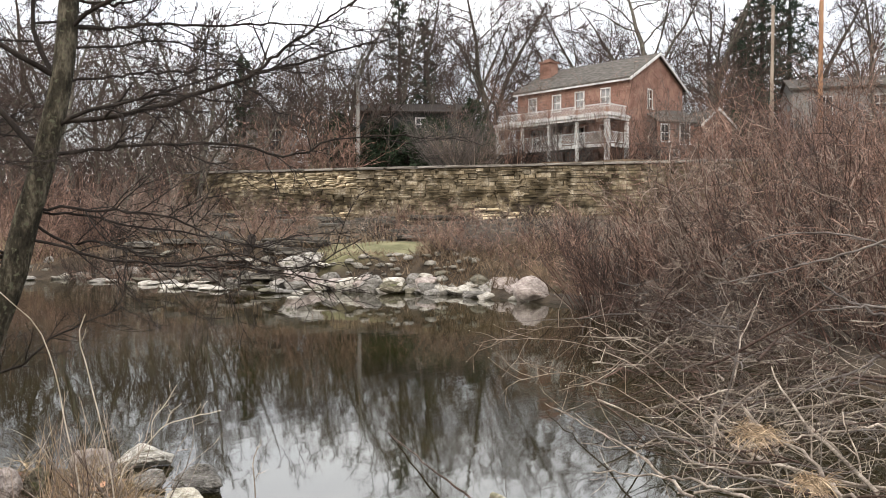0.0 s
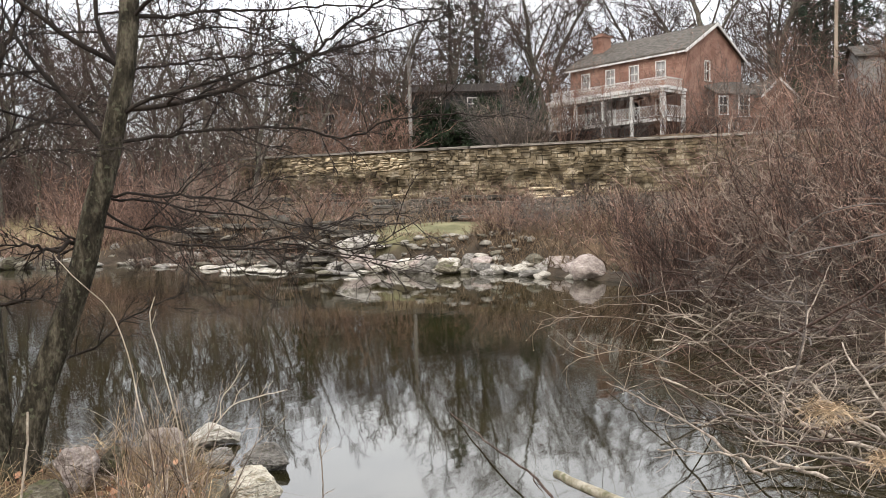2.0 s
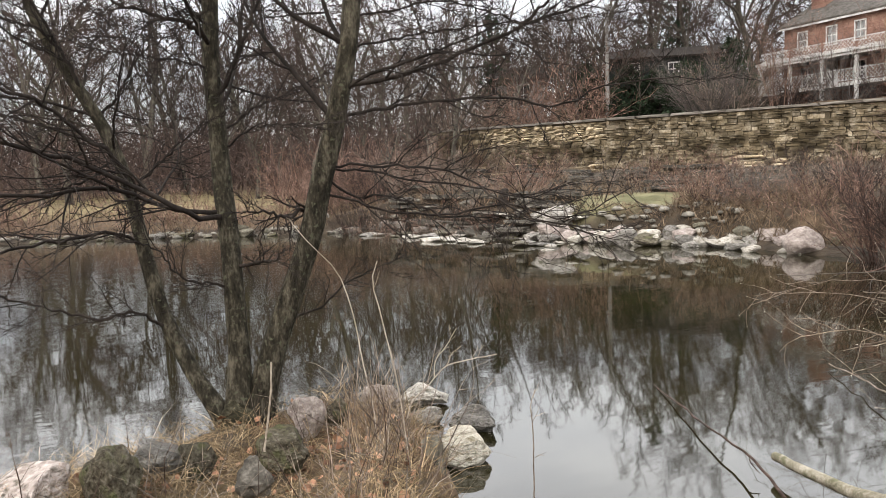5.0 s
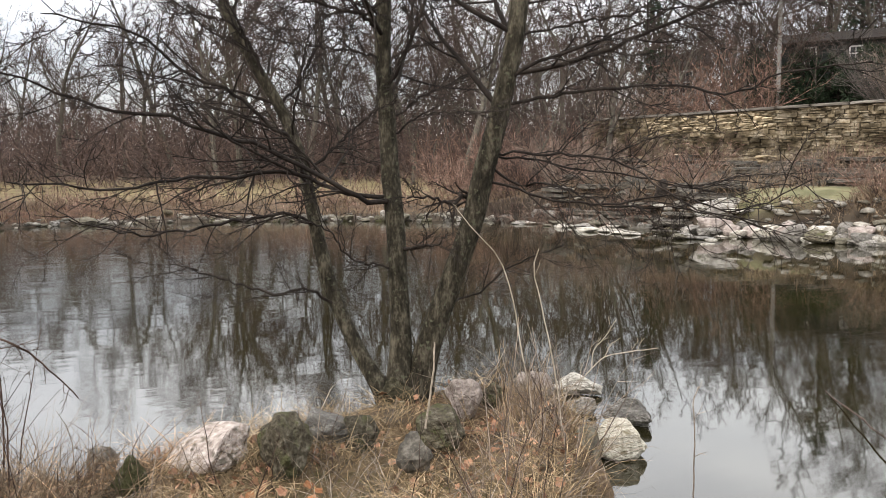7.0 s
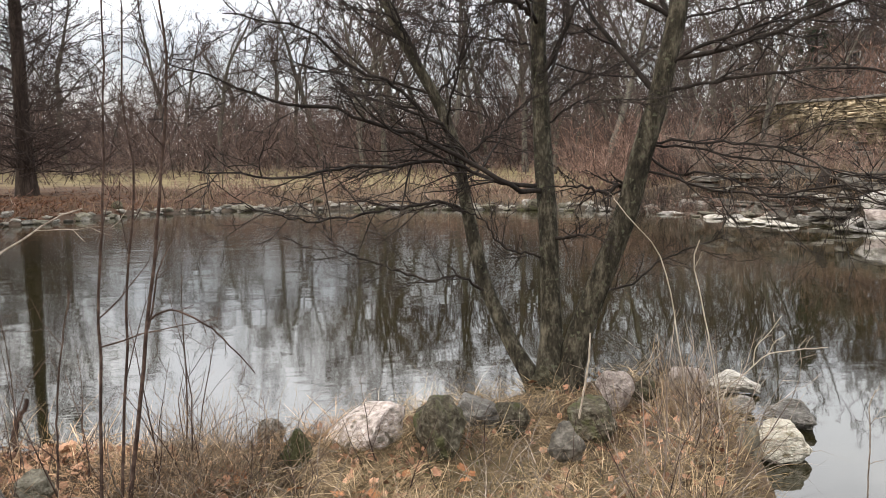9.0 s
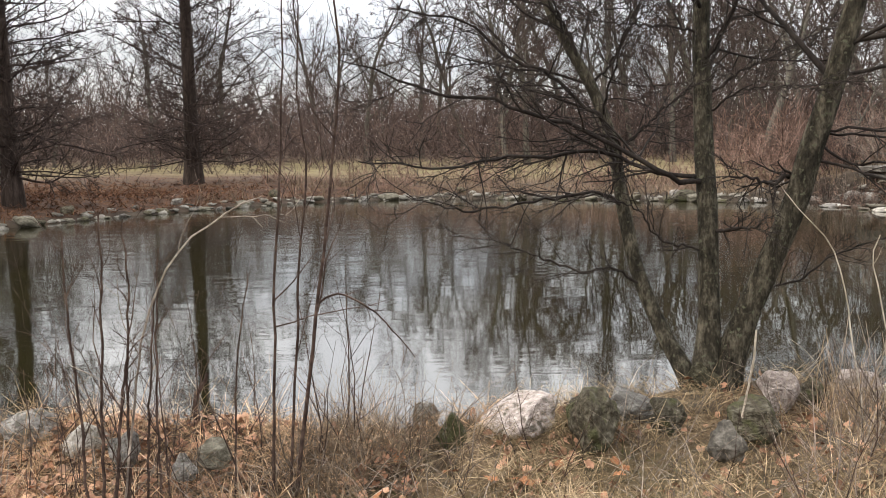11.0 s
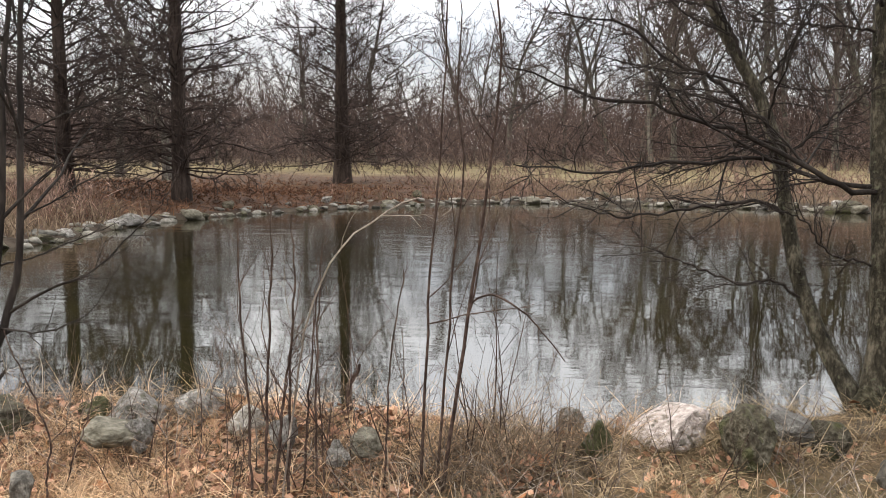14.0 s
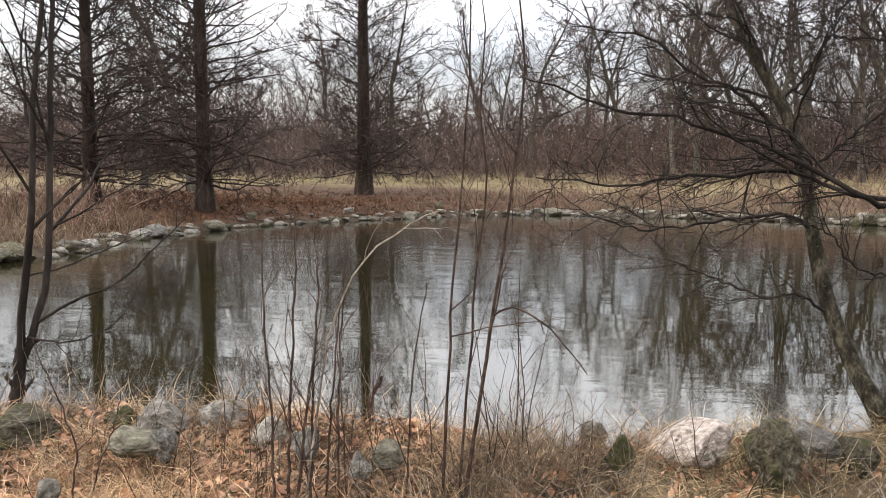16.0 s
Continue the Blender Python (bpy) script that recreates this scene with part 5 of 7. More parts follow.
side_limb(8, 0, 0.016, (-2.84, 5.44, 2.19), (-2.67, 5.55, 1.99), (-2.36, 5.57, 1.98), (-1.90, 5.51, 1.83), (-1.48, 5.53, 1.82), (-1.04, 5.51, 1.74))
side_limb(9, 0, 0.034, (-2.93, 5.39, 1.79), (-2.99, 5.43, 1.90), (-3.08, 5.25, 1.85), (-3.18, 5.13, 1.90), (-3.29, 5.00, 1.90))
side_limb(10, 0, 0.016, (-2.88, 5.42, 2.04), (-2.42, 5.57, 1.89), (-1.90, 5.64, 1.83), (-1.46, 5.64, 1.91), (-1.05, 5.61, 1.80), (-0.57, 5.56, 2.01))
side_limb(11, 0, 0.015, (-2.84, 5.44, 2.19), (-2.56, 5.68, 2.18), (-2.21, 5.70, 2.10), (-1.82, 5.70, 2.05), (-1.38, 5.69, 1.95), (-1.04, 5.64, 2.02))
side_limb(12, 1, 0.032, (-3.65, 5.24, 3.18), (-3.68, 5.01, 3.28), (-3.80, 4.79, 3.32), (-3.96, 4.52, 3.38), (-4.06, 4.29, 3.48))
side_limb(13, 1, 0.036, (-3.64, 5.25, 2.74), (-3.51, 5.26, 2.94), (-3.40, 5.26, 3.14), (-3.25, 5.28, 3.46), (-3.09, 5.32, 3.86))
side_limb(14, 1, 0.016, (-3.65, 5.24, 2.99), (-3.79, 4.93, 3.02), (-3.96, 4.66, 3.03), (-4.13, 4.37, 3.07))
side_limb(15, 1, 0.016, (-3.63, 5.25, 2.48), (-3.39, 5.40, 2.69), (-3.19, 5.57, 2.81), (-2.96, 5.81, 2.97))
side_limb(16, 1, 0.014, (-3.61, 5.24, 2.36), (-3.31, 5.25, 2.53), (-3.00, 5.30, 2.53), (-2.66, 5.35, 2.54))
side_limb(17, 1, 0.026, (-3.64, 5.25, 3.30), (-3.72, 5.11, 3.41), (-3.76, 5.02, 3.62))
side_limb(18, 1, 0.024, (-3.51, 5.17, 1.46), (-3.28, 5.14, 1.52), (-3.11, 5.11, 1.55), (-2.99, 5.06, 1.63))
side_limb(19, 1, 0.016, (-3.50, 5.16, 1.34), (-3.64, 4.91, 1.40), (-3.69, 4.73, 1.50), (-3.74, 4.56, 1.68), (-3.86, 4.31, 1.78))
side_limb(20, 2, 0.02, (-3.93, 4.96, 1.01), (-4.05, 4.73, 1.20), (-4.18, 4.47, 1.19), (-4.33, 4.18, 1.31), (-4.41, 3.94, 1.40), (-4.47, 3.71, 1.54))
side_limb(21, 1, 0.028, (-3.56, 5.20, 1.91), (-3.82, 4.90, 1.94), (-4.04, 4.48, 2.10), (-4.16, 4.11, 2.07), (-4.24, 3.75, 2.07), (-4.25, 3.45, 2.04), (-4.26, 3.13, 2.01), (-4.28, 2.78, 2.04), (-4.25, 2.47, 2.06))
side_limb(22, 2, 0.028, (-4.20, 4.92, 2.07), (-4.10, 4.66, 2.30), (-4.18, 4.17, 2.63), (-4.18, 3.94, 2.69), (-4.24, 3.63, 2.79), (-4.23, 3.39, 2.94), (-4.23, 3.13, 2.97), (-4.30, 2.75, 2.98))
side_limb(23, 1, 0.034, (-3.56, 5.20, 1.86), (-3.64, 4.86, 1.90), (-3.80, 4.58, 2.08), (-3.97, 4.27, 2.24), (-4.05, 4.01, 2.32), (-4.12, 3.76, 2.39), (-4.18, 3.50, 2.46), (-4.21, 3.26, 2.47), (-4.25, 2.99, 2.51), (-4.27, 2.74, 2.57), (-4.23, 2.56, 2.62), (-4.22, 2.33, 2.67))
side_limb(24, 2, 0.024, (-4.41, 4.74, 2.78), (-4.42, 4.63, 3.01), (-4.48, 4.50, 3.19), (-4.54, 4.28, 3.25), (-4.64, 4.01, 3.23))
side_limb(25, 2, 0.018, (-4.34, 4.81, 2.60), (-4.18, 4.91, 2.86), (-4.04, 4.95, 3.09), (-3.81, 5.05, 3.23))
side_limb(26, 2, 0.018, (-4.20, 4.92, 2.07), (-3.95, 5.02, 2.32), (-3.75, 5.10, 2.50), (-3.48, 5.14, 2.64))
side_limb(27, 2, 0.018, (-4.18, 4.94, 1.90), (-4.01, 4.76, 2.15), (-4.05, 4.58, 2.23), (-4.12, 4.38, 2.16), (-4.27, 4.09, 2.07), (-4.41, 3.78, 2.07))
side_limb(28, 2, 0.022, (-4.13, 4.95, 1.67), (-4.10, 4.60, 1.78), (-4.20, 4.15, 1.76), (-4.26, 3.86, 1.73), (-4.32, 3.54, 1.71), (-4.33, 3.27, 1.73), (-4.30, 3.03, 1.79), (-4.24, 2.82, 1.83))


# the mossy swelling from which the stems rise
MOSSY_BARK = material("mossy_root_bark", [(0.016, 0.014, 0.009), (0.045, 0.040, 0.024), (0.11, 0.10, 0.068)], 12, detail=9, bump=1.0, bump_scale=34, distance=0.04)
_rf = stone_mesh("root_flare", 402, 4, 0.34, 4)
for v in _rf.vertices:
    k = 1.0 - 0.62 * v.co.z ** 0.6
    v.co.x, v.co.y = v.co.x * k, v.co.y * k
_rf = link("root_flare", _rf, MOSSY_BARK, near, "mossy swollen root collar")
_rf.location, _rf.scale, _rf.rotation_euler = (-3.42, 5.0, 0.10), (0.52, 0.50, 0.42), (0, 0, 0.7)

# ---- saplings and shoots on the near bank ----
STEM_BROWN = material("sapling_bark", [(0.020, 0.0125, 0.010), (0.050, 0.033, 0.026), (0.115, 0.078, 0.062)], 14, bump=0.3, bump_scale=60)


def sapling(name, label, stems, mat=STEM_BROWN, twigs=5, tw_len=0.3, cat="sapling", up=0.03, tw_r=0.0022):
    e = thing(name, label, cat, (0, 0, 0))
    for r0, r1, pts in stems:
        P, R, ll = limb(pts, r0 * (0.74 if cat == "sapling" else 0.92), r1, 20, 0.0012 if cat == "stalk" else 0.004, int(pts[0][0] * 1000) % 97)
        g = [(P, R, 7)]
        if twigs:
            b, rb, lb = side(rng, P, R, ll, twigs, 0.25, 1.0, 40, 14, tw_len, 0.6, 6, 0.12, up, 0.3, 0.3, tw_r)
            c, rc, lc = side(rng, b, rb, lb, 3, 0.3, 1.0, 40, 14, 0.45, 0.7, 3, 0.15, up, 0.4, 0.3, tw_r * 0.8)
            g += [(b, rb, 5), (c, rc, 3)]
        link("stem", tubes("stem", g), mat, e)
    return e


LOGWOOD = material("mossy_log_wood", [(0.10, 0.09, 0.06), (0.20, 0.18, 0.13), (0.34, 0.31, 0.25)], 8, bump=0.6, spots=((0.12, 0.115, 0.07), 9, 0.15))
sapling("sapling", "slim dark bare sapling with several upright stems in dry grass", (
    (0.017, 0.0032, [(-4.07, 1.86, 0.17), (-4.04, 1.91, 0.60), (-3.95, 1.95, 1.20), (-3.91, 2.01, 1.67), (-3.84, 2.01, 2.02), (-3.77, 2.02, 2.40), (-3.72, 2.00, 2.71), (-3.70, 1.94, 3.06), (-3.73, 1.90, 3.50)]),
    (0.013, 0.003, [(-4.13, 1.75, 0.15), (-4.12, 1.78, 0.77), (-4.06, 1.77, 1.42), (-4.04, 1.81, 1.94), (-3.98, 1.81, 2.33), (-3.93, 1.80, 2.73), (-3.93, 1.80, 3.24)]),
    (0.012, 0.003, [(-4.13, 1.86, 0.18), (-4.14, 1.93, 0.90), (-4.16, 1.99, 1.55), (-4.12, 2.03, 2.03), (-4.14, 2.00, 2.48), (-4.13, 2.02, 2.86), (-4.15, 2.00, 3.22)]),
    (0.009, 0.003, [(-3.95, 1.95, 1.23), (-3.93, 1.98, 1.32), (-3.88, 2.06, 1.35), (-3.81, 2.16, 1.30), (-3.74, 2.25, 1.20), (-3.63, 2.38, 0.99)]),), twigs=6, tw_len=0.22)
sapling("sapling", "cluster of thin dark leafless shoots in dry grass", (
    (0.012, 0.004, [(-4.43, 0.94, 0.21), (-4.42, 0.97, 0.97), (-4.41, 1.00, 1.59), (-4.41, 1.00, 1.83)]),
    (0.011, 0.004, [(-4.45, 0.87, 0.20), (-4.50, 0.88, 0.81), (-4.56, 0.87, 1.24), (-4.56, 0.86, 1.73)]),
    (0.012, 0.004, [(-4.39, 1.06, 0.19), (-4.43, 1.10, 0.95), (-4.42, 1.13, 1.42), (-4.42, 1.12, 1.79)]),
    (0.01, 0.004, [(-4.43, 1.24, 0.17), (-4.42, 1.25, 0.96), (-4.41, 1.29, 1.63)]),
    (0.013, 0.005, [(-4.42, 0.99, 0.20), (-4.40, 1.04, 0.74), (-4.37, 1.11, 1.24)]),
    (0.01, 0.004, [(-4.46, 1.17, 0.16), (-4.44, 1.21, 0.77), (-4.42, 1.26, 1.35)]),), twigs=7, tw_len=0.28)
sapling("sapling", "single bowed pale shoot leaning over the water", (
    (0.009, 0.004, [(-4.40, 1.03, 0.20), (-4.37, 1.13, 0.96), (-4.35, 1.18, 1.24), (-4.28, 1.34, 1.61), (-4.16, 1.59, 1.82), (-4.08, 1.73, 1.88)]),), mat=DEADWOOD, twigs=4, tw_len=0.25)
sapling("sapling", "thin bare shoot in dry grass", (
    (0.009, 0.003, [(-4.27, 1.59, 0.15), (-4.25, 1.63, 0.95), (-4.22, 1.70, 1.47)]),), twigs=5)
sapling("sapling", "leaning dark forked sapling with long sweeping side limbs at bank edge", (
    (0.062, 0.044, [(-6.84, -0.42, 0.05), (-6.84, -0.37, 0.19), (-6.84, -0.31, 0.44), (-6.84, -0.28, 0.69), (-6.84, -0.265, 0.80)]),
    (0.042, 0.010, [(-6.84, -0.28, 0.66), (-6.84, -0.25, 1.02), (-6.83, -0.19, 1.51), (-6.83, -0.15, 1.96), (-6.83, -0.11, 2.57), (-6.83, -0.03, 3.29), (-6.82, 0.06, 4.27)]),
    (0.040, 0.012, [(-6.84, -0.28, 0.66), (-6.84, -0.20, 0.85), (-6.83, -0.13, 1.09), (-6.83, -0.07, 1.34), (-6.83, -0.03, 2.09), (-6.83, 0.01, 2.70), (-6.82, 0.04, 3.30), (-6.82, 0.12, 4.48)]),
    (0.017, 0.003, [(-6.83, -0.15, 0.98), (-6.62, 0.11, 1.17), (-6.59, 0.38, 1.27), (-6.55, 0.62, 1.50), (-6.51, 0.86, 1.73)]),
    (0.010, 0.003, [(-6.83, -0.19, 1.33), (-6.92, 0.03, 1.37), (-6.90, 0.31, 1.48), (-6.86, 0.59, 1.59)]),
    (0.011, 0.003, [(-6.84, -0.22, 0.88), (-6.32, 0.01, 0.91), (-6.30, 0.30, 1.01), (-6.27, 0.47, 1.25), (-6.26, 0.58, 1.47)]),
    (0.011, 0.003, [(-6.83, -0.04, 1.67), (-6.91, 0.16, 1.77), (-6.88, 0.45, 1.95), (-6.84, 0.75, 2.09)]),
    (0.010, 0.003, [(-6.83, -0.01, 2.25), (-6.91, 0.19, 2.38), (-6.88, 0.46, 2.50), (-6.84, 0.72, 2.65)]),
    (0.010, 0.003, [(-6.83, 0.02, 2.79), (-6.91, 0.21, 3.03), (-6.89, 0.39, 3.14), (-6.85, 0.65, 3.45)]),), mat=BARK_DARK, twigs=8, tw_len=0.3, tw_r=0.003)
sapling("sapling", "pair of thin crooked dark shoots in leaf litter", (
    (0.008, 0.003, [(-4.93, -0.10, 0.26), (-4.93, -0.07, 0.60), (-4.93, -0.12, 0.81), (-4.93, -0.21, 1.08), (-4.94, -0.25, 1.21)]),
    (0.006, 0.002, [(-4.92, -0.01, 0.31), (-4.92, 0.05, 0.51), (-4.91, 0.13, 0.72), (-4.90, 0.17, 0.95)]),), twigs=3, tw_len=0.2)
sapling("dead_stub", "short dark broken dead stub", (
    (0.03, 0.012, [(-5.25, 1.87, 0.13), (-5.25, 1.86, 0.22), (-5.27, 1.82, 0.42), (-5.26, 1.84, 0.56), (-5.23, 1.90, 0.67)]),), twigs=0, cat="stump")
sapling("dead_stalk", "long bleached dead stalk bowed over reeds", (
    (0.0055, 0.0030, [(-2.09, 4.58, -0.25), (-2.15, 4.65, 0.32), (-2.17, 4.65, 0.63), (-2.22, 4.62, 0.93), (-2.26, 4.60, 1.22), (-2.34, 4.55, 1.52), (-2.46, 4.41, 1.72), (-2.54, 4.38, 1.83)]),), mat=BLEACHED, twigs=1, tw_len=0.06, cat="stalk")
sapling("dead_stalk", "bleached dead stalk with hooked tip", (
    (0.0054, 0.0032, [(-1.92, 4.65, -0.26), (-1.94, 4.65, 0.33), (-1.98, 4.63, 0.75), (-2.02, 4.61, 1.00), (-2.08, 4.59, 1.30), (-2.11, 4.57, 1.47), (-2.08, 4.59, 1.59)]),
    ), mat=BLEACHED, twigs=2, tw_len=0.08, cat="stalk", tw_r=0.0014)
sapling("dead_shoot", "forked bleached dead shoot leaning over stones", (
    (0.0052, 0.0024, [(-2.07, 5.00, 0.45), (-2.03, 5.01, 0.57), (-1.96, 5.04, 0.64), (-1.88, 5.06, 0.73), (-1.80, 5.09, 0.81), (-1.66, 5.12, 0.85), (-1.46, 5.17, 0.89)]),
    (0.0040, 0.0020, [(-1.88, 5.06, 0.73), (-1.87, 5.06, 0.85), (-1.80, 5.09, 0.95), (-1.73, 5.11, 1.07)]),
    (0.0034, 0.0018, [(-1.80, 5.09, 0.81), (-1.76, 5.10, 0.90), (-1.72, 5.11, 0.93)])), mat=BLEACHED, twigs=4, tw_len=0.22, cat="stalk", tw_r=0.0018)
sapling("dead_stalk", "straight pale broken stalk in grass", (
    (0.007, 0.005, [(-2.43, 3.72, 0.62), (-2.42, 3.73, 0.71), (-2.39, 3.75, 0.96), (-2.38, 3.75, 1.12)]),), mat=BLEACHED, twigs=0, cat="stalk")
sapling("floating_stick", "long thin dark stick slanting out of the water", (
    (0.006, 0.012, [(-0.56, 7.98, 0.00), (-0.13, 6.59, 0.08), (0.15, 5.79, 0.12), (0.27, 5.28, 0.15), (0.34, 4.82, 0.16), (0.42, 4.16, 0.20)]),), twigs=2, tw_len=0.06, cat="stick")
sapling("drift_log", "mossy grey driftwood log lying in the water", (
    (0.035, 0.055, [(0.36, 5.73, 0.12), (0.38, 5.67, 0.12), (0.57, 5.35, 0.14), (0.76, 5.02, 0.16), (0.98, 4.57, 0.28), (1.20, 3.99, 0.36)]),), mat=LOGWOOD, twigs=0, cat="log")
sapling("water_weed", "thin pale stem with bud standing in the water", (
    (0.005, 0.003, [(-1.08, 4.49, 0.17), (-1.08, 4.49, 0.31), (-1.08, 4.49, 0.58), (-1.09, 4.49, 0.75), (-1.06, 4.49, 0.84)]),), mat=DEADWOOD, twigs=3, tw_len=0.2, cat="stalk")

# ---- bald cypresses on the far bank ----
def cypress(seed, x, y, h, r0, label, spread_len=5.0, lean=0.0):
    rng = np.random.default_rng(seed)
    e = thing("bald_cypress", label, "tree", (x, y, height(x, y)), "bald cypresses")
    P, R, _ = limb([(0, 0, -0.3), (0, 0, 0.5), (lean * 0.3, 0, h * 0.35), (lean * 0.6, 0, h * 0.7), (lean, 0, h)], r0, 0.03, 30)
    zz = P[0, :, 2]
    R[0] *= 1 + 0.42 * np.exp(-np.maximum(zz, 0) / 1.1)
    n = 230
    t = 0.07 + 0.91 * np.linspace(0, 1, n) ** 1.15
    i = t * 29
    k = np.minimum(i.astype(int), 28)
    pos = P[0, k] + (P[0, k + 1] - P[0, k]) * (i - k)[:, None]
    az = np.arange(n) * 2.4 + rng.normal(0, 0.4, n)
    rise = rng.normal(0.10, 0.18, n) + 0.95 * t
    way = np.stack([np.cos(az), np.sin(az), rise], -1)
    L = spread_len * np.minimum(1.0, 0.50 + 2.0 * t) * (1 - t) ** 0.62 * rng.uniform(0.45, 1.2, n) + 0.4
    a, ra = run(rng, pos, way, L, 0.016 + 0.030 * (1 - t) * rng.uniform(0.6, 1.4, n), 7, 0.13, 0.022, 0.3)
    b, rb, lb = side(rng, a, ra, L, 10, 0.18, 1.0, 46, 12, 0.40, 0.6, 3, 0.16, 0.03, 0.5, 0.4, 0.015)
    c, rc, lc = side(rng, b, rb, lb, 6, 0.2, 1.0, 42, 14, 0.6, 0.75, 1, 0.2, 0.0, 0.6, 0.3, 0.013)
    link("trunk", tubes("trunk", [(P, R, 14)]), BARK_RED, e)
    link("crown", tubes("crown", [(a, ra, 4), (b, rb, 3), (c, rc, 3)]), TWIG, e)
    return e


cypress(1, -32.2, 6.9, 21, 0.31, "tall leafless bald cypress with flared reddish trunk on the shore", 4.4, -0.3)
cypress(2, -41.6, 17.9, 22, 0.43, "tall leafless bald cypress with tiered horizontal branches", 6.0, 0.1)
cypress(3, -35.2, 3.1, 20, 0.30, "leafless bald cypress with dense dark branches", 6.4, 0.2)


# ---- evergreens ----
NEEDLE = material("spruce_needles", [(0.012, 0.020, 0.012), (0.026, 0.040, 0.022), (0.050, 0.066, 0.036)], 1.5, bump=0.0, island=0.35)
NEEDLE_BLUE = material("pine_needles", [(0.016, 0.026, 0.018), (0.034, 0.050, 0.034), (0.065, 0.085, 0.058)], 1.5, bump=0.0, island=0.35)


def conifer(seed, x, y, h, width, label, first=0.12, boughs=70, mat=NEEDLE, dz=0.0, name="spruce_tree", dens=1.0, droop=-0.03):
    rng = np.random.default_rng(seed)
    e = thing(name, label, "tree", (x, y, height(x, y) + dz), "evergreens")
    P, R, _ = limb([(0, 0, -0.3), (0.05, 0, h * 0.5), (0, 0, h)], 0.018 * h, 0.02, 12)
    t = first + (0.98 - first) * np.linspace(0, 1, boughs)
    i = t * 11
    k = np.minimum(i.astype(int), 10)
    pos = P[0, k] + (P[0, k + 1] - P[0, k]) * (i - k)[:, None]
    az = np.arange(boughs) * 2.4 + rng.normal(0, 0.4, boughs)
    way = np.stack([np.cos(az), np.sin(az), rng.normal(0.12, 0.12, boughs)], -1)
    L = width * (1 - t) ** 0.8 * rng.uniform(0.55, 1.2, boughs) + 0.35
    a, ra = run(rng, pos, way, L, 0.02 + 0.03 * (1 - t), 5, 0.08, droop, 0.3)
    b, rb, lb = side(rng, a, ra, L, 10, 0.1, 1.0, 50, 10, 0.34, 0.5, 3, 0.12, -0.03, 0.4, 0.35, 0.006)
    m = int(9 * dens)
    idx = np.repeat(np.arange(len(b)), m)
    u = rng.uniform(0, 1, len(idx)) * 2.99
    ki = u.astype(int)
    root = b[idx, ki] + (b[idx, ki + 1] - b[idx, ki]) * (u - ki)[:, None]
    T = unit(b[idx, ki + 1] - b[idx, ki])
    nw = unit(T * 0.7 + rng.normal(0, 0.55, (len(idx), 3)))
    link("trunk", tubes("trunk", [(P, R, 8), (a, ra, 4)]), BARK_DARK, e)
    link("crown", ribbons("crown", root, nw, rng.uniform(0.16, 0.36, len(idx)), np.full(len(idx), 0.085), np.full(len(idx), 0.05), 1, rng), mat, e)
    return e


for k, (x, y, h, w) in enumerate(((-3.6, 66, 17, 2.6), (-1.6, 70, 15, 2.4), (-15.5, 62, 13.5, 2.6))):
    conifer(30 + k, x, y, h, w, "narrow dark spruce standing among bare trees")
for k, (x, y, h, w) in enumerate(((29.6, 74, 21, 4.5), (33.0, 76, 22, 5.5), (31.5, 84, 19, 5.0))):
    conifer(40 + k, x, y, h, w, "large dark green pine with drooping boughs", 0.06, 130, NEEDLE_BLUE, 0, "pine_tree", 1.9)
for k, (x, y, h, w) in enumerate(((-4.4, 54.5, 3.8, 3.0), (-2.4, 53.5, 3.5, 3.0), (-0.6, 54.5, 4.0, 2.8), (2.2, 56.5, 5.6, 2.0), (24.5, 66, 6.0, 3.0), (21.8, 68, 5.5, 2.8), (-6.8, 52.5, 4.4, 2.2))):
    conifer(50 + k, x, y, h, w, "low dark evergreen shrub behind the wall", 0.02, 60, NEEDLE, 0, "evergreen_shrub", 0.9, 0.02)


# ---- shrubs ----
def shrub(name, seed, x, y, h, base, n, label, mat=TWIG_RED, lean=0.45, r0=0.014, tw=(6, 5), up=0.03, tip=0.25, group="bare shrubs", wob=0.07, tw_r=0.004, push=(0, 0), z=None, sides=4, mat2=None, curl=0.12, ang=32, tl=0.36):
    rng = np.random.default_rng(seed)
    e = thing(name, label, "shrub", (x, y, height(x, y) if z is None else z), group)
    az, rr = rng.uniform(0, 6.28, n), base * np.sqrt(rng.uniform(0, 1, n))
    root = np.stack([np.cos(az) * rr, np.sin(az) * rr, np.full(n, -0.15)], -1)
    out = lean * (0.35 + rr / base)
    way = np.stack([np.cos(az) * out + rng.normal(0, 0.15, n) + push[0], np.sin(az) * out + rng.normal(0, 0.15, n) + push[1], np.ones(n)], -1)
    L = h * rng.uniform(0.6, 1.12, n)
    a, ra = run(rng, root, way, L, r0 * rng.uniform(0.6, 1.3, n), 7, wob, up, tip)
    b, rb, lb = side(rng, a, ra, L, tw[0], 0.2, 1.0, ang, 16, tl, 0.6, 4 if curl > 0.28 else 2, curl, up, 0.4, 0.4, tw_r)
    gs = [(b, rb, 3)]
    if tw[1]:
        c, rc, lc = side(rng, b, rb, lb, tw[1], 0.15, 1.0, ang + 6, 18, 0.5, 0.7, 2 if curl > 0.28 else 1, 0.25, up, 0.6, 0.3, tw_r * 0.75)
        gs.append((c, rc, 3))
    link("cane_clump", tubes("cane_clump", [(a, ra, sides)]), mat, e)
    link("crown", tubes("crown", gs), mat2 or mat, e)
    return e


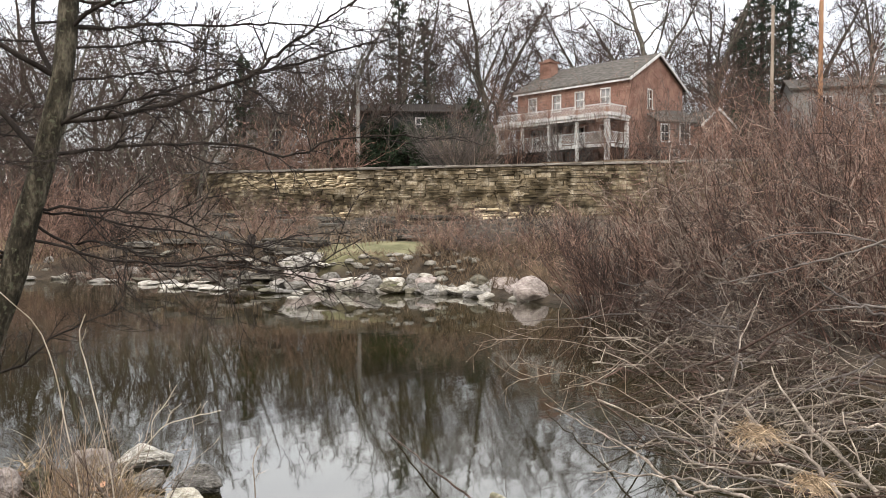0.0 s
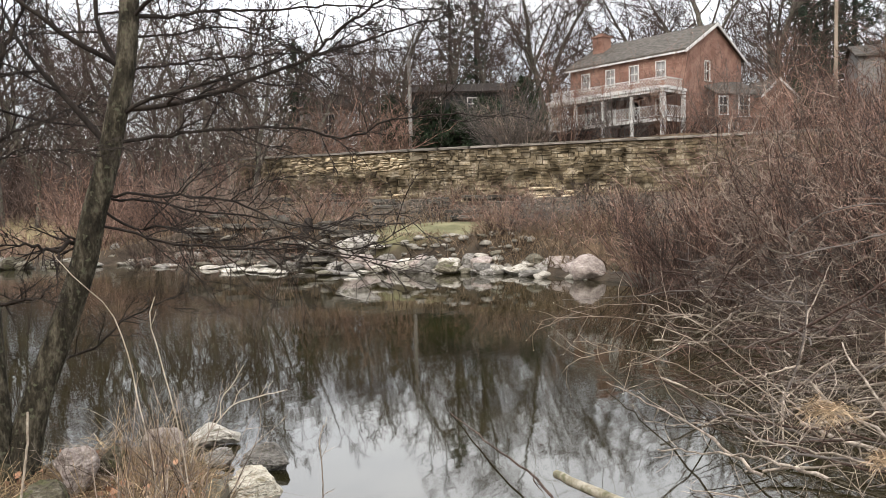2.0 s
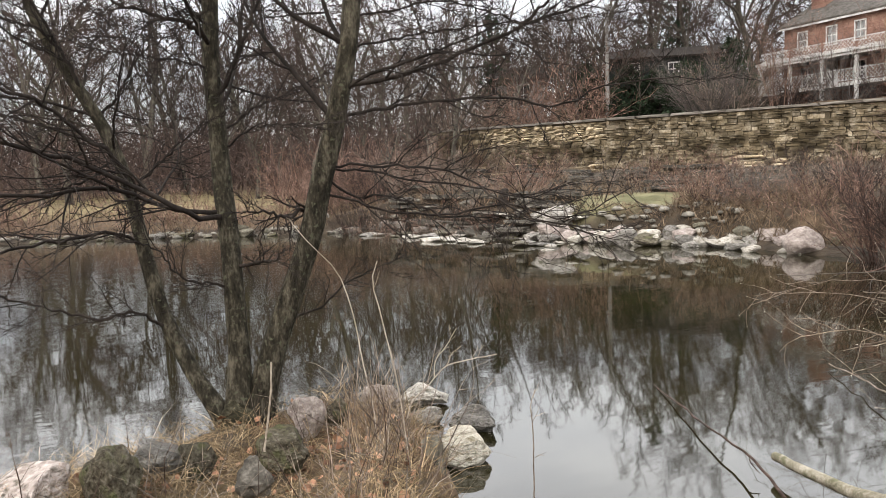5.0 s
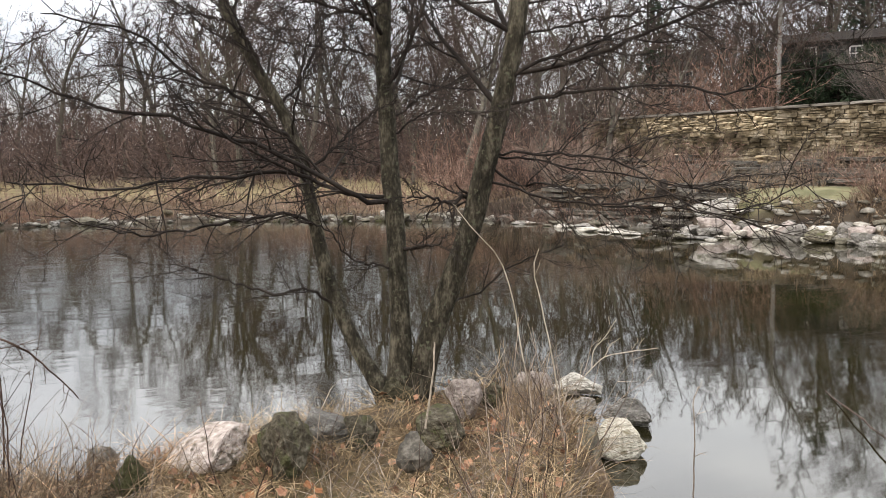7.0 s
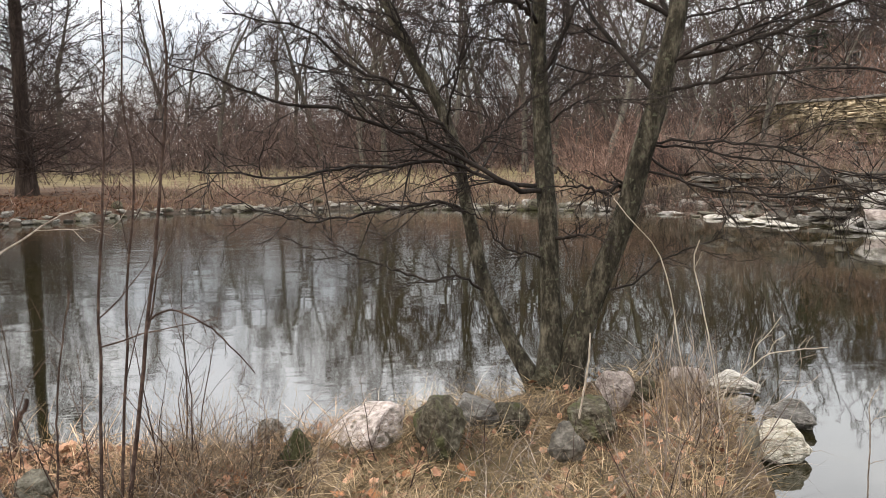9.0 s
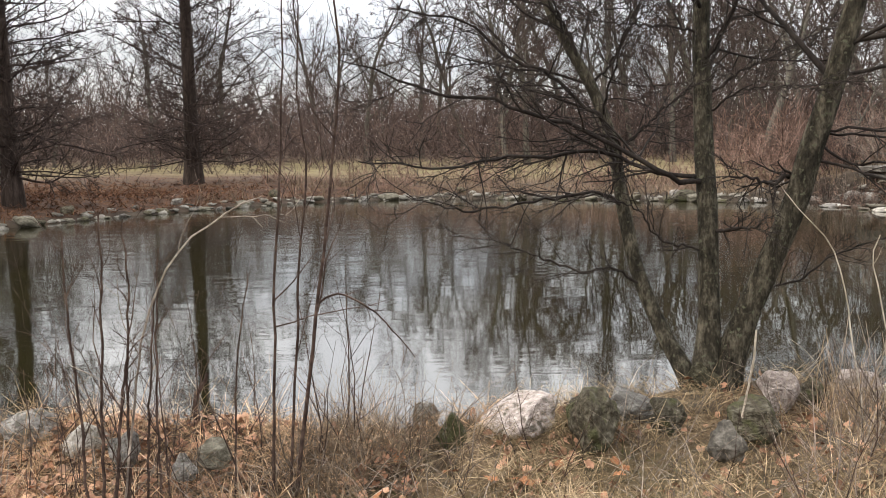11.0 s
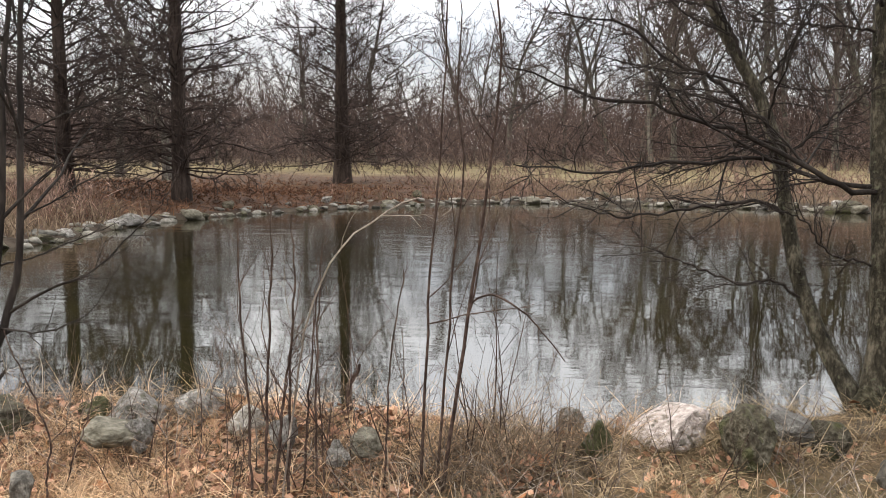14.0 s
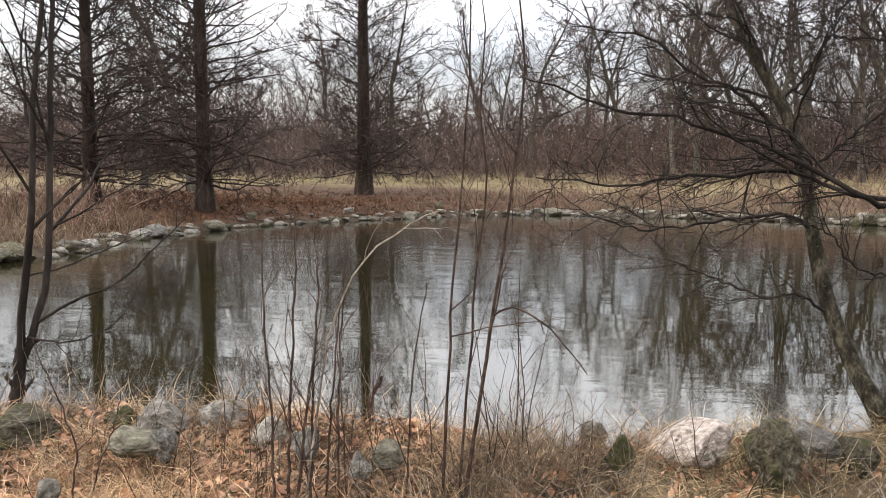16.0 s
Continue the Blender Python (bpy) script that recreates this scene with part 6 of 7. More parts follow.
# russet thicket along the eastern bank: upright fans in front, taller tangles behind
_r = random.Random(41)
for k, (x, y, h, base, n, fan) in enumerate(((3.9, 19.9, 2.9, 0.5, 80, 1), (4.7, 18.9, 3.1, 0.6, 80, 1), (5.4, 17.9, 3.2, 0.6, 70, 1), (6.5, 16.0, 3.8, 0.9, 75, 0), (7.6, 17.8, 4.4, 1.0, 70, 0), (5.0, 22.3, 2.8, 0.9, 70, 1), (7.0, 21.0, 3.3, 1.1, 70, 1), (8.8, 23.5, 4.5, 1.2, 70, 0), (7.0, 13.6, 3.7, 1.0, 75, 0), (8.4, 14.8, 4.9, 1.0, 75, 1), (6.6, 11.4, 3.2, 0.9, 60, 0), (7.8, 11.8, 4.2, 1.0, 70, 0), (10, 19.5, 5.6, 1.2, 70, 1), (9.6, 16.5, 5.4, 1.1, 75, 1), (12.2, 22, 6.2, 1.3, 70, 0), (9.2, 12.5, 4.9, 1.0, 70, 1), (10.8, 24.5, 5.6, 1.2, 60, 1), (13.6, 26, 6.8, 1.3, 60, 0), (11.0, 15.6, 5.6, 1.0, 60, 0))):
    tip = (TIP_RED, TWIG, TIP_RED, TIP_TAN, TIP_RED, TWIG, TIP_MAUVE)[k % 7]
    if fan:
        shrub("bare_shrub", 60 + k, x, y, h * _r.uniform(0.92, 1.08), base, int(n * 0.7), "fan of upright russet canes beside the pond", mat=TWIG_RED, lean=0.50, r0=0.015, tw=(10, 4), wob=0.08, tw_r=0.0066, mat2=tip, curl=0.22, ang=34, up=0.025, tl=0.27)
    else:
        shrub("bare_shrub", 60 + k, x, y, h * _r.uniform(0.9, 1.1), base, int(n * 0.7), "dense tangled russet-twigged bare shrub beside the pond", mat=TWIG_RED, lean=0.60, r0=0.014, tw=(11, 4), wob=0.12, tw_r=0.0064, mat2=tip, curl=0.29, ang=42, up=0.02, tl=0.26)
# smaller grey-brown shrubs on the slope under the wall and behind it
_r = random.Random(4)
for k in range(58):
    s, w = _r.uniform(-2, 17), _r.uniform(-8.0, -0.7)
    if 6.0 < s < 12.0 and w < -5.0:
        continue
    x, y = WALL_A + _wd * s + _wn * w
    shrub("bare_shrub", 90 + k, float(x), float(y), _r.uniform(0.8, 2.0), 0.6, 17, "low grey-brown bare shrub on ledges", _r.choice((TWIG, TIP_TAN, TIP_RED, BARK_DARK, TIP_TAN)), 0.8, 0.011, (6, 4), 0.0, tw_r=0.0066, curl=0.25, ang=48, wob=0.13)
shrub("bare_shrub", 130, 0.5, 42.5, 3.9, 0.6, 90, "wide fan-shaped tan bare shrub behind the wall", TWIG_GREY, 0.8, 0.018, (6, 4), 0.03, tw_r=0.008)
shrub("bare_shrub", 131, 1.5, 43.5, 3.2, 0.8, 70, "wide fan-shaped tan bare shrub behind the wall", TIP_TAN, 0.75, 0.018, (6, 4), 0.03, tw_r=0.008)
for k, (x, y, h) in enumerate(((4.0, 44.5, 5.2), (6.6, 43.0, 4.2), (9.4, 42.2, 5.0), (11.6, 41.4, 4.4), (13.6, 40.2, 4.8))):
    shrub("bare_shrub", 180 + k, x, y, h * 1.1, 0.5, 28, "thin tall bare shrub between wall and porch", TWIG_GREY if k % 2 else TIP_RED, 0.55, 0.016, (9, 5), 0.03, tw_r=0.0075, curl=0.22, ang=42, wob=0.10)
for k, (x, y, h) in enumerate(((7.5, 50, 1.5), (10.5, 49, 2.3), (4.6, 50, 2.3), (13.5, 48, 1.6), (16.5, 47, 1.8), (20, 49, 3.2), (24, 50, 4.2), (28, 48, 5.2), (18.5, 42, 3.2), (23, 40, 4.4))):
    shrub("bare_shrub", 140 + k, x, y, h, 1.3, 50, "tall reddish bare shrub on the hill", _r.choice((TWIG_RED, TWIG)), 0.5, 0.022, (6, 4), 0.03, tw_r=0.013)
for k in range(18):
    yaw, dist = _r.uniform(15.5, 27), _r.uniform(34, 44)
    x, y = polar(yaw, dist)
    shrub("bare_shrub", 160 + k, x, y, _r.uniform(1.6, 3.2), 0.9, 45, "tangled brown bare shrub near the pond inlet", _r.choice((TWIG, TIP_RED, TIP_TAN, TIP_RED)), 0.7, 0.012, (6, 5), 0.0, tw_r=0.0072)


# heaps of dead branches in the water under the eastern bank
def dead_brush(seed, x, y, n, rx, ry, top, label, mats, length=1.7, r0=0.011, lift=0.0):
    """n crossing boughs within rx, ry metres, heaped up to top; each with its own curve and side twigs."""
    rng = np.random.default_rng(seed)
    e = thing("fallen_brush", label, "brush", (x, y, 0), "fallen branches")
    root = np.stack([rng.normal(0, rx * 0.5, n), rng.normal(0, ry * 0.5, n), top * rng.uniform(0, 1, n) ** 1.3 + lift], -1)
    az = rng.uniform(0, 6.28, n)
    way = np.stack([np.cos(az), np.sin(az), rng.normal(0.10, 0.26, n)], -1)
    L = length * rng.uniform(0.45, 1.25, n)
    root -= unit(way) * L[:, None] * 0.45
    a, ra = run(rng, root, way, L, r0 * 0.95 * rng.uniform(0.35, 1.6, n) ** 1.3, 9, 0.12, -0.02, 0.3)
    bow = np.linspace(0, 1, 10)[None, :, None] ** 2 * rng.normal(0, 0.22, (n, 1, 3)) * L[:, None, None]
    a = a + bow * np.array([1, 1, 0.5])
    b, rb, lb = side(rng, a, ra, L, 6, 0.1, 1.0, 52, 16, 0.40, 0.6, 5, 0.17, 0.0, 0.35, 0.3, 0.0028)
    c, rc, lc = side(rng, b, rb, lb, 4, 0.2, 1.0, 52, 18, 0.45, 0.7, 2, 0.18, 0.0, 0.4, 0.3, 0.0020)
    for P in (a, b, c):
        P[..., 2] = np.maximum(P[..., 2], -0.04)
    for k in range(n):
        link("bough", tubes("bough", [(a[k:k + 1], ra[k:k + 1], 6), (b[6 * k:6 * k + 6], rb[6 * k:6 * k + 6], 3), (c[24 * k:24 * k + 24], rc[24 * k:24 * k + 24], 3)]), mats[int(rng.integers(len(mats)))], e)
    return e


L1 = "heap of bleached dead branches lying in the water"
L2 = "grey tangle of dead twigs at the bank"
PALE, MIXED, DIM = (DEADWOOD, DEADWOOD, DEADWOOD, TWIG_GREY, STEM_BROWN, STEM_BROWN), (DEADWOOD, STEM_BROWN, STEM_BROWN, TWIG_GREY, TWIG_RED), (TWIG_GREY, STEM_BROWN, STEM_BROWN, TWIG_RED)
for k, (x, y, n, rx, ry, top, lab, mats, ln, r0) in enumerate((
        (2.7, 6.0, 24, 0.9, 0.8, 0.30, L1, PALE, 1.5, 0.011), (3.2, 7.2, 36, 1.2, 0.9, 0.45, L1, PALE, 1.7, 0.011), (2.6, 8.4, 24, 0.9, 1.0, 0.25, L1, MIXED, 1.4, 0.008),
        (4.2, 8.6, 40, 1.2, 1.1, 0.80, L1, PALE, 1.8, 0.012), (3.2, 10.3, 30, 1.2, 1.1, 0.35, L2, MIXED, 1.5, 0.009), (4.7, 10.6, 40, 1.2, 1.2, 0.90, L1, MIXED, 1.9, 0.012),
        (4.1, 12.6, 55, 1.2, 1.2, 0.80, L2, PALE, 1.7, 0.011), (5.3, 13.4, 50, 1.0, 1.3, 1.25, L2, PALE, 1.9, 0.012), (4.6, 15.4, 55, 1.0, 1.3, 0.95, L2, MIXED, 1.8, 0.012), (4.3, 17.8, 40, 0.9, 1.2, 0.60, L2, DIM, 1.6, 0.010), (5.2, 7.4, 30, 0.9, 1.0, 0.9, L1, PALE, 1.8, 0.012))):
    dead_brush(200 + k, x, y, n, rx, ry, top, lab, mats, ln, r0)
# the long bare boughs on top of the heaps
def dead_bough(k, r0, *pts):
    e = thing("dead_bough", "long curved bleached dead bough over the brush heap", "branch", (0, 0, 0), "long dead boughs")
    P, R, ll = limb(pts, r0 * 0.28, r0 * 0.62, 20, 0.012, k)
    b, rb, lb = side(rng, P[:, ::-1], R[:, ::-1], ll, 7, 0.2, 1.0, 48, 14, 0.26, 0.5, 6, 0.14, 0.0, 0.3, 0.3, 0.003)
    mat = DEADWOOD if k > 4 else TWIG_GREY
    main = link("branch", tubes("branch", [(P, R, 8)]), mat, e)
    for j in range(len(b)):
        link("side_twig", tubes("side_twig", [(b[j:j + 1], rb[j:j + 1], 4)]), mat, main)


dead_bough(0, 0.022, (3.32, 9.43, 1.62), (3.57, 9.34, 1.85), (3.94, 9.19, 1.98), (4.45, 8.96, 1.99), (4.88, 8.73, 1.83), (5.21, 8.53, 1.59))
dead_bough(1, 0.024, (3.26, 9.03, 1.44), (3.86, 8.79, 1.61), (4.37, 8.55, 1.79), (4.83, 8.30, 1.99))
dead_bough(2, 0.032, (3.67, 7.78, 1.56), (3.92, 7.66, 1.36), (4.20, 7.50, 1.22), (4.57, 7.29, 1.09))
dead_bough(3, 0.026, (3.37, 7.25, 1.30), (3.64, 7.12, 1.35), (3.92, 6.97, 1.35), (4.21, 6.80, 1.30))
dead_bough(4, 0.022, (1.97, 7.71, 0.15), (1.97, 6.61, 0.19), (2.09, 5.98, 0.23), (2.44, 5.52, 0.27), (2.57, 4.99, 0.31), (2.53, 4.31, 0.35))
dead_bough(5, 0.02, (1.17, 9.03, 0.05), (1.42, 7.74, 0.13), (1.60, 6.44, 0.22), (1.64, 5.13, 0.30))
dead_bough(6, 0.028, (2.99, 7.90, 0.30), (2.69, 6.63, 0.35), (2.68, 5.87, 0.40), (2.46, 5.06, 0.45), (2.27, 4.42, 0.50))
dead_bough(7, 0.016, (2.24, 7.91, 0.30), (2.69, 8.07, 0.35), (2.99, 8.10, 0.40))
dead_bough(8, 0.022, (2.72, 6.36, 0.35), (3.21, 6.43, 0.40), (3.64, 6.47, 0.45), (4.02, 6.39, 0.50))
dead_bough(9, 0.02, (1.80, 6.04, 0.30), (2.07, 5.28, 0.40), (2.29, 4.78, 0.50), (2.29, 4.10, 0.60))
dead_bough(10, 0.016, (1.15, 6.05, 0.20), (1.32, 5.48, 0.37), (1.51, 4.81, 0.53), (1.58, 4.03, 0.70))
dead_bough(11, 0.018, (3.51, 8.82, 0.25), (3.82, 8.25, 0.37), (3.92, 7.43, 0.48), (3.84, 6.57, 0.60))


# ---- undergrowth and woods ----
def thicket(name, label, seed, x, y, h, mat, r0=0.02, nb=5, nt=0, tw_r=0.01, lean=0.12, seg=4, kind="stuff", wob=0.08, t0=0.15, ang=38):
    rng = np.random.default_rng(seed)
    n = len(x)
    root = np.stack([x, y, land(x, y) - 0.1], -1)
    way = np.stack([rng.normal(0, lean, n), rng.normal(0, lean, n), np.ones(n)], -1)
    a, ra = run(rng, root, way, h, r0 * (h / h.mean()) * rng.uniform(0.6, 1.4, n), seg, wob, 0.02, 0.25)
    b, rb, lb = side(rng, a, ra, h, nb, t0, 1.0, ang, 12, 0.36, 0.55, 2 if nt else 1, 0.2, 0.04, 0.4, 0.5, tw_r)
    gs = [(a, ra, 3), (b, rb, 3)]
    if nt:
        c, rc, lc = side(rng, b, rb, lb, nt, 0.2, 1.0, 38, 14, 0.5, 0.7, 1, 0.15, 0.03, 0.5, 0.3, tw_r * 0.8)
        gs.append((c, rc, 3))
    return tagged(link(name, tubes(name, gs), mat), label, "woodland", kind=kind)


def band(seed, n, yaw0, yaw1, d0, d1):
    r = np.random.default_rng(seed)
    yw, d = np.radians(r.uniform(yaw0, yaw1, n)), r.uniform(d0, d1, n)
    return -np.sin(yw) * d, np.cos(yw) * d, r


def low_west(x, y, f):
    """The wood is lower to the west."""
    return np.where(-np.degrees(np.arctan2(x, y)) > 38, f, 1.0)


x, y, r = band(1, 460, 8, 100, 70, 112)
kp = r.uniform(0, 1, len(x)) < low_west(x, y, 0.62)
x, y = x[kp], y[kp]
thicket("far_woodland", "leafless grey woodland beyond the meadow", 1, x, y, r.uniform(9, 18, len(x)) * low_west(x, y, 0.85), TWIG_WOOD, 0.055, 14, 9, 0.024, 0.2, 7, t0=0.15, wob=0.17, ang=48)
x, y, r = band(2, 300, -28, 10, 72, 112)
thicket("hill_woodland", "leafless woodland on the hill behind the houses", 2, x, y, r.uniform(9, 18, len(x)), TWIG_WOOD, 0.055, 14, 9, 0.024, 0.2, 7, t0=0.15, wob=0.17, ang=48)
x, y, r = band(3, 3000, 12, 98, 56, 100)
thicket("undergrowth", "purple-brown undergrowth at the wood's edge", 3, x, y, r.uniform(2.0, 8.0, len(x)), UNDER, 0.024, 18, 0, 0.024, 0.5, wob=0.26, ang=55)
x, y, r = band(4, 1500, -26, 14, 60, 92)
thicket("hill_undergrowth", "brown undergrowth on the hill", 4, x, y, r.uniform(1.5, 5.5, len(x)), TWIG, 0.024, 14, 0, 0.022, 0.5, wob=0.26, ang=55)
x, y, r = band(5, 760, 6.5, 30, 37, 60)
kp = ((x - WALL_A[0]) * _wn[0] + (y - WALL_A[1]) * _wn[1] > 0.8) | ((x - WALL_A[0]) * _wd[0] + (y - WALL_A[1]) * _wd[1] < -3.4)
x, y = x[kp], y[kp]
thicket("inlet_undergrowth", "brown twiggy undergrowth beside the pond inlet", 5, x, y, r.uniform(1.0, 4.4, len(x)), TIP_RED, 0.018, 7, 3, 0.015, 0.4, wob=0.22, ang=50)
x, y, r = band(7, 80, 6.5, 17, 48, 60)
thicket("wall_thicket", "reddish-brown bare thicket behind the wall", 7, x, y, r.uniform(1.4, 3.4, len(x)), TIP_RED, 0.022, 8, 4, 0.016, 0.4, wob=0.2, ang=48)

x, y, r = band(6, 3400, -30, 100, 102, 140)
thicket("distant_woods", "dim brown woods in the distance", 6, x, y, r.uniform(5, 12.5, len(x)), UNDER, 0.045, 13, 0, 0.055, 0.4, 3, wob=0.24, ang=55)

# ---- dry grass ----
def grass(name, label, seed, x, y, length, width, lean=0.5, bend=0.25, seg=3, mat=STRAW, dz=0.0):
    r = np.random.default_rng(seed)
    n = len(x)
    way = np.stack([r.normal(0, lean, n), r.normal(0, lean, n), np.ones(n)], -1)
    me = ribbons(name, np.stack([x, y, land(x, y) - 0.02 + dz], -1), way, length, width, bend * r.uniform(0.3, 1.8, n), seg, r)
    return tagged(link(name, me, mat), label, "grass", kind="stuff")


STRAW_DARK = material("brown_grass", [(0.075, 0.053, 0.036), (0.145, 0.105, 0.070), (0.27, 0.205, 0.14)], 3, bump=0.0, island=0.5)
TAN = material("tan_straw", [(0.075, 0.050, 0.030), (0.235, 0.168, 0.106), (0.54, 0.42, 0.29)], 3, bump=0.0, island=0.6)
GREEN = material("green_grass", [(0.06, 0.075, 0.02), (0.10, 0.115, 0.035), (0.17, 0.17, 0.06)], 3, bump=0.0, island=0.4)
# far shore tussocks and the meadow's rough edge
r = np.random.default_rng(9)
seg_i = r.integers(19, 34, 9000)
tt = r.uniform(0, 1, 9000)
A, B = POND[seg_i], POND[(seg_i + 1) % len(POND)]
nrm = unit(np.stack([(B - A)[:, 1], -(B - A)[:, 0]], -1))
pp = A + (B - A) * tt[:, None]
off = 0.5 + 7.5 * r.uniform(0, 1, 9000) ** 1.4
cand = np.stack([pp[:, 0] - nrm[:, 0] * -off, pp[:, 1] - nrm[:, 1] * -off], -1)
keep = shore(cand) > 0.4
cand = np.where(keep[:, None], cand, np.stack([pp[:, 0] - nrm[:, 0] * off, pp[:, 1] - nrm[:, 1] * off], -1))
cand = cand[shore(cand) > 0.4]
cand = cand[np.minimum(np.hypot(cand[:, 0] + 34, cand[:, 1] - 8), np.hypot(cand[:, 0] + 39.5, cand[:, 1] - 16)) > 7.0 * r.uniform(0.6, 1.2, len(cand))]
grass("shore_grass", "tawny dry grass along the far shore", 10, cand[:, 0], cand[:, 1], r.uniform(0.25, 1.0, len(cand)) * (0.6 + 0.5 * (waves(cand[:, 0], cand[:, 1], 0.8) > 0)), np.full(len(cand), 0.03), 0.35, 0.25, 3, STRAW_DARK)
n = 13000
s, w = r.uniform(-3, 18, n), r.uniform(-11.5, -0.6, n)
ok = ~((s > 6.6) & (s < 12.2) & (w > -8.8) & (w < -5.0))
gx_, gy_ = WALL_A[0] + _wd[0] * s + _wn[0] * w, WALL_A[1] + _wd[1] * s + _wn[1] * w
ok &= shore(np.stack([gx_, gy_], -1)) > 0.4
ok &= (waves(gx_, gy_, 1.6, 2.0) > np.where(w > -5, 0.0, -0.15)) | (w < -8.8)
ok &= ~((s > 6.0) & (s < 11.6) & (w < -8.0))
grass("slope_grass", "tan dry grass on the ledges below the wall", 11, gx_[ok], gy_[ok], r.uniform(0.2, 0.7, int(ok.sum())), np.full(int(ok.sum()), 0.026), 0.5, 0.3, 3, STRAW_DARK)

# low dead brush between the far rim and the meadow
bx, by, r2 = band(8, 9500, 10, 92, 26, 52)
bd = shore(np.stack([bx, by], -1))
bk = (bd > 0.7) & (bd < 8.5) & (waves(bx, by, 0.55, 2.0) > -0.1) & (np.minimum(np.hypot(bx + 34, by - 8), np.hypot(bx + 39.5, by - 16)) > 5.5)
bx, by = bx[bk], by[bk]
thicket("shore_brush", "low tan and brown dead brush along the shore", 8, bx, by, r2.uniform(0.4, 1.9, len(bx)), TIP_RED, 0.010, 8, 0, 0.011, 0.55, wob=0.25, ang=48)

# red-brown needle litter under the cypresses
MULCH = material("needle_litter", [(0.045, 0.021, 0.012), (0.105, 0.052, 0.029), (0.20, 0.108, 0.062)], 2, bump=0.0, island=0.6)
mx_, my_ = r.normal(-35.5, 4.2, 9000), r.normal(10.0, 5.5, 9000)
ok = shore(np.stack([mx_, my_], -1)) > 0.35
grass("needle_litter", "red-brown needle litter under bald cypresses", 14, mx_[ok], my_[ok], r.uniform(0.12, 0.42, int(ok.sum())), np.full(int(ok.sum()), 0.045), 1.5, 0.4, 2, MULCH)

n = 9000
s, w = r.uniform(2.5, 15, n), r.uniform(-11.6, -8.2, n)
gx_, gy_ = WALL_A[0] + _wd[0] * s + _wn[0] * w, WALL_A[1] + _wd[1] * s + _wn[1] * w
ok = (shore(np.stack([gx_, gy_], -1)) > 0.3) & (waves(gx_, gy_, 2.9, 1.7) > -0.3)
grass("bank_grass", "short tan grass between stones on the bank", 15, gx_[ok], gy_[ok], r.uniform(0.10, 0.32, int(ok.sum())), np.full(int(ok.sum()), 0.024), 0.9, 0.35, 2, STRAW_DARK)

# mounds of long tan grass and low scrub at the foot of the slope
n = 5200
s, w = r.uniform(8.5, 17, n), r.uniform(-10.8, -5.0, n)
gx_, gy_ = WALL_A[0] + _wd[0] * s + _wn[0] * w, WALL_A[1] + _wd[1] * s + _wn[1] * w
ok = (shore(np.stack([gx_, gy_], -1)) > 0.3) & (waves(gx_, gy_, 2.3, 0.7) > 0.05) & (s > 12.4)
grass("tussock_grass", "mounds of long tan grass at the foot of the slope", 12, gx_[ok], gy_[ok], r.uniform(0.4, 1.0, int(ok.sum())), np.full(int(ok.sum()), 0.028), 0.55, 0.35, 3, STRAW_DARK)
for k in range(12):
    s, w = _r.uniform(12.3, 17.0), _r.uniform(-10.2, -6.0)
    x, y = WALL_A + _wd * s + _wn * w
    shrub("bare_shrub", 300 + k, float(x), float(y), _r.uniform(0.9, 2.0), 0.6, 18, "low grey-brown bare shrub on ledges", _r.choice((TWIG, TIP_RED, TWIG_GREY)), 0.7, 0.010, (6, 4), 0.0, tw_r=0.0068, curl=0.25, ang=48, wob=0.13)

# a tuft of straw caught in the brush, and a twig with white buds over the water
for px, py, pz, size in ((2.25, 5.67, 0.60, 1.0), (2.22, 4.70, 0.55, 0.7)):
    tuft = thing("straw_tuft", "tan tuft of flood-borne straw caught on branches", "straw", (px, py, pz), "straw tufts")
    _a = r.uniform(0, 6.28, 320)
    link("straw", ribbons("straw", r.normal(0, 0.05 * size, (320, 3)) * np.array([1.5, 1, 0.7]), np.stack([np.cos(_a), np.sin(_a), r.uniform(-0.8, 0.6, 320)], -1), size * r.uniform(0.08, 0.24, 320), np.full(320, 0.006), np.full(320, 0.35), 3, r), TAN, tuft)
twig = thing("budding_twig", "thin arching twig with small white buds over the water", "branch", (0, 0, 0))
BUD = material("white_bud", [(0.55, 0.52, 0.42), (0.66, 0.63, 0.54), (0.75, 0.73, 0.66)], 9, bump=0.0)
for k, pts in enumerate(([(2.6, 6.6, 0.1), (1.9, 7.2, 0.7), (1.35, 7.6, 0.95), (0.75, 7.9, 0.95), (0.35, 8.0, 0.9)], [(2.4, 6.6, 0.1), (1.7, 7.0, 0.55), (1.2, 7.3, 0.72), (0.7, 7.5, 0.62), (0.55, 7.6, 0.45)], [(2.7, 6.7, 0.1), (2.0, 7.5, 0.8), (1.5, 8.0, 1.05), (1.0, 8.3, 1.0), (0.6, 8.4, 0.86)])):
    P, R, ll = limb(pts, 0.008, 0.003, 18, 0.01, k)
    b, rb, lb = side(rng, P, R, ll, 9, 0.4, 1.0, 50, 15, 0.20, 0.7, 4, 0.25, -0.02, 0.5, 0.1, 0.003)
    st = link("spray", tubes("spray", [(P, R * 0.75, 5)]), TIP_TAN, twig)
    for j in range(len(b)):
        link("side_twig", tubes("side_twig", [(b[j:j + 1], rb[j:j + 1], 3)]), TIP_TAN, st)
    bm = bmesh.new()
    for tip in b[:, -1]:
        bmesh.ops.create_icosphere(bm, subdivisions=1, radius=0.0045, matrix=Matrix.Translation(tip))
    tagged(part("bud_cluster", bm, BUD, st), kind="stuff")

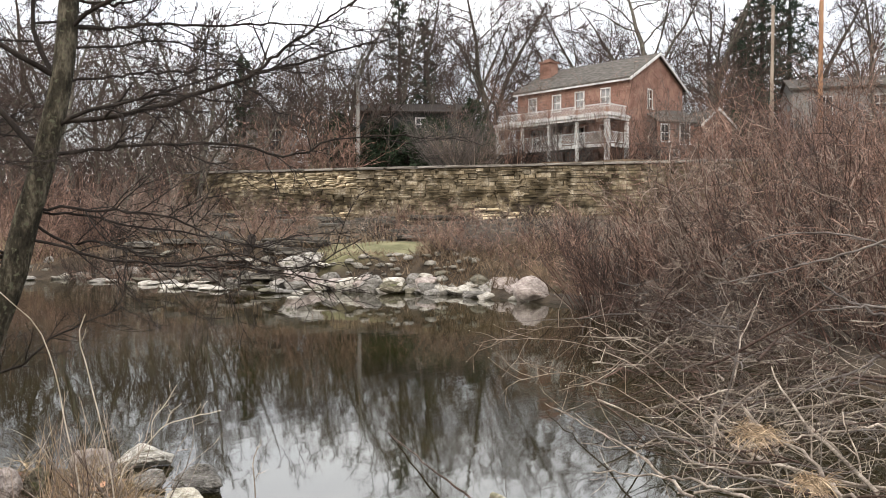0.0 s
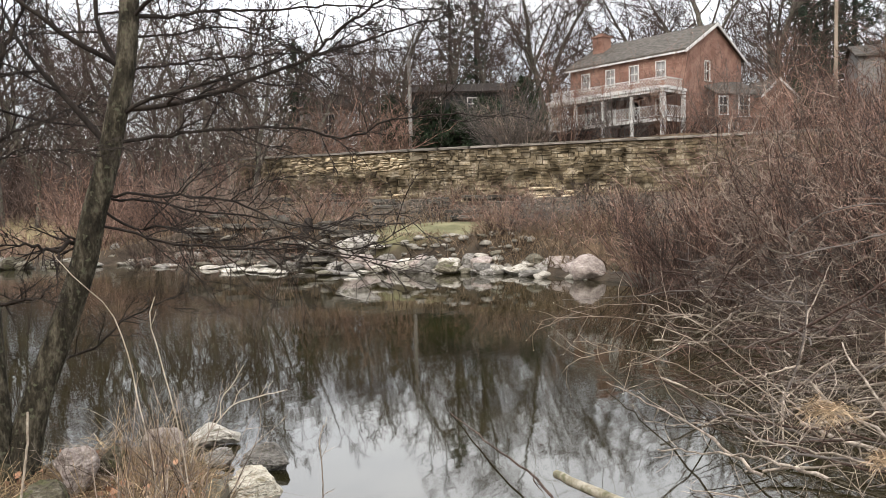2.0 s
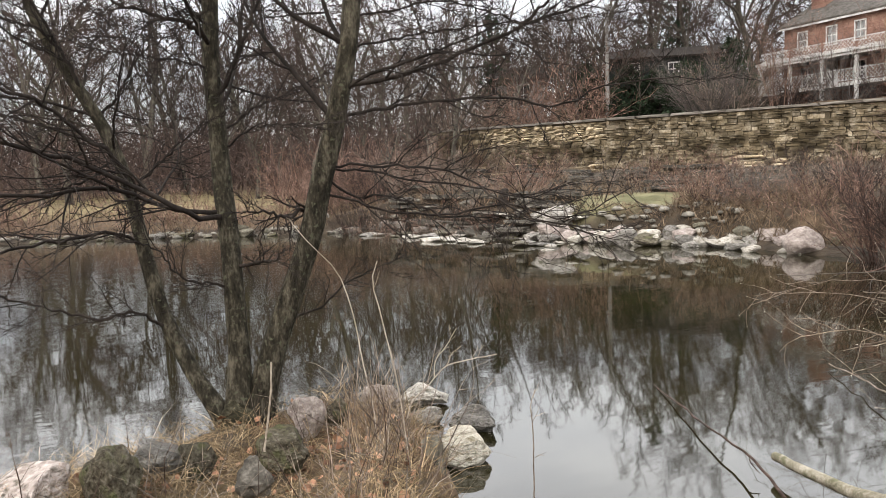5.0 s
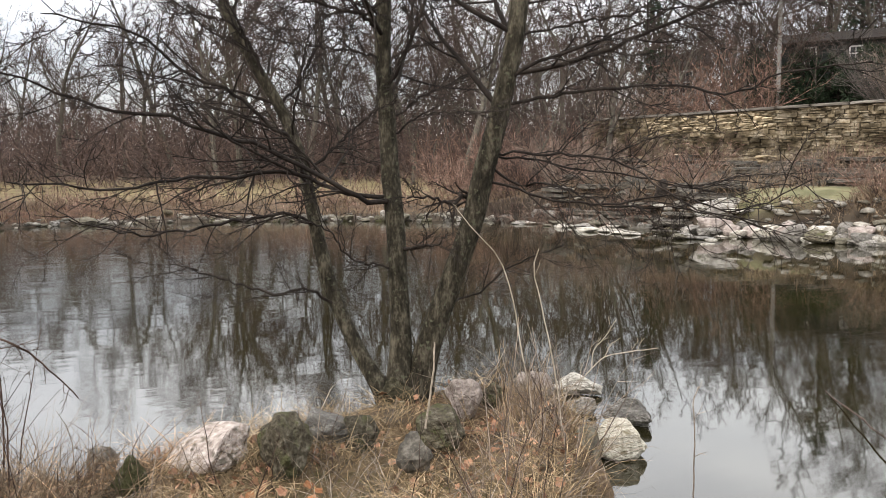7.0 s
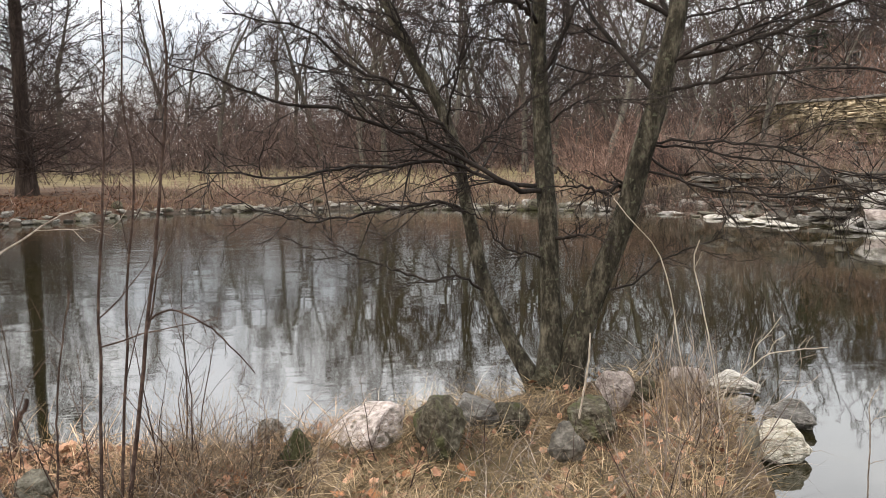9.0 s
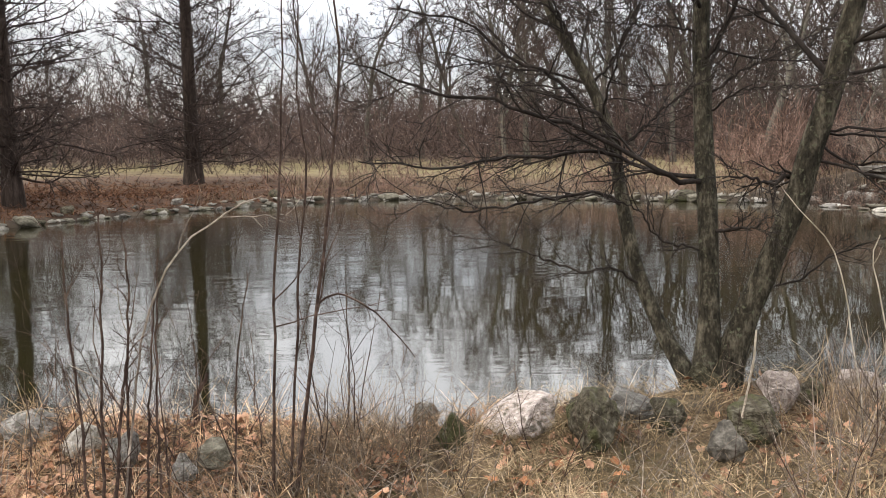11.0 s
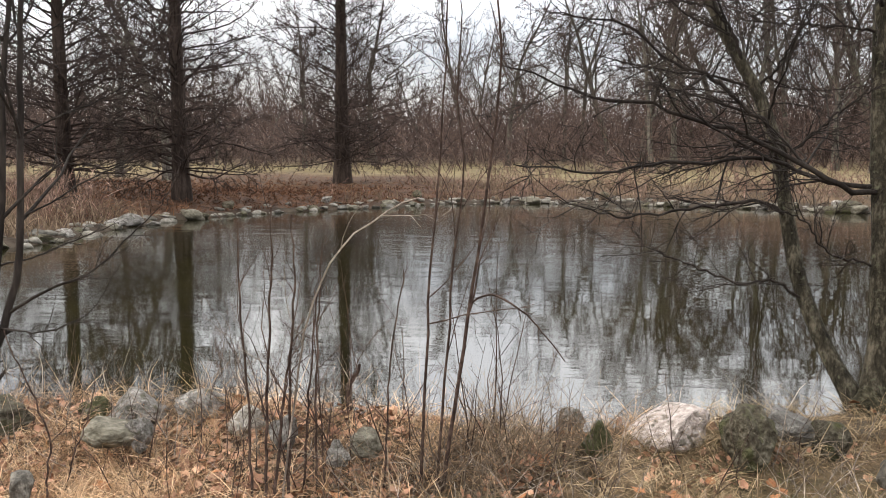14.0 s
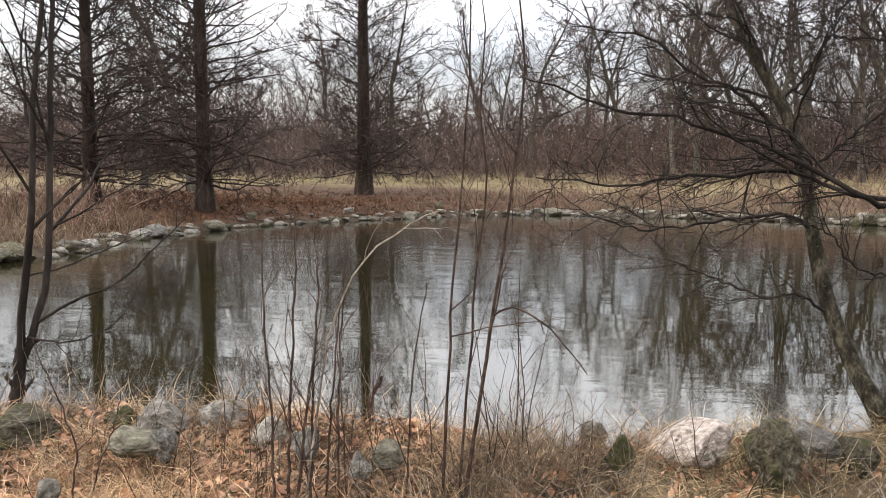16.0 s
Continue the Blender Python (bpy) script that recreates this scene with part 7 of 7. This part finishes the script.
# ---- the near bank: grass, stems and leaves ----
def bank(seed, n, keep):
    r = np.random.default_rng(seed)
    x, y = r.uniform(-8.5, -1.2, n), r.uniform(-1.2, 6.2, n)
    d = shore(np.stack([x, y], -1))
    ok = (d > 0.05) & keep(x, y, d, r)
    return x[ok], y[ok], r


x, y, r = bank(1, 165000, lambda x, y, d, r: (d < 2.6) & (r.uniform(0, 1, len(x)) < (0.16 + 0.5 * (waves(x, y, 2.1, 3.0) > 0.0) + 0.3 * (waves(x, y, 6.3, 1.0) > 0.1)) * np.where(np.hypot(x + 2.3, y - 5.0) < 0.9, 0.4, 1.0)))
OLIVE = material("olive_straw", [(0.078, 0.058, 0.033), (0.235, 0.172, 0.100), (0.58, 0.45, 0.29)], 3, bump=0.0, island=0.6)
for nm, lab, kk, mm in (("mat_grass", "matted pale straw on the near bank", x < -3.95, STRAW), ("olive_grass", "matted olive-brown dry grass under the tree", x >= -3.95, OLIVE)):
    grass(nm, lab, 20, x[kk], y[kk], r.uniform(0.10, 0.40, int(kk.sum())), r.uniform(0.003, 0.008, int(kk.sum())), 1.4, 0.45, 2, mm)
x, y = np.random.default_rng(40).uniform(-4.5, 6.5, (2, 26000))
y = y - 3.0
kk = (shore(np.stack([x, y], -1)) > 0.25) & ~((x < -1.2) & (y > -1.2))
x, y, r = x[kk], y[kk], np.random.default_rng(41)
grass("rough_grass", "short dry grass where the path ends at the pond", 42, x, y, r.uniform(0.06, 0.22, len(x)), r.uniform(0.004, 0.009, len(x)), 1.2, 0.4, 2)
x, y, r = bank(2, 6000, lambda x, y, d, r: (d < 1.1) & (((np.hypot(x + 1.8, y - 3.7) < 0.5) & (r.uniform(0, 1, len(x)) < 0.22)) | ((np.hypot(x + 2.3, y - 4.6) < 0.6) & (r.uniform(0, 1, len(x)) < 0.12)) | ((x < -4.2) & (y < 2.9) & (waves(x, y, 2.6, 1.0) > -0.35))))
grass("tall_grass", "tall tawny grass stems at the water's edge", 21, x, y, r.uniform(0.22, 0.66, len(x)), r.uniform(0.0035, 0.008, len(x)), 0.8, 0.28, 4, TAN)
x, y, r = bank(8, 650, lambda x, y, d, r: (d < 0.9) & ((np.hypot(x + 1.9, y - 4.0) < 0.8) | ((x < -4.2) & (y < 2.6))))
grass("bright_stems", "bleached grass stems standing at the water's edge", 28, x, y, r.uniform(0.3, 0.75, len(x)), r.uniform(0.004, 0.007, len(x)), 0.45, 0.14, 4)
_ring = [(o.location, o.scale) for o in scene.objects if o.get("group") == G]
r = np.random.default_rng(77)
x = np.concatenate([p.x + 0.62 * max(q.x, q.y) * np.cos(a) for p, q in _ring for a in [r.uniform(0, 6.28, 70)]])
y = np.concatenate([p.y + 0.62 * max(q.x, q.y) * np.sin(a) for p, q in _ring for a in [r.uniform(0, 6.28, 70)]])
x, y = x + r.normal(0, 0.04, len(x)), y + r.normal(0, 0.04, len(y))
kk = shore(np.stack([x, y], -1)) > 0.12
x, y = x[kk], y[kk]
grass("stone_grass", "tawny grass grown up round the boulders", 78, x, y, r.uniform(0.08, 0.26, len(x)), r.uniform(0.003, 0.007, len(x)), 0.8, 0.3, 3, TAN)
x, y, r = bank(3, 30000, lambda x, y, d, r: (np.hypot(x + 2.9, y - 2.9) < 1.15) & (waves(x, y, 3.3, 0.4) > 0.0))
grass("green_tufts", "short green-brown grass under the tree", 22, x, y, r.uniform(0.05, 0.13, len(x)), np.full(len(x), 0.004), 0.9, 0.4, 3, GREEN)
x, y, r = bank(4, 7000, lambda x, y, d, r: (d < 1.6) & (waves(x, y, 1.9, 1.5) > 0.0))
grass("pale_stems", "long bleached stems lying through the grass", 23, x, y, r.uniform(0.3, 0.7, len(x)), r.uniform(0.004, 0.007, len(x)), 1.1, 0.22, 4, DEADWOOD, 0.03)

# upright brown weed stems along the bank
x, y, r = bank(9, 900, lambda x, y, d, r: (d > 0.15) & (d < 1.7) & (((x < -4.0) & (y < 2.7)) | (r.uniform(0, 1, len(x)) < 0.25)))
thicket("weed_stems", "thin brown dead weed stems standing in the grass", 29, x, y, r.uniform(0.25, 0.85, len(x)), STEM_BROWN, 0.0035, 5, 2, 0.0015, 0.35, 6, wob=0.12, ang=38)
r = np.random.default_rng(35)
x, y = r.normal(-4.1, 0.26, 900), r.normal(2.35, 0.30, 900)
grass("grass_clump", "arching clump of red-brown and tan dead grass", 36, x, y, r.uniform(0.25, 0.68, 900), r.uniform(0.004, 0.008, 900), 0.6, 0.28, 4, STRAW_DARK)
r = np.random.default_rng(33)
x, y = np.concatenate([r.normal(-4.55, 0.28, 18), r.normal(-4.25, 0.2, 6)]), np.concatenate([r.normal(1.15, 0.30, 18), r.normal(2.3, 0.25, 6)])
thicket("thin_shoots", "cluster of thin brown shoots rising from the grass", 34, x, y, r.uniform(0.6, 1.5, len(x)), STEM_BROWN, 0.0042, 6, 2, 0.0016, 0.13, 8, wob=0.06, ang=30)
x, y, r = bank(10, 900, lambda x, y, d, r: (d > 0.1) & (d < 1.5) & (r.uniform(0, 1, len(x)) < np.where(x < -3.9, 0.9, 0.5)))
thicket("pale_weeds", "bleached weed stalks standing in the grass", 30, x, y, r.uniform(0.25, 0.7, len(x)), DEADWOOD, 0.0035, 4, 0, 0.0015, 0.6, 6, wob=0.16, ang=42)

x, y, r = bank(11, 16000, lambda x, y, d, r: (d < 1.0) & ((np.hypot(x + 1.75, y - 3.75) < 0.42) | (np.hypot(x + 2.1, y - 4.9) < 0.45)))
x, y = x[:60], y[:60]
thicket("reed_stems", "leaning pale brown dead reed stems at the water's edge", 31, x, y, r.uniform(0.35, 0.95, len(x)), TIP_TAN, 0.0035, 4, 0, 0.0018, 0.55, 6, wob=0.10, ang=30)


r = np.random.default_rng(91)
x, y = np.concatenate([r.normal(-2.42, 0.09, 80), r.normal(-2.05, 0.16, 20)]), np.concatenate([r.normal(5.10, 0.09, 80), r.normal(4.35, 0.2, 20)])
grass("straw_clump", "upright clump of pale straw at the tip of the bank", 92, x, y, r.uniform(0.25, 0.75, 100), r.uniform(0.004, 0.007, 100), 0.24, 0.10, 4, TAN)


def leaf_mesh(seed):
    """A curled dry leaf with five lobes, about 1 across."""
    r = random.Random(seed)
    bm = bmesh.new()
    c = bm.verts.new((0, 0, 0.04))
    ring = []
    for k in range(20):
        a = k / 20 * 2 * math.pi
        rad = 0.34 + 0.12 * abs(math.cos(2.5 * a)) ** 0.7 + r.uniform(-0.03, 0.03)
        ring.append(bm.verts.new((rad * math.cos(a), rad * math.sin(a), 0.16 * (rad ** 2) * 4 * math.sin(a * 2 + seed) * 0.5 + r.uniform(0, 0.05))))
    for k in range(20):
        bm.faces.new((c, ring[k], ring[(k + 1) % 20]))
    me = bpy.data.meshes.new("fallen_leaf")
    bm.to_mesh(me)
    bm.free()
    return me


LEAF = material("fallen_oak_leaf", [(0.10, 0.050, 0.031), (0.265, 0.142, 0.088), (0.52, 0.32, 0.205)], 2.5, bump=0.2, island=0.6, rough=0.7)
LEAF_BRIGHT = material("orange_leaf", [(0.20, 0.080, 0.034), (0.31, 0.135, 0.062), (0.43, 0.22, 0.11)], 6, bump=0.2, spread=0.3, rough=0.7)
# leaf litter, one sheet of many curled leaves
x, y, r = bank(6, 27000, lambda x, y, d, r: (d > 0.25) & (d < 3.2) & (r.uniform(0, 1, len(x)) < np.where(x < -3.9, 0.9, np.where(x < -3.2, 0.55, 0.22))) & (waves(x, y, 3.0, 0.5) > -0.5))
proto = [leaf_mesh(k) for k in range(5)]
pv = [np.array([v.co for v in m.vertices]) for m in proto]
pf = np.array([p.vertices[:] for p in proto[0].polygons])
V, F = [], []
for k in range(len(x)):
    v = pv[k % 5] * r.uniform(0.028, 0.070)
    e = Euler((r.normal(0, 0.6), r.normal(0, 0.6), r.uniform(0, 6.28))).to_matrix()
    V.append(v @ np.array(e).T + np.array([x[k], y[k], 0]))
V = np.concatenate(V)
V[:, 2] += np.repeat(land(x, y), 21) + np.repeat(r.uniform(0.005, 0.06, len(x)), 21)
F = (pf[None] + (np.arange(len(x)) * 21)[:, None, None]).reshape(-1, 3)
tagged(link("leaf_litter", array_mesh("leaf_litter", V, F), LEAF), "brown and russet fallen leaves on the bank", "leaves", kind="stuff")
x, y, r = bank(16, 9000, lambda x, y, d, r: (d > 0.2) & (d < 2.6) & (waves(x, y, 4.1, 1.2) + 0.6 * waves(x, y, 1.7, 0.3) > 0.62) & (x < -3.2))
x, y = x[:900], y[:900]
V = []
for k in range(len(x)):
    v = pv[k % 5] * r.uniform(0.055, 0.12) * np.array([1.0, 0.72, 0.8])
    e = Euler((r.normal(0, 0.45), r.normal(0, 0.45), r.uniform(0, 6.28))).to_matrix()
    V.append(v @ np.array(e).T + np.array([x[k], y[k], 0]))
V = np.concatenate(V)
V[:, 2] += np.repeat(land(x, y), 21) + np.repeat(r.uniform(0.02, 0.08, len(x)), 21)
F = (pf[None] + (np.arange(len(x)) * 21)[:, None, None]).reshape(-1, 3)
tagged(link("leaf_drift", array_mesh("leaf_drift", V, F), LEAF), "drifts of large curled oak leaves on the grass", "leaves", kind="stuff")
_r = random.Random(12)
for m in proto:
    m.materials.append(LEAF_BRIGHT)
for x_, y_ in ((-3.04, 3.49), (-3.0, 3.38), (-3.12, 3.52), (-3.35, 2.85), (-3.42, 2.75), (-3.28, 2.9), (-3.6, 2.6), (-3.9, 2.45), (-4.3, 1.3), (-4.9, 0.8), (-5.1, 0.2), (-4.6, 0.4), (-5.3, 0.9), (-3.7, 2.15), (-4.0, 2.9), (-3.3, 3.2)):
    o = new("fallen_leaf", _r.choice(proto))
    s = _r.uniform(0.06, 0.115)
    o.matrix_basis = Matrix.Translation((x_, y_, height(x_, y_) + 0.05)) @ Euler((_r.uniform(-0.5, 0.5), _r.uniform(-0.5, 0.5), _r.uniform(0, 6.28))).to_matrix().to_4x4() @ Matrix.Scale(s, 4)
    tagged(o, "curled orange-brown fallen leaf on grass", "leaf", "fallen leaves")

# ---- the far parts, pushed out along sightlines and scaled: same camera view, reflections fitted ----
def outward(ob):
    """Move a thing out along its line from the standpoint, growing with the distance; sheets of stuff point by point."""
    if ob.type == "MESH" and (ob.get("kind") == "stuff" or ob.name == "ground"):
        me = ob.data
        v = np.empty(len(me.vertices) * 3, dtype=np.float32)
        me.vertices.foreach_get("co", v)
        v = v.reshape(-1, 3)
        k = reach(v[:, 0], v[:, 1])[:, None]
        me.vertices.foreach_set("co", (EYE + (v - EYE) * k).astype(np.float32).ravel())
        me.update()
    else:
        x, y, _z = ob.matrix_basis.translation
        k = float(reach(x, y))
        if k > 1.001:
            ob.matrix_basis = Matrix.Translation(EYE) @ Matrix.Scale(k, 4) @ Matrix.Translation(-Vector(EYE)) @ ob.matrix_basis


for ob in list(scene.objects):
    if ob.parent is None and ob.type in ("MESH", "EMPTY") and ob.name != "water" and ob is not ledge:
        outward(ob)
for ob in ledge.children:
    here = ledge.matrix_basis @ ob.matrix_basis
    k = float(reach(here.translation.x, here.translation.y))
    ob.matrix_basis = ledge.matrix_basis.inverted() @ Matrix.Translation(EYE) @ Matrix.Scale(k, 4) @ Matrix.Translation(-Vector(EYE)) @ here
